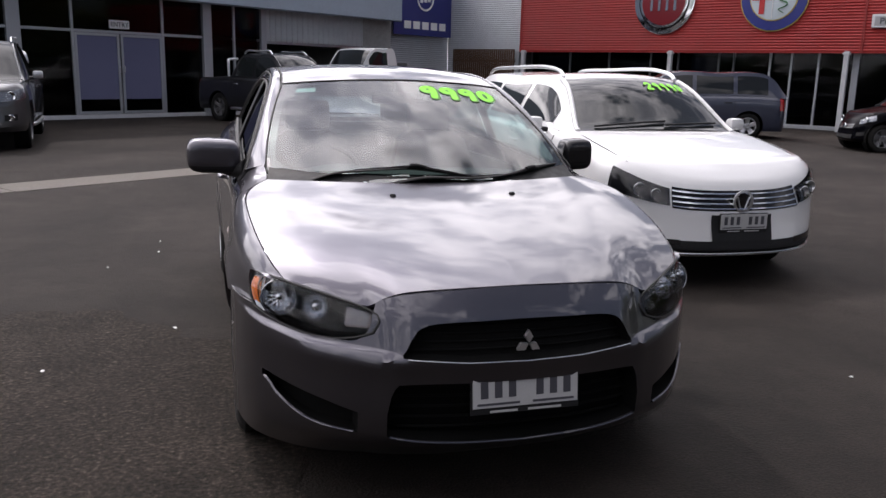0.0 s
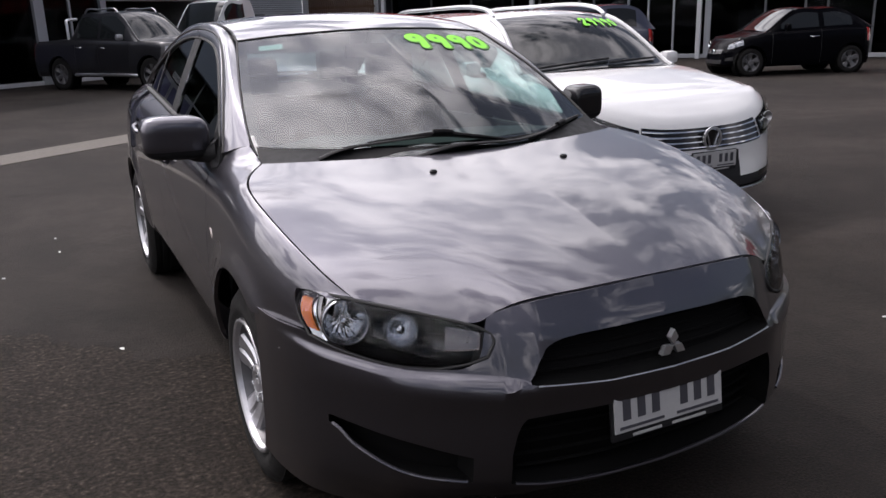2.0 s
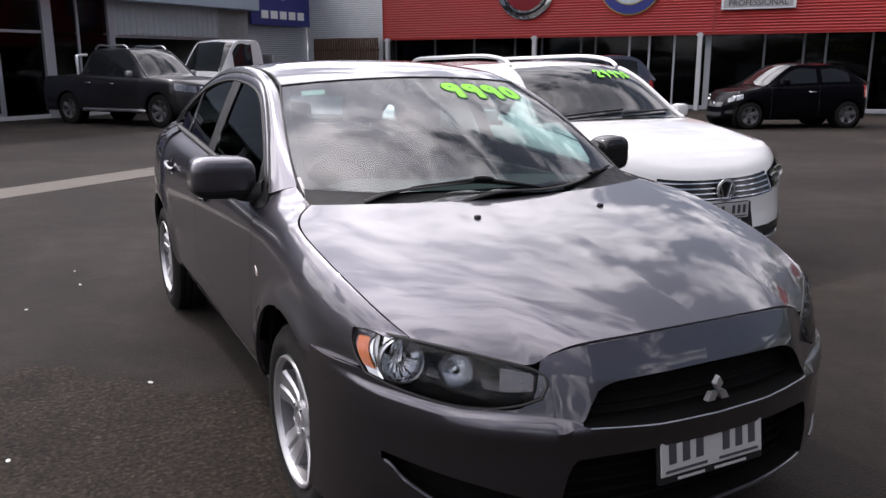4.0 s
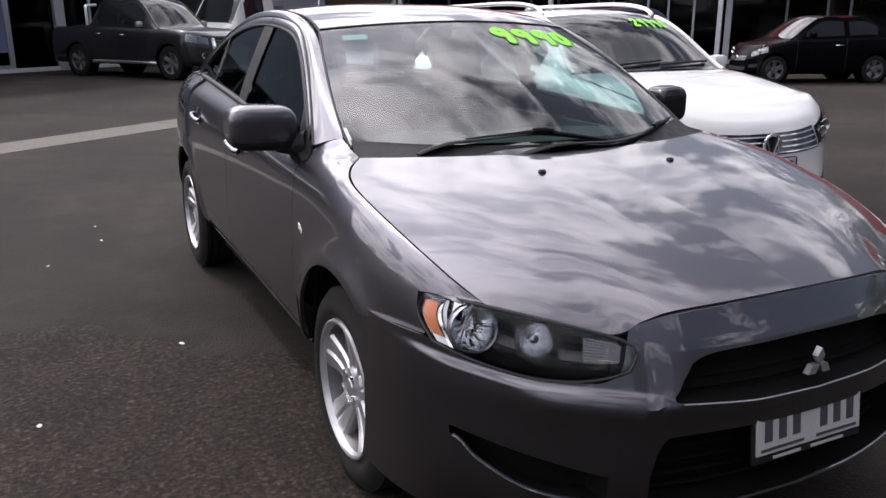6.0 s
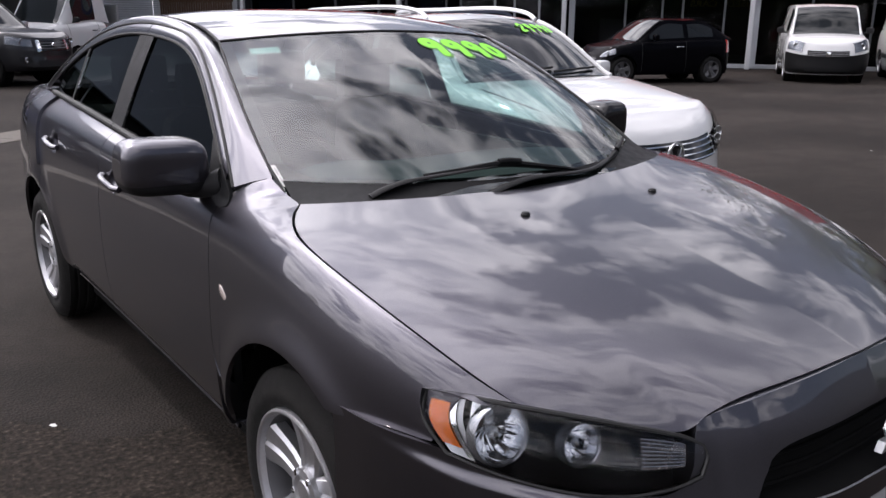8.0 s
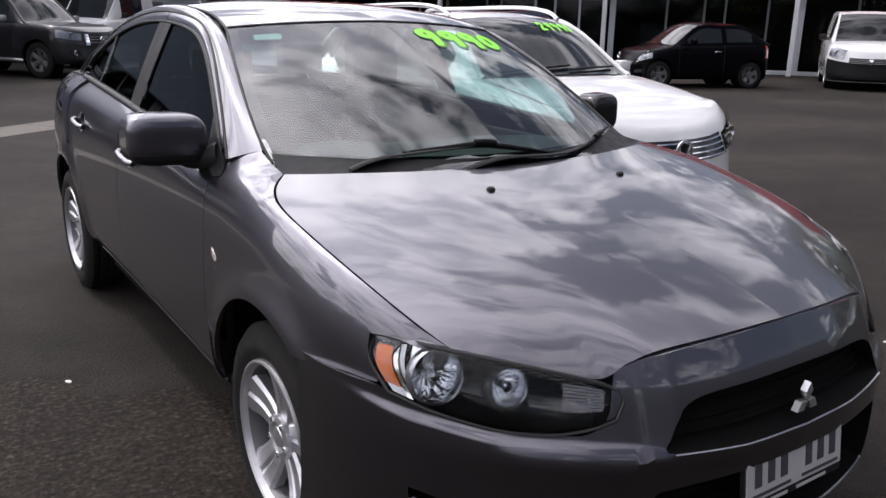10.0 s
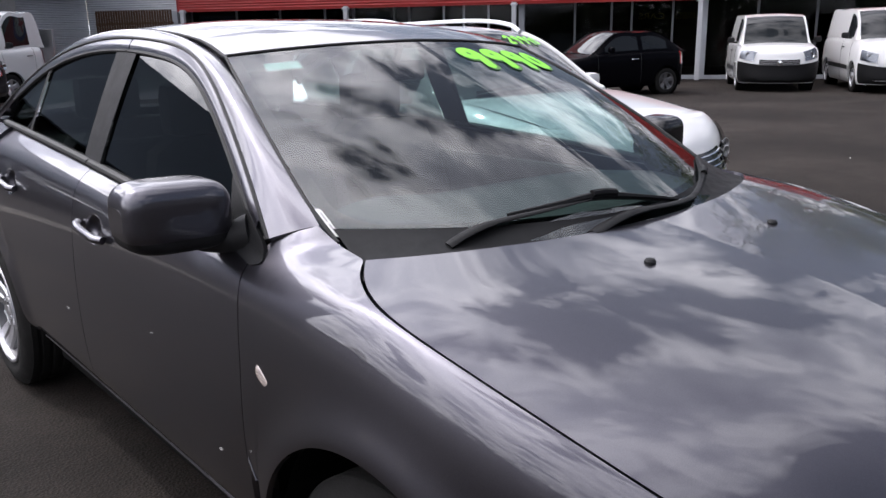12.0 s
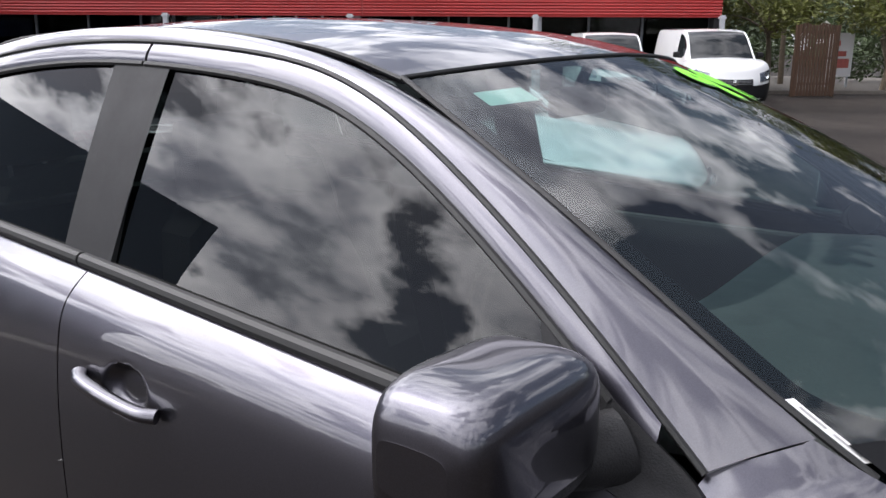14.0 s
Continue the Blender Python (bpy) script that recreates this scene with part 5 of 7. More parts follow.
grid(bm, [[on_screen(-0.86 + 0.16 * a, 0.875 + 0.05 * b, -0.004) for b in (0, 1)] for a in (0, 1)])
part("service_label", bm, material("pale_green_label", (0.45, 0.62, 0.58), 0.6), screen, smooth=False)

# pillars and roof rail, from the screen's foot to the boot
ys = np.concatenate([np.linspace(1.447, 2.05, 26), np.linspace(2.10, 3.98, 40)])
roof_edge_z = fair((2.003, 2.2, 2.6, 3.0, 3.25, 3.6, 3.98), (1.376, 1.424, 1.455, 1.445, 1.415, 1.28, 1.10))
roof_edge_x = fair((2.003, 2.2, 2.6, 3.0, 3.25, 3.6, 3.98), (0.574, 0.556, 0.545, 0.545, 0.552, 0.585, 0.62))
inner = np.vstack([spl(SCREEN_SIDE[1:], 26), [(float(roof_edge_x(y)), y, float(roof_edge_z(y))) for y in np.linspace(2.10, 3.98, 40)]])
outer = np.array(rail_pts(ys))
ease = (0.016 * np.clip((ys - 1.44) / 0.30, 0.15, 1))[:, None]
A = np.stack([inner + (outer - inner) * f + np.array([0.4, 0, 0.92]) * ease * math.sin(math.pi * f) for f in np.linspace(0, 1, 13)], 1)
A = relax(A, 25)
sgA = 1 if normals(A)[30, 4, 2] > 0 else -1
# split at the seam above the fender and keep the rest as one frame
frames = both("roof_rail", A, GREY_PAINT, out=sgA, gap=0.0015)

# roof skin
n = 44
ysr = np.linspace(2.003, 3.25, n)
d1 = np.array([(float(roof_edge_x(y)), y, float(roof_edge_z(y))) for y in ysr])
d0 = spl([(0, 1.900, 1.408), (0, 2.05, 1.440), (0, 2.35, 1.469), (0, 2.65, 1.478), (0, 3.0, 1.466), (0, 3.20, 1.442)], n)
d0 = relax(d0)
c0 = relax(spl([(0, 1.900, 1.408), (0.22, 1.916, 1.403), (0.45, 1.960, 1.389), (0.574, 2.003, 1.376)], n))
c1 = spl([(0, 3.20, 1.442), (0.3, 3.21, 1.436), (0.552, 3.25, 1.415)], n)
R = coons(c0, c1, d0, d1)
u = np.linspace(0, 1, n)[:, None]
v = np.linspace(0, 1, n)[None]
R[..., 2] += 0.009 * (1 - u ** 2) * np.sin(math.pi * v)
R = np.concatenate([(R * np.array([-1, 1, 1]))[::-1], R[1:]])
bm = bmesh.new()
panel(bm, R, 1, 0.004, 0.012)
part("roof", bm, GREY_PAINT, sedan)
for s in (-1, 1):
    bm = bmesh.new()
    tube(bm, [(s * (float(roof_edge_x(y)) + 0.001), y, float(roof_edge_z(y)) - 0.002) for y in np.linspace(2.003, 3.25, 40)], 0.004, 6)
    part("roof_moulding", bm, SEAL, sedan)

# rear window, boot lid
bm = bmesh.new()
G = [[(x * w, y + 0.03 * (1 - x * x) * -1, z + 0.03 * (1 - x * x)) for x in np.linspace(-1, 1, 16)] for y, z, w in ((3.25, 1.412, 0.552), (3.45, 1.345, 0.57), (3.7, 1.23, 0.592), (3.96, 1.108, 0.62))]
grid(bm, G, True)
rw = part("rear_window", bm, REAR_TINT, sedan, "green-tinted rear window")
rw.visible_shadow = False
bm = bmesh.new()
P = [[(x * (float(belt_x(y)) - 0.003), y + k * 0.10 * (1 - x ** 4), float(belt_z(y)) + 0.003 + 0.020 * (1 - x ** 4)) for x in np.linspace(-1, 1, 30)] for y, k in zip(np.linspace(3.80, 4.402, 16), np.linspace(0, 1, 16) ** 2)]
grid(bm, P)
part("boot_lid", bm, GREY_PAINT, sedan)

# side glazing
win_low = lambda y: belt_z(y) + 0.014
win_top = lambda y: rail_z(y) - 0.040


def window(y0, y1, name, mat, lift=-0.006, n=24, m=14, low=win_low, topf=win_top, slant=0.0):
    P = []
    for u in np.linspace(0, 1, n):
        col = []
        for v in np.linspace(0, 1, m):
            y = y0 + (y1 - y0) * u
            a, b = float(low(y)), max(float(topf(y)), float(low(y)) + 0.004)
            z = a + (b - a) * v
            yy = y + slant * (u if y1 < 3 else 0) * v
            col.append((float(house(yy, z)) + lift, yy, z))
        P.append(col)
    P = np.array(P)
    made = []
    for mirror in (True, False):
        bm = bmesh.new()
        # the far panes face into the cabin, from where they are seen
        grid(bm, P, (normals(P)[n // 2, m // 2, 0] < 0) == (mirror or mat is not TINT), mirror)
        use = PALE_GLASS if mat is TINT and y0 < 2.4 and not mirror else mat
        o = part(name, bm, use, (front_doors if y0 < 2.4 else rear_doors)[0 if mirror else 1])
        o.visible_shadow = mat is not TINT
        made.append(o)
    return P


window(1.585, 2.485, "door_window", TINT, slant=0.035)
window(2.635, 3.30, "door_window", TINT)
window(3.325, 3.66, "quarter_window", TINT, n=12)
gus_low = lambda y: float(np.interp(y, (1.432, 1.45, 1.47, 1.59, 1.66), (0.962, 0.956, 0.954, float(belt_z(1.59)) - 0.002, float(rail_z(1.66)) - 0.050)))
gus_top = lambda y: float(rail_z(y)) - 0.040 if y > 1.60 else float(np.interp(y, (1.432, 1.442, 1.46, 1.60), (0.968, 0.984, 1.000, float(rail_z(1.60)) - 0.040)))
G = []
for y in np.linspace(1.432, 1.66, 20):
    zs = np.linspace(gus_low(y), max(gus_top(y), gus_low(y) + 0.004), 8)
    G.append([(max(float(house(y, z)), float(side(y, z)) if z < belt_z(y) else 0) + 0.005, y, z) for z in zs])
G = np.array(G)
for k, mirror in enumerate((True, False)):
    bm = bmesh.new()
    panel(bm, G, 1 if normals(G)[10, 4, 0] > 0 else -1, 0.0, 0.010, mirror)
    part("mirror_gusset", bm, BLACK_PLASTIC, front_doors[k], "black mirror base")
window(2.490, 2.640, "pillar_trim", BLACK_PLASTIC, lift=0.002, n=6, slant=0.02)
window(3.298, 3.327, "window_bar", BLACK_PLASTIC, lift=0.001, n=3)

# door frame band above the glass, black seal and belt moulding
for y0, y1, doors in ((1.50, 2.565, front_doors), (2.572, 3.70, rear_doors)):
    P = []
    for y in np.linspace(y0, y1, 40):
        zb, zt = max(float(win_top(y)), float(belt_z(y))) , float(rail_z(y)) - 0.003
        P.append([(float(house(y, z)) + 0.004 * math.sin(math.pi * f) , y, z) for f, z in zip(np.linspace(0, 1, 5), np.linspace(zb, zt, 5))])
    P = np.array(P)
    for k, mirror in enumerate((True, False)):
        bm = bmesh.new()
        panel(bm, P, 1 if normals(P)[20, 2, 0] > 0 else -1, 0.0005, 0.01, mirror)
        part("window_frame", bm, GREY_PAINT, doors[k])
        s = -1 if mirror else 1
        bm = bmesh.new()
        tube(bm, [(s * (float(house(y, win_top(y))) + 0.001), y, float(win_top(y))) for y in np.linspace(max(y0, 1.56), y1, 40) if win_top(y) > belt_z(y) + 0.01], 0.006, 6)
        tube(bm, [(s * (float(house(y, belt_z(y) + 0.008)) + 0.004), y, float(belt_z(y)) + 0.008) for y in np.linspace(max(y0, 1.585), y1, 40)], 0.0135, 10, 1.0)
        part("window_seal", bm, SEAL, doors[k])
# dark line along the roof rail seam
bm = bmesh.new()
for s in (-1, 1):
    tube(bm, [(s * (x + 0.0005), y, z) for x, y, z in rail_pts(np.linspace(1.447, 3.95, 70))], 0.0045, 6)
part("door_seal", bm, SEAL, sedan)

# door handles with their hollows
for doors, y0, y1, z in ((front_doors, 2.245, 2.455, 0.884), (rear_doors, 3.13, 3.33, 0.918)):
    for k, s in enumerate((-1, 1)):
        bm = bmesh.new()
        p = [(s * (float(side(y, z + dz)) + h), y, z + dz) for y, h, dz in ((y0, 0.010, -0.010), (y0 + 0.03, 0.024, -0.007), ((y0 + y1) / 2, 0.028, 0), (y1 - 0.03, 0.024, 0.007), (y1, 0.010, 0.010))]
        tube(bm, spl(p, 26), 0.0135, 12, 0.85)
        part("door_handle", bm, GREY_PAINT, doors[k], "grey bow-shaped handle")


# ---- door mirrors ----
def door_mirror(s):
    root = new("door_mirror")
    root.parent = sedan
    root["label"] = "grey door mirror with black base"
    # the passenger's mirror is turned in, so that less of it stands out
    half, mid = (0.1185, 0.918) if s < 0 else (0.080, 0.880)
    prof = [(x, max(0.02, 1 - abs((x + 0.006) / half) ** 4.2) ** (1 / 3.6)) for x in -0.006 + half * np.sin(np.linspace(-1.56, 1.50, 56))]
    P = []
    for x, f in prof:
        hz, hy = 0.079 * f, 0.085 * (0.35 + 0.65 * f)
        ring = []
        for w in np.linspace(0, 2 * math.pi, 40, endpoint=False):
            cx, cz = math.cos(w), math.sin(w)
            q = 4.6
            r = (abs(cx) ** q + abs(cz) ** q) ** (-1 / q)
            yy = r * cx * (hy if cx < 0 else hy * 0.62)
            ring.append((s * (mid - x), 1.625 + yy + 0.05 * (-x + 0.1), 1.052 + r * cz * hz + 0.002 - 0.03 * x))
        P.append(ring)
    bm = bmesh.new()
    vs = grid(bm, np.array(P).transpose(1, 0, 2), False, False, True)
    bm.faces.new([r[0] for r in vs])
    bm.faces.new([r[-1] for r in vs][::-1])
    bmesh.ops.recalc_face_normals(bm, faces=bm.faces[:])
    bmesh.ops.bisect_plane(bm, geom=bm.verts[:] + bm.edges[:] + bm.faces[:], plane_co=(0, 1.62, 1.018), plane_no=(0, -0.10, 1))
    for f in bm.faces:
        c = f.calc_center_median()
        f.material_index = 1 if c.z - 1.018 - 0.10 * (c.y - 1.62) < 0 else 0
    # far shell is black instead of grey: a dark reflection put into its colour
    part("mirror_shell", bm, [GREY_PAINT if s < 0 else GLOSS_BLACK, BLACK_PLASTIC], root, "grey painted shell" if s < 0 else "grey shell blackened for its dark reflection", sharp=60)
    bm = bmesh.new()
    box(bm, s * mid - half * 0.65, s * mid + half * 0.65, 1.660, 1.668, 0.995, 1.105, 0.003)
    part("mirror_glass", bm, CHROME, root, smooth=False)
    bm = bmesh.new()
    tube(bm, spl([(s * 0.875, 1.625, 0.992), (s * 0.84, 1.605, 0.988), (s * 0.805, 1.57, 0.992), (s * 0.775, 1.545, 1.0)], 12), (0.024, 0.028, 0.030, 0.031, 0.032, 0.033, 0.034, 0.036, 0.038, 0.041, 0.044, 0.046), 14)
    part("mirror_arm", bm, BLACK_PLASTIC, root)


door_mirror(-1)
door_mirror(1)


# ---- cowl, wipers, washer jets ----
bm = bmesh.new()
P = []
for u in np.linspace(-1, 1, 50):
    a = np.array([np.interp(abs(u) * 0.717, [p[0] for p in HOOD_REAR], [p[k] for p in HOOD_REAR]) for k in range(3)])
    a[0] = 0.717 * u
    b = np.array(on_screen(u * 0.985, 0.068, 0.004))
    P.append([a - np.array([0, 0.03, 0.016]), a * 0.6 + b * 0.4 - np.array([0, 0, 0.016]), b])
grid(bm, P)
part("cowl", bm, WIPER_BLACK, sedan, "black plastic cowl")


def wiper(arm, blade):
    """Arm and blade, each as places (u, v, lift) on the glass."""
    root = new("wiper")
    root.parent = sedan
    root["label"] = "black windscreen wiper at rest"
    pts = spl([tuple(on_screen(*q)) for q in arm], 26)
    bm = bmesh.new()
    tube(bm, pts, np.interp(np.linspace(0, 1, 26), (0, 0.28, 0.30, 1), (0.017, 0.016, 0.013, 0.007)), 8, 0.40)
    part("wiper_arm", bm, WIPER_BLACK, root)
    pts = spl([tuple(on_screen(*q)) for q in blade], 30)
    holder = new("blade")
    holder.parent = root
    bm = bmesh.new()
    tube(bm, pts, np.interp(np.linspace(0, 1, 30), (0, 0.45, 0.55, 1), (0.005, 0.011, 0.011, 0.005)), 6, 0.8)
    part("blade_frame", bm, WIPER_BLACK, holder)
    bm = bmesh.new()
    tube(bm, spl([tuple(on_screen(q[0], q[1], 0.003)) for q in blade], 30), 0.0035, 5)
    part("blade_rubber", bm, SEAL, holder)
    bm = bmesh.new()
    tube(bm, [pts[13] + np.array([0, -0.004, 0.006]), pts[15] + np.array([0, -0.005, 0.008]), pts[17] + np.array([0, -0.004, 0.006])], 0.010, 8)
    part("blade_clip", bm, WIPER_BLACK, holder)


wiper(((-0.72, 0.004, 0.006), (-0.64, 0.038, 0.011), (-0.54, 0.068, 0.013), (-0.36, 0.094, 0.013), (-0.17, 0.112, 0.012)), ((-0.47, 0.098, 0.006), (-0.30, 0.112, 0.010), (-0.13, 0.118, 0.014), (0.04, 0.092, 0.010), (0.20, 0.055, 0.006)))
wiper(((-0.28, 0.012, 0.006), (-0.18, 0.036, 0.010), (-0.06, 0.052, 0.012), (0.25, 0.040, 0.013), (0.58, 0.062, 0.012)), ((0.32, 0.040, 0.006), (0.48, 0.056, 0.010), (0.62, 0.070, 0.014), (0.78, 0.082, 0.010), (0.90, 0.086, 0.006)))
near = HOOD.reshape(-1, 3)
jet_z = float(near[np.argmin(np.hypot(near[:, 0] - 0.252, near[:, 1] - 0.853)), 2]) - 0.003
for s in (-1, 1):
    bm = bmesh.new()
    lathe(bm, [(-0.004, 0.012), (0.006, 0.0125), (0.011, 0.009), (0.012, 0.001)], "z", (s * 0.252, 0.853, jet_z), 18)
    part("washer_jet", bm, BLACK_PLASTIC, sedan)


# ---- wheels ----
def wheel_set(parent, cx, cy, r, width, rim_r, mat=ALLOY, spokes=5, name="wheel", s=-1, split=True):
    """A tyre on a spoked alloy rim; s is the outward side."""
    root = new(name)
    root.parent = parent
    root.matrix_local = Matrix.Translation((cx, cy, r - 0.004))
    bm = bmesh.new()
    h = width / 2
    prof = [(-h * 0.8, rim_r), (-h, rim_r + 0.03), (-h * 1.02, (r + rim_r) / 2), (-h * 0.9, r - 0.02), (-h * 0.72, r - 0.004)]
    for k in range(4):
        a = -h * 0.6 + k * h * 0.4
        prof += [(a - h * 0.12, r), (a + h * 0.10, r), (a + h * 0.13, r - 0.007), (a + h * 0.24, r - 0.007)]
    prof += [(h * 0.72, r - 0.004), (h * 0.9, r - 0.02), (h * 1.02, (r + rim_r) / 2), (h, rim_r + 0.03), (h * 0.8, rim_r)]
    lathe(bm, prof, "x", (0, 0, 0), 64)
    part("tyre", bm, RUBBER, root)
    rim = new("rim")
    rim.parent = root
    bm = bmesh.new()
    lathe(bm, [(s * h * 0.86, rim_r + 0.010), (s * h * 0.98, rim_r + 0.007), (s * h * 1.0, rim_r + 0.001), (s * h * 0.96, rim_r - 0.006), (s * h * 0.80, rim_r - 0.010)], "x", (0, 0, 0), 64)
    part("rim_lip", bm, mat, rim)
    # barrel and disc in darker alloy than the lip: shade behind spokes as colour
    bm = bmesh.new()
    lathe(bm, [(s * h * 0.80, rim_r - 0.010), (s * h * 0.55, rim_r - 0.016), (-s * h * 0.8, rim_r - 0.02)], "x", (0, 0, 0), 64)
    part("rim_barrel", bm, DARK_ALLOY, rim)
    bm = bmesh.new()
    lathe(bm, [(-s * 0.01, rim_r * 0.70), (-s * 0.012, 0.03)], "x", (0, 0, 0), 40)
    part("brake_disc", bm, DARK_ALLOY, rim)
    face = s * h * 0.80
    for k in range(spokes):
        w0 = 2 * math.pi * k / spokes + math.pi / 2
        bm = bmesh.new()
        ring = []
        wv = np.array([0, -math.sin(w0), math.cos(w0)])
        k5 = 5 / spokes
        for f in np.linspace(0, 1, 9):
            rr = 0.030 + (rim_r - 0.036) * f
            c = np.array([face - s * (0.010 * math.sin(math.pi * f) + 0.020 * (1 - f)), rr * math.cos(w0), rr * math.sin(w0)])
            ww = k5 * rim_r * float(np.interp(f, (0, 0.3, 0.7, 1), (0.17, 0.215, 0.27, 0.35)))
            dip = 0.005 * math.sin(math.pi * min(1, f * 1.1)) + 0.001
            ring.append([c + wv * ww * a + np.array([s * h, 0, 0]) for a, h in ((-1, -0.034), (-1, -0.006), (-0.80, 0.002), (-0.18, 0.004), (0, -dip), (0.18, 0.004), (0.80, 0.002), (1, -0.006), (1, -0.034))])
        grid(bm, ring)
        bmesh.ops.recalc_face_normals(bm, faces=bm.faces[:])
        part("spoke", bm, mat, rim, sharp=22)
    bm = bmesh.new()
    lathe(bm, [(face - s * 0.03, 0.066), (face - s * 0.006, 0.062), (face - s * 0.002, 0.045), (face - s * 0.008, 0.032), (face - s * 0.004, 0.028), (face - s * 0.003, 0.001)], "x", (0, 0, 0), 32)
    part("hub", bm, mat, rim)
    for k in range(5):
        w = 2 * math.pi * (k + 0.5) / 5 + math.pi / 2
        bm = bmesh.new()
        lathe(bm, [(face - s * 0.02, 0.010), (face + s * 0.000, 0.009), (face + s * 0.001, 0.001)], "x", (0, 0.052 * math.cos(w), 0.052 * math.sin(w)), 6)
        part("wheel_nut", bm, CHROME, rim, smooth=False)
    return root


for s in (-1, 1):
    for cy in (0.985, 3.62):
        wheel_set(sedan, s * 0.775, cy, 0.320, 0.205, 0.212, s=s)

# floor pan, so that daylight does not come from below
bm = bmesh.new()
box(bm, -0.48, 0.48, 0.35, 4.3, 0.22, 0.30, 0.01)
box(bm, -0.78, 0.78, 1.42, 3.18, 0.222, 0.30, 0.01)
part("floor_pan", bm, DARK_VOID, sedan, smooth=False)
bm = bmesh.new()
box(bm, -0.70, 0.70, 0.95, 1.00, 0.30, 0.93, 0.01)
box(bm, -0.48, 0.48, 0.30, 0.95, 0.30, 0.60, 0.03)
part("engine_bay", bm, DARK_VOID, sedan, smooth=False)

# ---- cabin ----
bm = bmesh.new()
P = [[(x * 0.70, y + 0.10 * abs(x) ** 2.5 * (y < 1.4), z - 0.03 * abs(x) ** 3 + 0.025 * math.exp(-((x + 0.52) / 0.22) ** 2) * (y > 1.4)) for x in np.linspace(-1, 1, 40)] for y, z in ((1.02, 0.955), (1.25, 0.985), (1.50, 1.0), (1.66, 0.985), (1.70, 0.94), (1.66, 0.80), (1.60, 0.60), (1.58, 0.45))]
grid(bm, P)
part("dashboard", bm, CABIN, sedan, "dark moulded dashboard")
bm = bmesh.new()
ring = [(-0.37 + 0.185 * math.cos(w), 1.86 + 0.075 * math.sin(w), 0.905 + 0.165 * math.sin(w)) for w in np.linspace(0, 2 * math.pi, 41)]
tube(bm, ring, 0.014, 8)
tube(bm, [(-0.37 - 0.17, 1.86, 0.905), (-0.37, 1.84, 0.90), (-0.37 + 0.17, 1.86, 0.905)], 0.022, 8)
tube(bm, [(-0.37, 1.84, 0.90), (-0.37, 1.65, 0.84)], 0.03, 8)
part("steering_wheel", bm, BLACK_PLASTIC, sedan)


def seat(x, y, w, z0=0.30, head=True):
    root = new("seat")
    root.parent = sedan
    root["label"] = "dark cloth seat"
    bm = bmesh.new()
    box(bm, x - w / 2, x + w / 2, y, y + 0.52, z0, z0 + 0.22, 0.06)
    part("cushion", bm, CLOTH, root)
    bm = bmesh.new()
    P = [[(x + (w / 2) * cx * k, y + 0.50 + 0.22 * f + dy, z0 + 0.18 + 0.62 * f) for cx, dy in ((-1, 0.02), (-1, -0.07), (-0.7, -0.06), (0, -0.03), (0.7, -0.06), (1, -0.07), (1, 0.02), (0.8, 0.07), (-0.8, 0.07))] for f, k in ((0, 1), (0.3, 1), (0.7, 0.95), (0.93, 0.78), (1.0, 0.5))]
    vs = grid(bm, np.array(P).transpose(1, 0, 2), False, False, True)
    bm.faces.new([r[-1] for r in vs])
    bmesh.ops.recalc_face_normals(bm, faces=bm.faces[:])
    part("backrest", bm, CLOTH, root)
    for hx in ((x,) if w < 0.7 else (x - 0.38, x + 0.38)):
        bm = bmesh.new()
        box(bm, hx - 0.13, hx + 0.13, y + 0.69, y + 0.79, z0 + 0.80, z0 + 0.98, 0.04)
        part("headrest", bm, CLOTH, root)
        bm = bmesh.new()
        for d in (-0.05, 0.05):
            tube(bm, [(hx + d, y + 0.73, z0 + 0.72), (hx + d, y + 0.74, z0 + 0.84)], 0.006, 6)
        part("headrest_post", bm, SATIN, root)


seat(-0.37, 1.90, 0.52)
seat(0.37, 1.90, 0.52)
seat(0.0, 2.75, 1.24, 0.30)
bm = bmesh.new()
box(bm, -0.11, 0.11, 1.98, 2.01, 1.285, 1.345, 0.012)
tube(bm, [(0, 2.0, 1.33), (0, 1.97, 1.40)], 0.012, 8)
part("rear_view_mirror", bm, BLACK_PLASTIC, sedan)
bm = bmesh.new()
P = [[(x * 0.56, y, z - 0.02 * x * x) for x in np.linspace(-1, 1, 12)] for y, z in ((2.0, 1.385), (2.4, 1.44), (2.8, 1.45), (3.2, 1.41))]
grid(bm, P, True)
part("headliner", bm, material("grey_headliner", (0.20, 0.20, 0.19), 0.9), sedan)
bm = bmesh.new()
box(bm, -0.62, 0.62, 3.35, 4.0, 1.00, 1.02, 0.005)
part("parcel_shelf", bm, CABIN, sedan, smooth=False)
for s in (-1, 1):
    bm = bmesh.new()
    box(bm, s * 0.79 - 0.015, s * 0.79 + 0.015, 1.5, 3.4, 0.3, 0.93, 0.01)
    part("door_card", bm, CABIN, sedan, smooth=False)


# ---- other vehicles ----
FLANK = curve((0, 0.10, 0.30, 0.60, 0.80, 0.93, 1.0), (0.93, 0.975, 1.0, 1.0, 0.985, 0.95, 0.88))


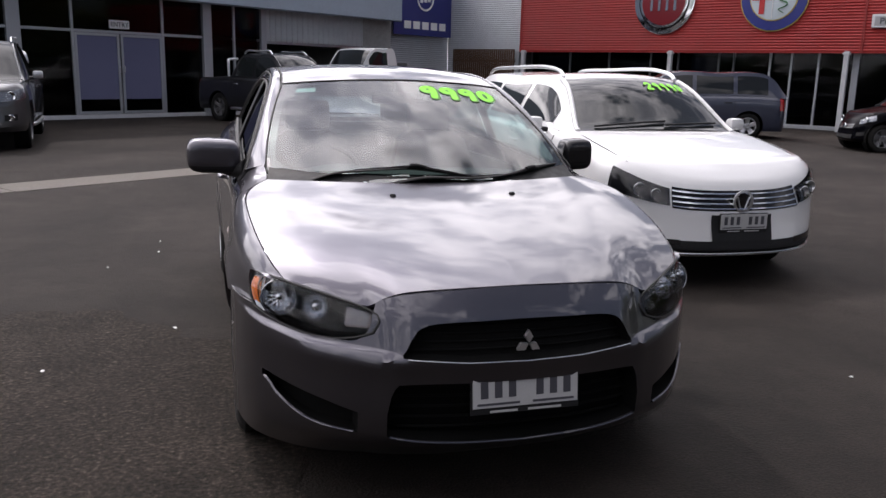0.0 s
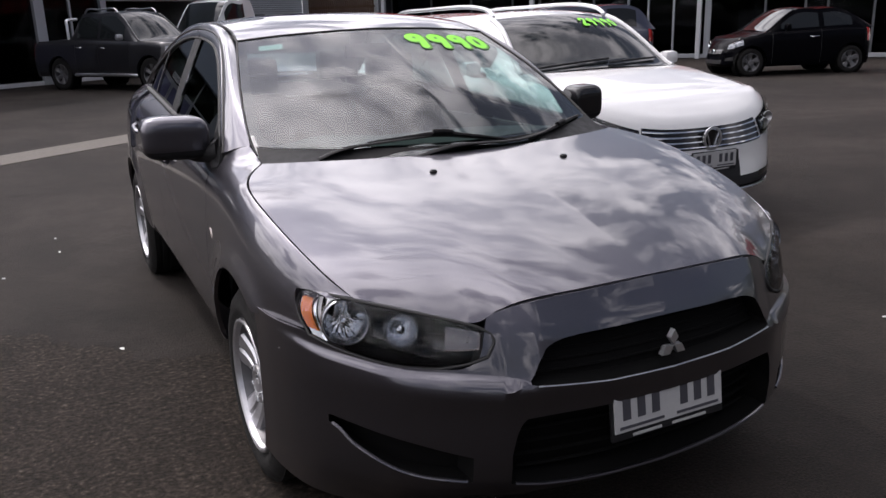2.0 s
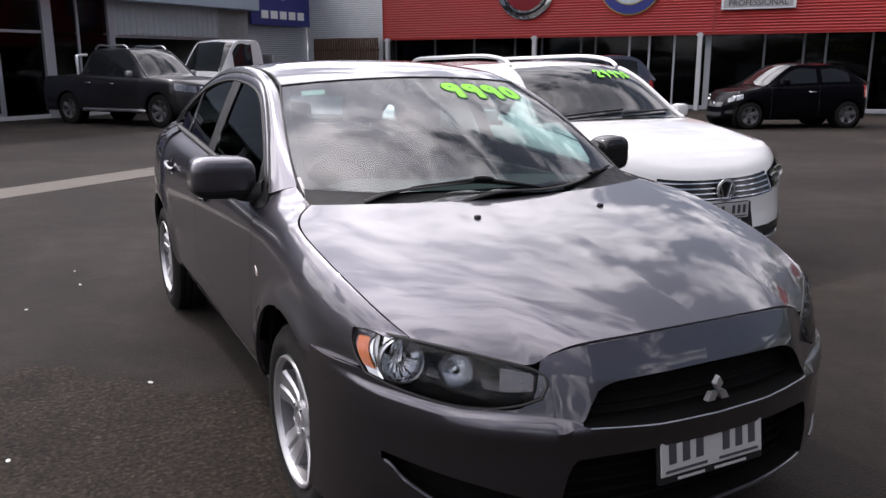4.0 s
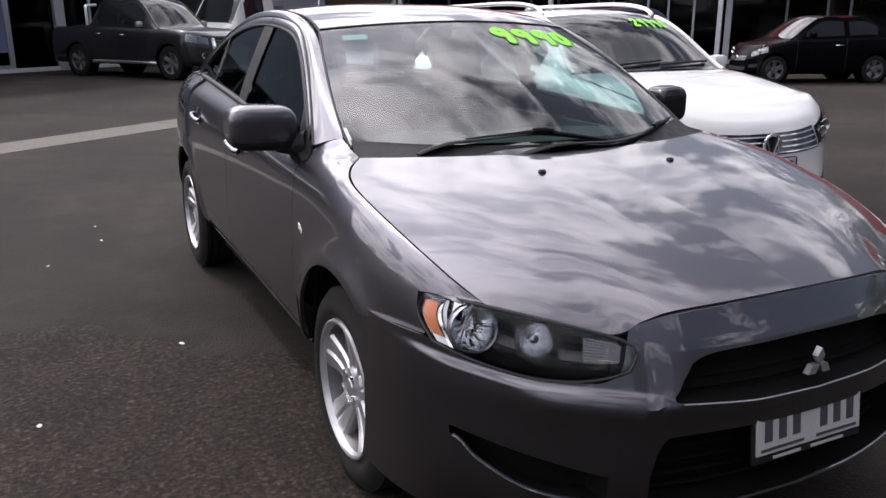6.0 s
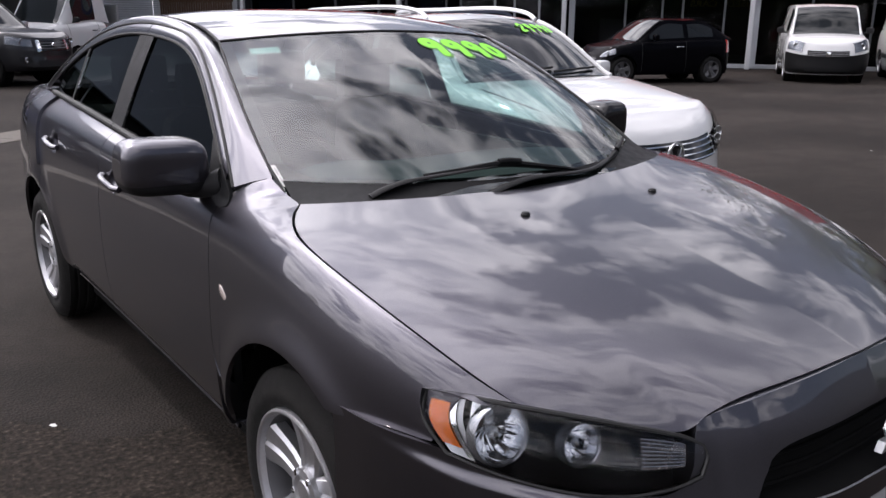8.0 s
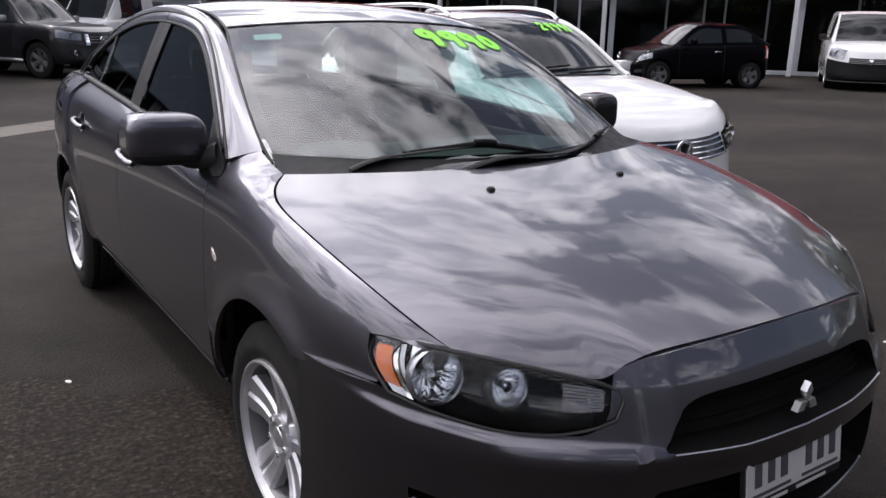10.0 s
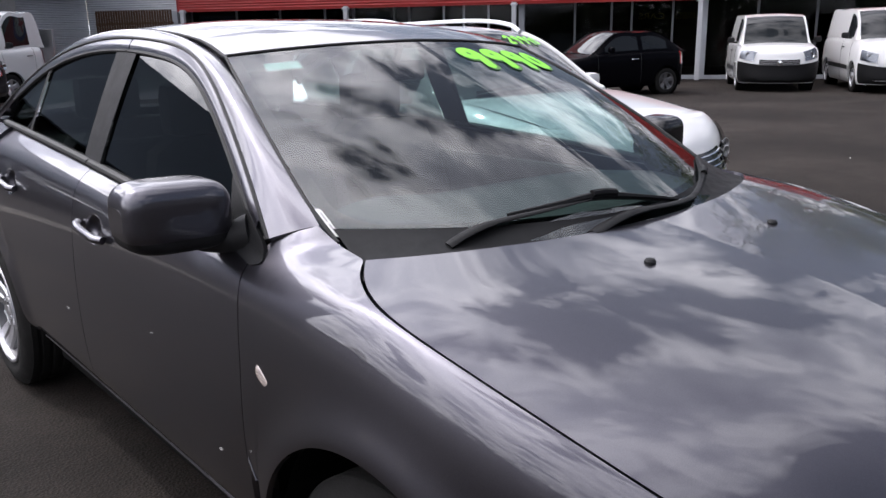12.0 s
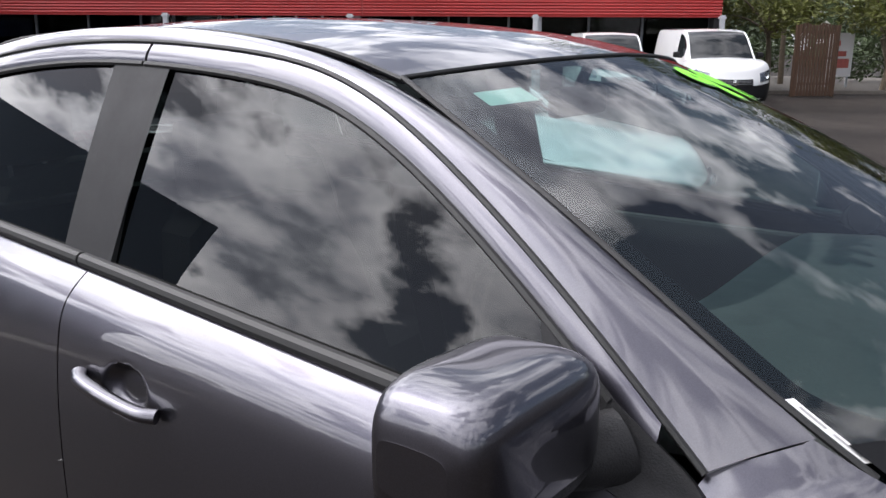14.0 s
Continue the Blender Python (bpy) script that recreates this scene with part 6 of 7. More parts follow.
class Shell:
    """A vehicle's hull: nose at y = 0, wheels on z = 0. deck(y) is the height of bonnet, belt and tail."""

    def __init__(self, length, half, floor, deck, nose, tail, wheel_y, wheel_r, bow=0.16, lean=0.06, tail_bow=0.10, crown=0.035):
        self.L, self.hw, self.zb, self.deck = length, half, floor, deck
        self.yn, self.yt, self.wy, self.wr = nose, length - tail, wheel_y, wheel_r
        self.bow, self.lean, self.tail_bow, self.crown = bow, lean, tail_bow, crown

    def width(self, y):
        return self.hw * (1 - 0.035 * np.clip((y - self.L * 0.62) / (self.L * 0.38), 0, 1) ** 2 - 0.025 * np.clip(1 - y / (self.L * 0.3), 0, 1) ** 2)

    def side(self, y, w, s=1):
        zt = float(self.deck(y))
        z = self.zb + (zt - self.zb) * w
        return np.array([s * float(self.width(y)) * float(FLANK(w)), y, z])

    def front(self, a, w, lift=0.0):
        """A place on the nose: a across from -1 to 1, w up from 0 to 1."""
        top = float(self.deck(0.0)) + (float(self.deck(self.yn)) - float(self.deck(0.0))) * abs(a) ** 3
        z = self.zb + (top - self.zb) * w
        q = self.yn * (1 - (1 - abs(a) ** 2.6) ** 0.62) if abs(a) < 1 else self.yn
        slope = self.lean * (0.5 + 0.5 * math.cos(math.pi * min(1, max(0, (0.62 - w) / 0.62)))) if w < 0.62 else self.lean * 2.0 * (w - 0.62) / 0.38 + self.lean
        back = (slope - self.lean) * (1 - abs(a) ** 4) + (0.08 * (1 - w / 0.12) if w < 0.12 else 0) * (1 - abs(a) ** 4)
        return np.array([a * float(self.width(self.yn)) * float(FLANK(w)), q + back - lift, z])

    def rear(self, a, w, lift=0.0):
        zt = float(self.deck(self.L))
        top = zt + (float(self.deck(self.yt)) - zt) * abs(a) ** 3
        z = self.zb + (top - self.zb) * w
        d = self.L - self.yt
        q = d * (1 - (1 - abs(a) ** 3) ** 0.5) if abs(a) < 1 else d
        return np.array([a * float(self.width(self.yt)) * float(FLANK(w)), self.L - q + lift - 0.05 * max(0, w - 0.5) * (1 - abs(a) ** 4), z])

    def body(self, name, mat, parent):
        bm = bmesh.new()
        ws = np.linspace(0, 1, 18)
        aa = np.linspace(-1, 1, 41)
        grid(bm, [[self.front(a, w) for w in ws] for a in aa])
        grid(bm, [[self.rear(a, w) for w in ws] for a in aa], True)
        ys = np.linspace(self.yn, self.yt, 56)
        for s in (-1, 1):
            grid(bm, [[self.side(y, w, s) for w in ws] for y in ys], s < 0)
        rows = []
        for f in np.linspace(0, 1, 10):
            row = []
            for a in aa:
                p, q = self.front(a, 1.0), np.array([a * float(self.width(self.yn)) * 0.88, self.yn, float(self.deck(self.yn)) + self.crown * (1 - a * a)])
                r = p + (q - p) * f
                y = r[1]
                r[2] += (float(self.deck(min(max(y, 0), self.yn))) - (float(self.deck(0)) + (float(self.deck(self.yn)) - float(self.deck(0))) * f)) * (1 - abs(a) ** 3) * math.sin(math.pi * f)
                row.append(r)
            rows.append(row)
        grid(bm, rows, True)
        rows = [[np.array([a * float(self.width(y)) * 0.88, y, float(self.deck(y)) + self.crown * (1 - a * a)]) for a in aa] for y in ys]
        grid(bm, rows, True)
        rows = []
        for f in np.linspace(0, 1, 5):
            rows.append([np.array([a * float(self.width(self.yt)) * 0.88, self.yt, float(self.deck(self.yt)) + self.crown * (1 - a * a)]) * (1 - f) + self.rear(a, 1.0) * f for a in aa])
        grid(bm, rows, True)
        bmesh.ops.remove_doubles(bm, verts=bm.verts, dist=0.002)
        edges = [e for e in bm.edges if e.is_boundary]
        bmesh.ops.holes_fill(bm, edges=edges, sides=0)
        bmesh.ops.recalc_face_normals(bm, faces=bm.faces[:])
        cut = bmesh.new()
        for y in self.wy:
            for s in (-1, 1):
                lathe(cut, [(s * (self.hw - 0.30), self.wr + 0.055), (s * (self.hw + 0.2), self.wr + 0.055)], "x", (0, y, self.wr), 40, True)
        bm = carve(bm, cut)
        ob = part(name, bm, mat, parent, sharp=30)
        for y in self.wy:
            for s in (-1, 1):
                bm = bmesh.new()
                lathe(bm, [(s * (self.hw - 0.06), self.wr + 0.052), (s * (self.hw - 0.29), self.wr + 0.05), (s * (self.hw - 0.292), 0.05)], "x", (0, y, self.wr), 36)
                part("arch_liner", bm, DARK_VOID, parent)
        return ob


def cabin(root, sh, cowl, roof_f, roof_r, base_r, belt, mat, windows, bow=0.10, top_in=0.16, crown=0.03, pillar=0.05, glass_mat=None, rear_glass=True):
    """Glasshouse: cowl, roof front, roof rear and rear foot as (y, z, half-width)."""
    gm = glass_mat or FAR_GLASS
    A = [np.array(p, float) for p in (cowl, roof_f, roof_r, base_r)]
    path = spl([(p[0], p[1]) for p in A], 60) if len(A) > 2 else None
    kn_y = [A[0][0], A[1][0], (A[1][0] + A[2][0]) / 2, A[2][0], A[3][0]]
    kn_z = [A[0][1], A[1][1], max(A[1][1], A[2][1]) + crown * 0.6, A[2][1], A[3][1]]
    kn_w = [A[0][2], A[1][2], (A[1][2] + A[2][2]) / 2 + 0.01, A[2][2], A[3][2]]
    tz, tw = curve(kn_y, kn_z), curve(kn_y, kn_w)

    def flank(y, f):
        zb, zt = float(belt(y)), max(float(tz(y)), float(belt(y)) + 0.002)
        wb = float(sh.width(y)) * 0.90
        z = zb + (zt - zb) * f
        g = 0 if zt - zb < 0.01 else f
        wt = float(tw(y))
        return np.array([wb + (wt - wb) * (0.75 * g + 0.25 * g * g), y, z])

    yA = np.linspace(A[0][0], A[3][0], 44)
    for s in (-1, 1):
        bm = bmesh.new()
        grid(bm, [[flank(y, f) * np.array([s, 1, 1]) for f in np.linspace(0, 1, 9)] for y in yA], s < 0)
        part("cabin_side", bm, mat, root)

    def top(y, a):
        w = float(tw(y))
        mid = np.clip((y - A[1][0]) / max(0.01, A[2][0] - A[1][0]), 0, 1)
        return np.array([a * w, y - (bow * (1 - a * a) * (1 if y < A[1][0] + 0.01 else max(0, 1 - 3 * mid))), float(tz(y)) + crown * (1 - a * a)])

    aa = np.linspace(-1, 1, 21)
    bm = bmesh.new()
    grid(bm, [[top(y, a) for a in aa] for y in np.linspace(A[1][0], A[2][0], 20)])
    part("roof", bm, mat, root)
    bm = bmesh.new()
    grid(bm, [[top(y, a) for a in np.linspace(-0.96, 0.96, 21)] for y in np.linspace(A[0][0] - 0.02, A[1][0], 14)])
    ws = part("windscreen", bm, gm, root, "dark reflective windscreen")
    for s in (-1, 1):
        bm = bmesh.new()
        tube(bm, [top(y, s * 0.985) for y in np.linspace(A[0][0] - 0.02, A[1][0], 14)], pillar * 0.45, 8)
        part("screen_pillar", bm, mat, root)
    if rear_glass:
        bm = bmesh.new()
        grid(bm, [[top(y, a) for a in aa] for y in np.linspace(A[2][0], A[3][0], 10)])
        part("rear_window", bm, gm, root)
    for y0, y1 in windows:
        for s in (-1, 1):
            P = []
            for y in np.linspace(y0, y1, 18):
                zb, zt = float(belt(y)), float(tz(y))
                h = max(zt - zb, 0.02)
                f0, f1 = min(0.05 / h, 0.45), max(1 - 0.085 / h, 0.5)
                P.append([(flank(y, f) + np.array([0.006, 0, 0])) * np.array([s, 1, 1]) for f in np.linspace(f0, f1, 7)])
            bm = bmesh.new()
            grid(bm, P, s < 0)
            part("side_window", bm, gm, root)
    return top, flank, ws


def patch(name, f, a0, a1, b0, b1, mat, parent, n=14, m=8, flip=False, label=""):
    """A proud patch of a surface f(a, b)."""
    bm = bmesh.new()
    grid(bm, [[f(a, b) for b in np.linspace(b0, b1, m)] for a in np.linspace(a0, a1, n)], flip)
    return part(name, bm, mat, parent, label)


def four_wheels(root, sh, r, w, rim, mat=ALLOY, spokes=5, split=False):
    for s in (-1, 1):
        for y in sh.wy:
            wheel_set(root, s * (sh.hw - w / 2 - 0.03), y, r, w, rim, mat, spokes, s=s, split=split)


def wing_mirrors(root, sh, y, z, mat, size=1.0):
    for s in (-1, 1):
        mr = new("door_mirror")
        mr.parent = root
        bm = bmesh.new()
        x = s * (sh.hw + 0.085 * size)
        box(bm, x - 0.085 * size, x + 0.085 * size, y - 0.06, y + 0.05, z - 0.06 * size, z + 0.075 * size, 0.045 * size)
        part("mirror_shell", bm, mat, mr)
        bm = bmesh.new()
        tube(bm, [(s * sh.hw * 0.93, y + 0.02, z - 0.05), (x, y, z - 0.04)], 0.022, 8)
        part("mirror_arm", bm, BLACK_PLASTIC, mr)


def handles(root, sh, ys, mat, w=0.80):
    for y in ys:
        for s in (-1, 1):
            bm = bmesh.new()
            p = [sh.side(y + d, w, s) + np.array([s * h, 0, 0]) for d, h in ((-0.09, 0.0), (-0.05, 0.03), (0.05, 0.03), (0.09, 0.0))]
            tube(bm, spl(p, 12), 0.012, 8)
            part("door_handle", bm, mat, root)


def door_lines(root, sh, ys, z0=0.06):
    """Dark shut lines down the flank."""
    for y in ys:
        for s in (-1, 1):
            bm = bmesh.new()
            tube(bm, [sh.side(y, w, s) + np.array([s * 0.0005, 0, 0]) for w in np.linspace(z0, 1.0, 14)], 0.004, 5)
            part("shut_line", bm, SEAL, root)


def white_wagon():
    root = thing("white_wagon", "white estate car with roof rails and green price on windscreen", "car", pose(2.66, 2.575, 0, 0, 0, -1.0))
    deck = curve((0, 0.3, 0.8, 1.25, 1.7, 2.6, 3.6, 4.4, 4.77), (0.735, 0.845, 0.945, 1.005, 1.02, 1.03, 1.05, 1.06, 1.04))
    sh = Shell(4.77, 0.905, 0.22, deck, 0.50, 0.35, (0.93, 3.64), 0.335, lean=0.05)
    sh.body("body", WHITE_PAINT, root)
    top, flank, ws = cabin(root, sh, (1.28, 1.01, 0.73), (1.97, 1.415, 0.585), (4.10, 1.42, 0.56), (4.66, 1.06, 0.68), lambda y: deck(y) - 0.01, WHITE_PAINT, ((1.62, 2.42), (2.52, 3.28), (3.36, 4.22)), bow=0.14, glass_mat=FAR_GLASS)
    # grille with four bright bars
    patch("grille", lambda a, w: sh.front(a, w, 0.004), -0.57, 0.57, 0.64, 0.90, GLOSS_BLACK, root)
    for k in range(4):
        w0 = 0.665 + 0.065 * k
        bm = bmesh.new()
        tube(bm, [sh.front(a, w0, 0.012) for a in np.linspace(-0.57, 0.57, 30)], 0.0065, 6)
        part("grille_bar", bm, CHROME, root, "chrome grille bar")
    e = new("emblem")
    e.parent = root
    c = sh.front(0, 0.77, 0.03)
    bm = bmesh.new()
    lathe(bm, [(0, 0.076), (-0.014, 0.078), (-0.016, 0.064), (-0.004, 0.062)], "y", tuple(c), 32)
    part("emblem_ring", bm, SATIN, e)
    bm = bmesh.new()
    lathe(bm, [(-0.002, 0.058), (-0.003, 0.001)], "y", tuple(c), 24)
    part("emblem_face", bm, GLOSS_BLACK, e)
    bm = bmesh.new()
    tube(bm, [(c[0] + x, c[1] - 0.008, c[2] + z) for x, z in ((-0.048, 0.03), (-0.02, -0.045), (0, 0.0), (0.02, -0.045), (0.048, 0.03))], 0.006, 6)
    part("emblem_bars", bm, SATIN, e)
    for s in (-1, 1):
        hl = new("headlamp")
        hl.parent = root
        hl["label"] = "clear headlamp with black surround"
        f = lambda a, w: sh.front(s * a, w, 0.004)

        def lampf(a, t):
            lo, hi = 0.665 + 0.03 * (a - 0.60), 0.875 + 0.16 * (a - 0.60)
            return sh.front(s * a, lo + (hi - lo) * t, 0.006)
        patch("lamp_housing", lampf, 0.585, 0.965, 0, 1, GLOSS_BLACK, hl, 20, 8, s < 0)
        for a, r in ((0.69, 0.038), (0.80, 0.044)):
            p = lampf(a, 0.48)
            bm = bmesh.new()
            lathe(bm, [(-0.012, r), (-0.016, r * 0.94), (0.0, r * 0.7), (0.012, r * 0.3), (0.013, 0.002)], "y", tuple(p), 28)
            part("reflector", bm, SATIN, hl)
        patch("lens", lambda a, t: lampf(a, t) - np.array([-s * 0.006, 0.020, 0]), 0.585, 0.965, 0.02, 0.98, CLEAR_LENS, hl, 20, 8, s < 0)
        patch("lower_intake", lambda a, w: sh.front(s * a, w, 0.007), 0.52, 0.90, 0.17, 0.245, GLOSS_BLACK, root, 10, 5, s < 0)
    patch("bumper_cladding", lambda a, w: sh.front(a, w, 0.006), -0.985, 0.985, 0.03, 0.235, BLACK_PLASTIC, root, 40, 8)
    patch("centre_intake", lambda a, w: sh.front(a, w, 0.010), -0.27, 0.27, 0.23, 0.44, BLACK_PLASTIC, root, 24, 5)
    bm = bmesh.new()
    tube(bm, [sh.front(a, 0.06, 0.022) for a in np.linspace(-0.90, 0.90, 40)], 0.011, 8, 0.6)
    part("skid_lip", bm, SATIN, root, "silver lower bumper lip")
    c = sh.front(0, 0.50, 0.016)
    patch("plate_panel", lambda a, w: sh.front(a, w, 0.007), -0.27, 0.27, 0.38, 0.585, BLACK_PLASTIC, root)
    number_plate(root, Matrix.Translation(Vector(c) + Vector((0, -0.012, 0))))
    # hood shut lines and creases
    for s in (-1, 1):
        bm = bmesh.new()
        tube(bm, spl([tuple(sh.front(s * 0.93, 1.0) + np.array([0, 0, 0.002])), (s * 0.755, 0.62, float(deck(0.62)) + 0.006), (s * 0.765, 0.95, float(deck(0.95)) + 0.004), (s * 0.74, 1.25, float(deck(1.25)) + 0.002)], 24), 0.003, 5)
        part("bonnet_line", bm, SEAL, root)
        bm = bmesh.new()
        rail = [flank(y, 1.0) * np.array([s, 1, 1]) + np.array([-s * 0.03, 0, h]) for y, h in ((1.98, 0.02), (2.10, 0.055), (2.5, 0.075), (3.3, 0.075), (3.95, 0.06), (4.12, 0.02))]
        tube(bm, spl(rail, 40), 0.017, 8)
        part("roof_rail", bm, SATIN, root, "silver roof rail")
    wing_mirrors(root, sh, 1.60, 1.05, WHITE_PAINT, 0.8)
    door_lines(root, sh, (1.42, 2.46, 3.36))
    handles(root, sh, (2.28, 3.16), WHITE_PAINT)
    four_wheels(root, sh, 0.335, 0.225, 0.225)
    for a0, a1 in ((-0.80, 0.05), (0.02, 0.80)):
        bm = bmesh.new()
        tube(bm, [top(1.31 + 0.004 * k, a0 + (a1 - a0) * k / 11) + np.array([0, -0.01, 0.014]) for k in range(12)], 0.009, 6)
        part("wiper", bm, BLACK_PLASTIC, root)
    for k, digit in enumerate("29990"):
        bm = bmesh.new()
        brush_figure(bm, digit, lambda x, z, lift: top(1.775 + 0.13 * z, 0.16 + 0.135 * k + 0.125 * x / 0.62) + np.array([0, -0.005, 0.009 + lift]))
        part("price_figure", bm, GREEN, root, "fluorescent green price figure", smooth=False)


def hatch(name, label, m, paint_mat, L, hw, H, hood, wheel_y, r, cowl_y, roof_f, roof_r, windows, rim, rails=False, tail_h=1.0, lamp=(0.62, 0.95), belt=0.98, spokes=5, nose=0.45, category="car", lights=True, dark_low=0.0, rear_glass=True, mirror=None, grille=None, lamp_h=0.20, floor=0.2, side_mould=False, roof_w=0.60, tail_top=None, bow=0.08, lean=0.05):
    """A parked vehicle with its lamps, grille, mirrors, handles and wheels."""
    root = thing(name, label, category, m)
    deck = curve((0, nose * 0.6, cowl_y * 0.75, cowl_y, cowl_y + 0.6, L * 0.75, L), (hood[0], hood[1], hood[2], belt - 0.02, belt, belt + 0.04, tail_h))
    sh = Shell(L, hw, floor, deck, nose, 0.30, wheel_y, r, lean=lean)
    sh.body("body", paint_mat, root)
    top, flank, ws = cabin(root, sh, (cowl_y, belt - 0.015, hw * 0.84), roof_f, roof_r, (L - 0.06, tail_h + 0.01, hw * 0.78) if tail_top is None else tail_top, lambda y: deck(y) - 0.01, paint_mat, windows, bow=bow, rear_glass=rear_glass)
    for s in (-1, 1):
        if lights:
            hl = new("headlamp")
            hl.parent = root
            patch("lamp_housing", lambda a, w: sh.front(s * a, w, 0.006), lamp[0], 0.97, lamp[1] - lamp_h, lamp[1] - 0.01, RING_ALLOY, hl, 12, 8, s < 0)
            patch("lens", lambda a, w: sh.front(s * a, w, 0.03), lamp[0], 0.97, lamp[1] - lamp_h, lamp[1] - 0.01, CLEAR_LENS, hl, 12, 8, s < 0)
            p = sh.front(s * (lamp[0] + 0.97) / 2, lamp[1] - lamp_h / 2, 0.012)
            bm = bmesh.new()
            lathe(bm, [(-0.01, 0.07), (-0.014, 0.064), (0.0, 0.05), (0.012, 0.002)], "y", tuple(p), 24)
            part("reflector", bm, CHROME, hl)
            patch("fog_recess", lambda a, w: sh.front(s * a, w, 0.005), 0.62, 0.82, 0.26, 0.40, BLACK_PLASTIC, root, 6, 5, s < 0)
        patch("tail_lamp", lambda a, w: sh.rear(s * a, w, 0.006), 0.80, 0.995, 0.62, 0.98, RED_LENS, root, 8, 8, s > 0, "red tail lamp")
    g = grille or (0.45, 0.55, 0.82)
    patch("grille", lambda a, w: sh.front(a, w, 0.006), -g[0], g[0], g[1], g[2], GLOSS_BLACK, root)
    for k in range(3):
        bm = bmesh.new()
        tube(bm, [sh.front(a, g[1] + (g[2] - g[1]) * (k + 1) / 4, 0.010) for a in np.linspace(-g[0], g[0], 20)], 0.007, 5)
        part("grille_bar", bm, DARK_ALLOY, root)
    bm = bmesh.new()
    lathe(bm, [(0, 0.065), (-0.016, 0.060), (-0.02, 0.001)], "y", tuple(sh.front(0, (g[1] + g[2]) / 2, 0.015)), 24)
    part("emblem", bm, CHROME, root)
    if dark_low:
        patch("lower_bumper", lambda a, w: sh.front(a, w, 0.008), -0.995, 0.995, 0.02, dark_low, WIPER_BLACK, root, 40, 8)
    else:
        patch("lower_intake", lambda a, w: sh.front(a, w, 0.006), -0.5, 0.5, 0.14, 0.32, BLACK_PLASTIC, root, 20, 5)
    wing_mirrors(root, sh, cowl_y + 0.35, belt + 0.07, mirror or paint_mat)
    doors = windows[:1] if L < 3.5 else windows[:2]
    door_lines(root, sh, [windows[0][0] - 0.22] + [w[1] + 0.04 for w in doors])
    handles(root, sh, [w[1] - 0.12 for w in doors], CHROME if paint_mat in (CHARCOAL_PAINT, BLACK_PAINT) else BLACK_PLASTIC)
    four_wheels(root, sh, r, 0.20, rim, ALLOY if paint_mat not in (BLACK_PAINT, SILVER_PAINT, CHARCOAL_PAINT) else DARK_ALLOY, spokes)
    if side_mould:
        for s in (-1, 1):
            patch("side_moulding", lambda y, w: sh.side(y, w, s) + np.array([s * 0.010, 0, 0]), wheel_y[0] + r + 0.08, wheel_y[1] - r - 0.08, 0.30, 0.40, BLACK_PLASTIC, root, 16, 4, s < 0)
    if rails:
        for s in (-1, 1):
            bm = bmesh.new()
            ya, yb = roof_f[0] + 0.05, roof_r[0] - 0.05
            tube(bm, spl([flank(y, 1.0) * np.array([s, 1, 1]) + np.array([-s * 0.03, 0, h]) for y, h in ((ya, 0.02), (ya + 0.15, 0.08), ((ya + yb) / 2, 0.10), (yb - 0.15, 0.09), (yb, 0.02))], 30), 0.02, 8)
            part("roof_rail", bm, SATIN, root, "silver roof rail")
    return root, sh, top, flank


def placed(theta, world, local):
    """The pose that turns by theta degrees and brings the local ground place to the world one."""
    R = Matrix.Rotation(radians(theta), 3, "Z")
    d = Vector((*world, 0)) - R @ Vector((*local, 0))
    return Matrix.Translation(d) @ R.to_4x4()


def pickup(label, m, mat):
    root, sh, top, flank = hatch("pickup", label, m, mat, 5.25, 0.925, 1.84, (0.98, 1.08, 1.14), (0.95, 4.10), 0.385, 1.38, (2.10, 1.76, 0.62), (3.35, 1.76, 0.62), ((1.80, 2.60), (2.70, 3.40)), 0.235, rails=True, tail_h=1.12, belt=1.16, lamp=(0.56, 0.93), lamp_h=0.22, mirror=SATIN, nose=0.55, spokes=6, grille=(0.42, 0.60, 0.93), floor=0.32, tail_top=(3.72, 1.16, 0.76), lean=0.04)
    # chrome sides of the grille, sports bar over the tray, side steps
    for s in (-1, 1):
        patch("grille_chrome", lambda a, w: sh.front(s * a, w, 0.012), 0.38, 0.48, 0.58, 0.93, CHROME, root, 4, 8, s < 0)
        bm = bmesh.new()
        tube(bm, spl([(s * 0.70, 3.86, 1.16), (s * 0.68, 3.90, 1.55), (s * 0.60, 3.98, 1.66), (s * 0.30, 4.0, 1.68)], 20), 0.035, 8)
        part("sports_bar", bm, SATIN, root, "bright tubular sports bar")
        bm = bmesh.new()
        tube(bm, spl([(s * 0.86, 1.50, 0.36), (s * 0.94, 1.56, 0.38), (s * 0.94, 3.40, 0.38), (s * 0.86, 3.46, 0.36)], 24), 0.035, 8)
        part("side_step", bm, SATIN, root, "bright side step")
        bm = bmesh.new()
        lathe(bm, [(-0.012, 0.055), (-0.016, 0.045), (0.0, 0.03), (0.002, 0.001)], "y", tuple(sh.front(s * 0.72, 0.33, 0.01)), 20)
        part("fog_lamp", bm, CHROME, root)
    bm = bmesh.new()
    box(bm, -0.74, 0.74, 3.80, 5.0, 1.13, 1.17, 0.01)
    part("tray_cover", bm, BLACK_PLASTIC, root, smooth=False)
    return root


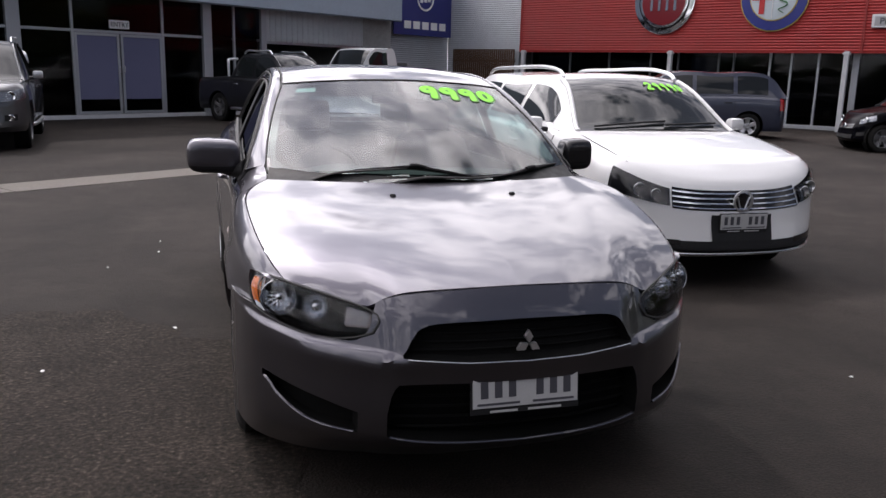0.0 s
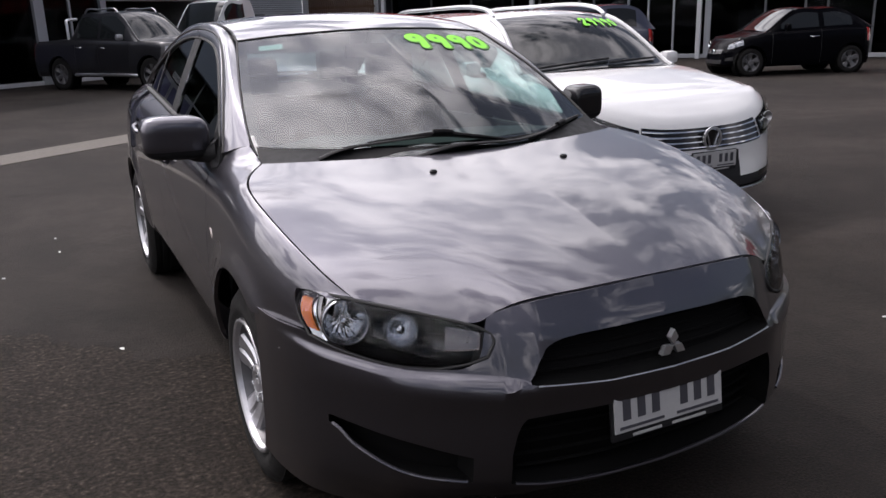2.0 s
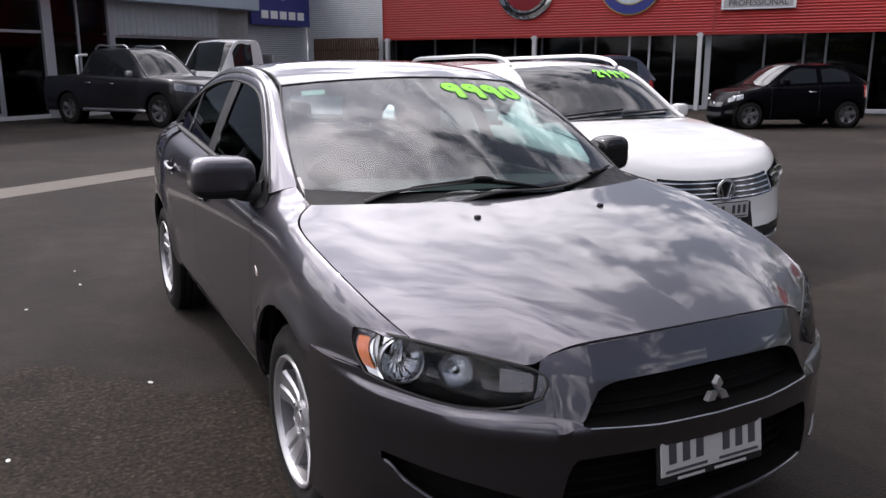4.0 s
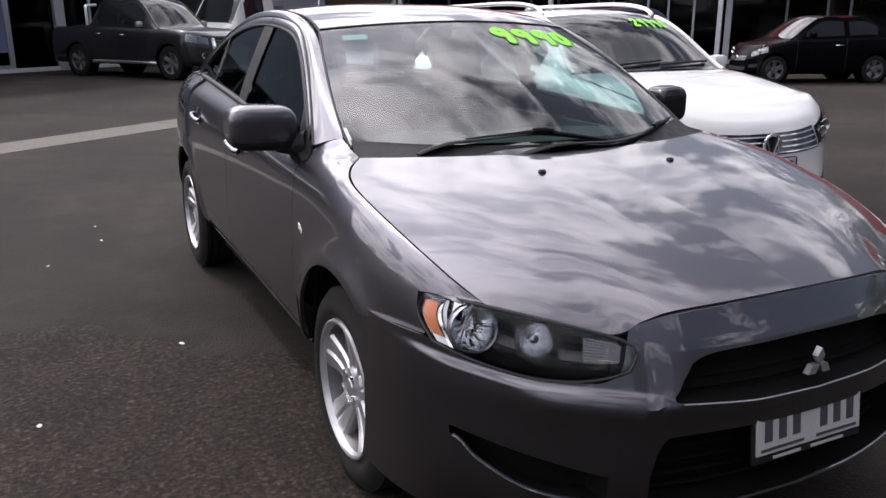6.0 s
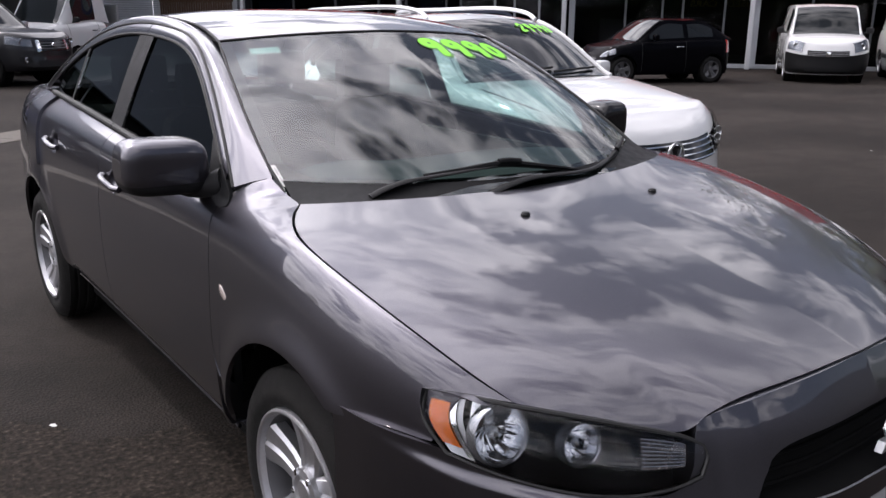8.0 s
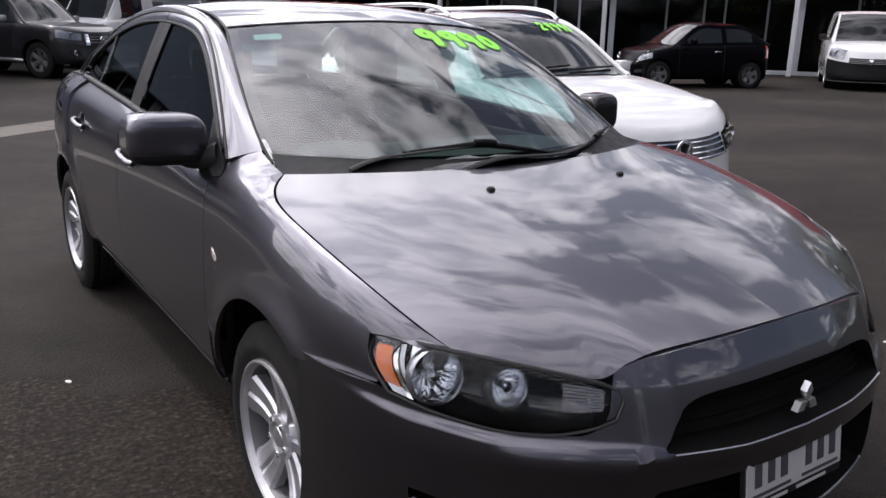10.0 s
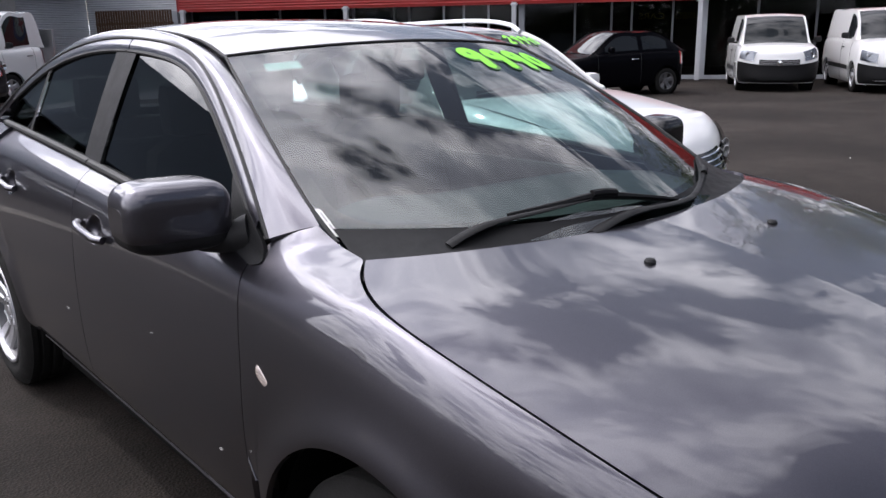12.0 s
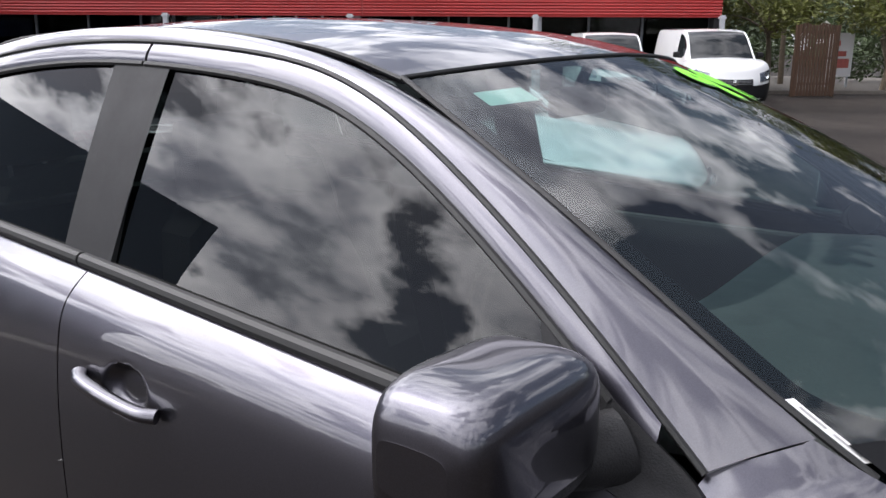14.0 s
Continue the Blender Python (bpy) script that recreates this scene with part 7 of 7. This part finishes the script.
white_wagon()
hatch("small_hatchback", "small rounded black hatchback with alloy wheels", placed(-110.5, (12.87, 11.87), (0.70, 0.52)), BLACK_PAINT, 3.42, 0.81, 1.45, (0.66, 0.80, 0.88), (0.52, 2.82), 0.30, 0.90, (1.54, 1.37, 0.55), (2.66, 1.37, 0.53), ((1.20, 2.06), (2.18, 2.84)), 0.19, tail_h=0.98, belt=0.95, nose=0.42)
hatch("people_mover", "dark blue people mover with red tail lamps", placed(-112, (12.25, 15.45), (0.78, 3.85)), BLUE_PAINT, 4.75, 0.90, 1.65, (0.76, 0.88, 0.98), (0.92, 3.75), 0.32, 1.05, (1.85, 1.57, 0.62), (4.15, 1.58, 0.60), ((1.50, 2.35), (2.45, 3.35), (3.45, 4.2)), 0.205, tail_h=1.02, belt=1.02)
hatch("small_van", "white small delivery van with black bumper", placed(-55.4, (16.95, 9.28), (0, 0)), WHITE_PAINT, 4.15, 0.905, 1.80, (0.88, 0.99, 1.06), (0.86, 3.35), 0.31, 0.98, (1.52, 1.70, 0.68), (3.9, 1.74, 0.68), ((1.35, 2.05),), 0.19, tail_h=1.15, belt=1.10, category="van", dark_low=0.62, rear_glass=False, mirror=BLACK_PLASTIC, grille=(0.50, 0.56, 0.78), lamp=(0.62, 1.0), lamp_h=0.30, bow=0.06, side_mould=True)
hatch("delivery_van", "white delivery van with black bumper", placed(-55.4, (17.80, 6.83), (0, 0)), WHITE_PAINT, 4.80, 0.93, 1.88, (0.92, 1.06, 1.16), (0.95, 3.95), 0.325, 1.12, (1.85, 1.79, 0.72), (4.55, 1.84, 0.72), ((1.45, 2.15),), 0.20, tail_h=1.2, belt=1.18, category="van", dark_low=0.52, rear_glass=False, mirror=BLACK_PLASTIC, grille=(0.45, 0.52, 0.72), lamp=(0.64, 0.87), lamp_h=0.27, bow=0.10, side_mould=True)
pickup("charcoal dual-cab pickup with roof rails and chrome grille", placed(34.6, (1.33, 18.72), (-0.80, 0.95)), CHARCOAL_PAINT)
pickup("silver dual-cab pickup parked outside the hall", placed(6.3, (-3.94, 13.52), (0.80, 0.95)), SILVER_PAINT)


def cab_truck():
    """White light truck: single cab ahead of a flat tray."""
    root, sh, top, flank = hatch("light_truck", "white single-cab light truck", placed(-58, at(15.4, 16.6).to_2d(), (0, 0.9)), WHITE_PAINT, 2.30, 0.93, 2.1, (1.02, 1.10, 1.20), (0.95,), 0.33, 0.55, (1.15, 2.02, 0.74), (2.05, 2.04, 0.74), ((0.98, 1.72),), 0.20, tail_h=1.25, belt=1.25, category="truck", nose=0.40, mirror=BLACK_PLASTIC, dark_low=0.25, tail_top=(2.24, 1.26, 0.78), rear_glass=True)
    bm = bmesh.new()
    box(bm, -0.95, 0.95, 2.42, 5.0, 0.86, 0.94, 0.01)
    box(bm, -0.95, 0.95, 2.40, 2.46, 0.94, 1.7, 0.01)
    part("tray", bm, SATIN, root, "aluminium tray", smooth=False)
    for s in (-1, 1):
        wheel_set(root, s * 0.78, 4.0, 0.33, 0.2, 0.2, s=s)


cab_truck()


# ---- trees, screens and the far edge ----
def leaves(bm, rnd, centre, radius, count, size):
    """Loose leaf clumps scattered through a lumpy ball."""
    for _ in range(count):
        d = Vector((rnd.gauss(0, 1), rnd.gauss(0, 1), rnd.gauss(0, 1))).normalized() * radius * rnd.random() ** 0.45
        c = Vector(centre) + Vector((d.x, d.y, d.z * 0.8))
        a = Vector((rnd.gauss(0, 1), rnd.gauss(0, 1), rnd.gauss(0, 0.6))).normalized()
        b = a.cross(Vector((rnd.gauss(0, 1), rnd.gauss(0, 1), rnd.gauss(0, 1)))).normalized()
        s = size * rnd.uniform(0.6, 1.4)
        n = a.cross(b) * s * 0.25
        v = [bm.verts.new(c + a * s * p + b * s * 0.5 * q + n * k) for p, q, k in ((-1, 0, 0), (0, -0.7, 0.6), (1, 0, 0), (0, 0.7, 0.6))]
        bm.faces.new(v)


def tree(name, place, height, spread, seed, mat, clumps=11, per=520, size=0.11, trunk_r=0.11):
    rnd = random.Random(seed)
    root = thing(name, "leafy green tree with slim trunk", "tree", Matrix.Translation(place), "yard trees")
    bm = bmesh.new()
    fork = height * 0.38
    tube(bm, spl([(0, 0, -0.05), (rnd.uniform(-.1, .1), rnd.uniform(-.1, .1), fork * 0.5), (rnd.uniform(-.15, .15), rnd.uniform(-.15, .15), fork)], 12), np.linspace(trunk_r, trunk_r * 0.7, 12), 10)
    tips = []
    for k in range(clumps):
        w = 2 * math.pi * (k + rnd.random() * 0.7) / clumps
        r, z = spread * rnd.uniform(0.25, 0.95), height * rnd.uniform(0.45, 0.98)
        tip = (r * math.cos(w), r * math.sin(w), z)
        tips.append(tip)
        tube(bm, spl([(0, 0, fork * 0.9), (tip[0] * 0.4, tip[1] * 0.4, fork + (z - fork) * 0.55), tip], 10), np.linspace(trunk_r * 0.5, 0.012, 10), 6)
    part("trunk", bm, BARK, root)
    bm = bmesh.new()
    for t in tips:
        leaves(bm, rnd, t, spread * rnd.uniform(0.32, 0.52), per, size)
    part("crown", bm, mat, root, smooth=False)


LEAF_B = material("leaf_yellow_green", (0.105, 0.115, 0.018), 0.55, vary=0.4, scale=3)
LEAF_C = material("leaf_dark", (0.035, 0.055, 0.014), 0.6, vary=0.4, scale=2)
for k, (a, b, h, sp, mt) in enumerate(((27.5, -8.5, 5.2, 2.2, LEAF_B), (31.5, -10.5, 11.5, 4.0, LEAF), (27.2, -12.2, 4.6, 2.0, LEAF_B), (34.0, -6.5, 12.5, 4.2, LEAF),
                                        (26.5, -15.5, 5.5, 2.4, LEAF_B), (31.0, -17.0, 12.0, 4.4, LEAF), (25.0, -20.0, 6.0, 2.6, LEAF), (20.0, -24.0, 7.0, 3.0, LEAF), (28.0, -25.0, 8.0, 3.4, LEAF_B))):
    tree("tree", at(a, b), h, sp, 20 + k, mt)


def shrubs():
    rnd = random.Random(77)
    bm = bmesh.new()
    for k in range(46):
        a, b = rnd.uniform(33, 40), -6 - k * 0.55
        leaves(bm, rnd, at(a, b, rnd.uniform(0.4, 3.2)), rnd.uniform(0.9, 1.5), 200, 0.16)
    single("shrubbery", bm, LEAF_C, "dense dark green shrubs behind the yard", "shrub", kind="stuff", smooth=False)


shrubs()


def far_woods():
    """A low wooded skyline round the yard."""
    rnd = random.Random(5)
    bm = bmesh.new()
    for k in range(420):
        w = math.radians(rnd.uniform(100, 400))
        r = rnd.uniform(110, 210)
        # half as tall again on the unseen -y side, added to block low sky
        h = rnd.uniform(4, 10) * (1 + 0.4 * math.sin(w * 5)) * (1.5 if math.sin(w) < -0.4 else 1.0)
        leaves(bm, rnd, (r * math.cos(w), r * math.sin(w), h * 0.45), max(3.0, h * 0.62), 46, 1.5)
    single("far_woods", bm, LEAF_C, "distant dark wooded skyline", "trees", kind="stuff", smooth=False)


far_woods()


def yard_screen():
    # slatted timber screen beside the showroom's end, turned towards the yard
    M = Matrix.Translation(at(24.6, -8.25)) @ TURN @ pose(0, 0, 0, 0, 0, -82)
    f = thing("slatted_screen", "tall brown slatted timber screen", "fence", M)
    for i in range(13):
        bm = bmesh.new()
        box(bm, i * 0.10, i * 0.10 + 0.072, -0.015, 0.015, 0.02, 2.12 + 0.03 * math.sin(i))
        part("slat", bm, TIMBER, f, smooth=False)
    for z in (0.35, 1.1, 1.85):
        bm = bmesh.new()
        box(bm, 0, 1.27, 0.016, 0.05, z, z + 0.07)
        part("rail", bm, TIMBER, f, smooth=False)
    for x in (-0.03, 1.28):
        bm = bmesh.new()
        box(bm, x - 0.04, x + 0.04, 0.02, 0.10, 0, 2.1)
        part("post", bm, TIMBER, f, smooth=False)
    # poster board
    M = Matrix.Translation(at(29.0, -11.1)) @ TURN @ pose(0, 0, 0, 0, 0, -70)
    p = thing("poster_board", "white poster board with faded red shapes", "sign", M)
    bm = bmesh.new()
    box(bm, 0, 1.1, 0, 0.04, 0.45, 1.95, 0.01)
    part("board", bm, SIGN_WHITE, p, smooth=False)
    for x, z, w, h in ((0.15, 0.75, 0.8, 0.32), (0.30, 1.15, 0.5, 0.18), (0.2, 1.5, 0.3, 0.2)):
        bm = bmesh.new()
        box(bm, x, x + w, -0.006, 0.0, z, z + h)
        part("board_print", bm, material("faded_red", (0.45, 0.12, 0.10), 0.6, vary=0.3, scale=6), p, smooth=False)
    bm = bmesh.new()
    for x in (0.1, 1.0):
        box(bm, x - 0.03, x + 0.03, 0.041, 0.10, 0, 1.95)
    part("leg", bm, FRAME_ALU, p, smooth=False)
    # low kerb and paving behind the vans
    bm = bmesh.new()
    box(bm, 0, 16, -0.16, 0, -0.05, 0.11, 0.015)
    ob = single("kerb", bm, CONCRETE, "pale concrete kerb along the yard's edge", "kerb", kind="structure", smooth=False)
    ob.matrix_world = Matrix.Translation(at(26.2, -6.3)) @ TURN @ pose(0, 0, 0, 0, 0, -88)
    bm = bmesh.new()
    box(bm, 0, 16, 0, 14, -0.05, 0.09)
    ob = single("pavement", bm, CONCRETE, "pale paving beyond the kerb", "paving", kind="structure", smooth=False)
    ob.matrix_world = Matrix.Translation(at(26.2, -6.3)) @ TURN @ pose(0, 0, 0, 0, 0, -88)


yard_screen()

# added unseen wall behind the camera: keeps bright low sky out of paint reflections
bm = bmesh.new()
box(bm, -9, 55, -31, -30, 0, 8.5)
single("sky_blocker_wall", bm, material("sky_blocker_dark", (0.07, 0.07, 0.07), 0.85, vary=0.2, scale=0.6), "added unseen dark wall blocking low sky from reflections", "wall", kind="structure", smooth=False)

# bits of litter and pale stones on the asphalt
rnd = random.Random(12)
bits = [(-1.75, 1.80), (-1.67, 3.94), (-1.35, 4.84), (-1.34, 4.42), (2.12, 0.86), (-1.16, 2.37), (7.86, 3.78)]
for k, (x, y) in enumerate(bits):
    bm = bmesh.new()
    bmesh.ops.create_icosphere(bm, subdivisions=1, radius=1)
    sx, sy, sz = rnd.uniform(0.008, 0.020), rnd.uniform(0.006, 0.012), 0.004
    for v in bm.verts:
        v.co = Vector((v.co.x * sx * rnd.uniform(0.7, 1.2), v.co.y * sy * rnd.uniform(0.7, 1.2), max(-0.3, v.co.z) * sz + 0.006))
    ob = single("litter", bm, STICKER, "small pale scrap lying on the asphalt", "litter", "scraps on the asphalt", smooth=False)
    ob.matrix_world = pose(x, y, 0.0, 0, 0, rnd.uniform(0, 180))
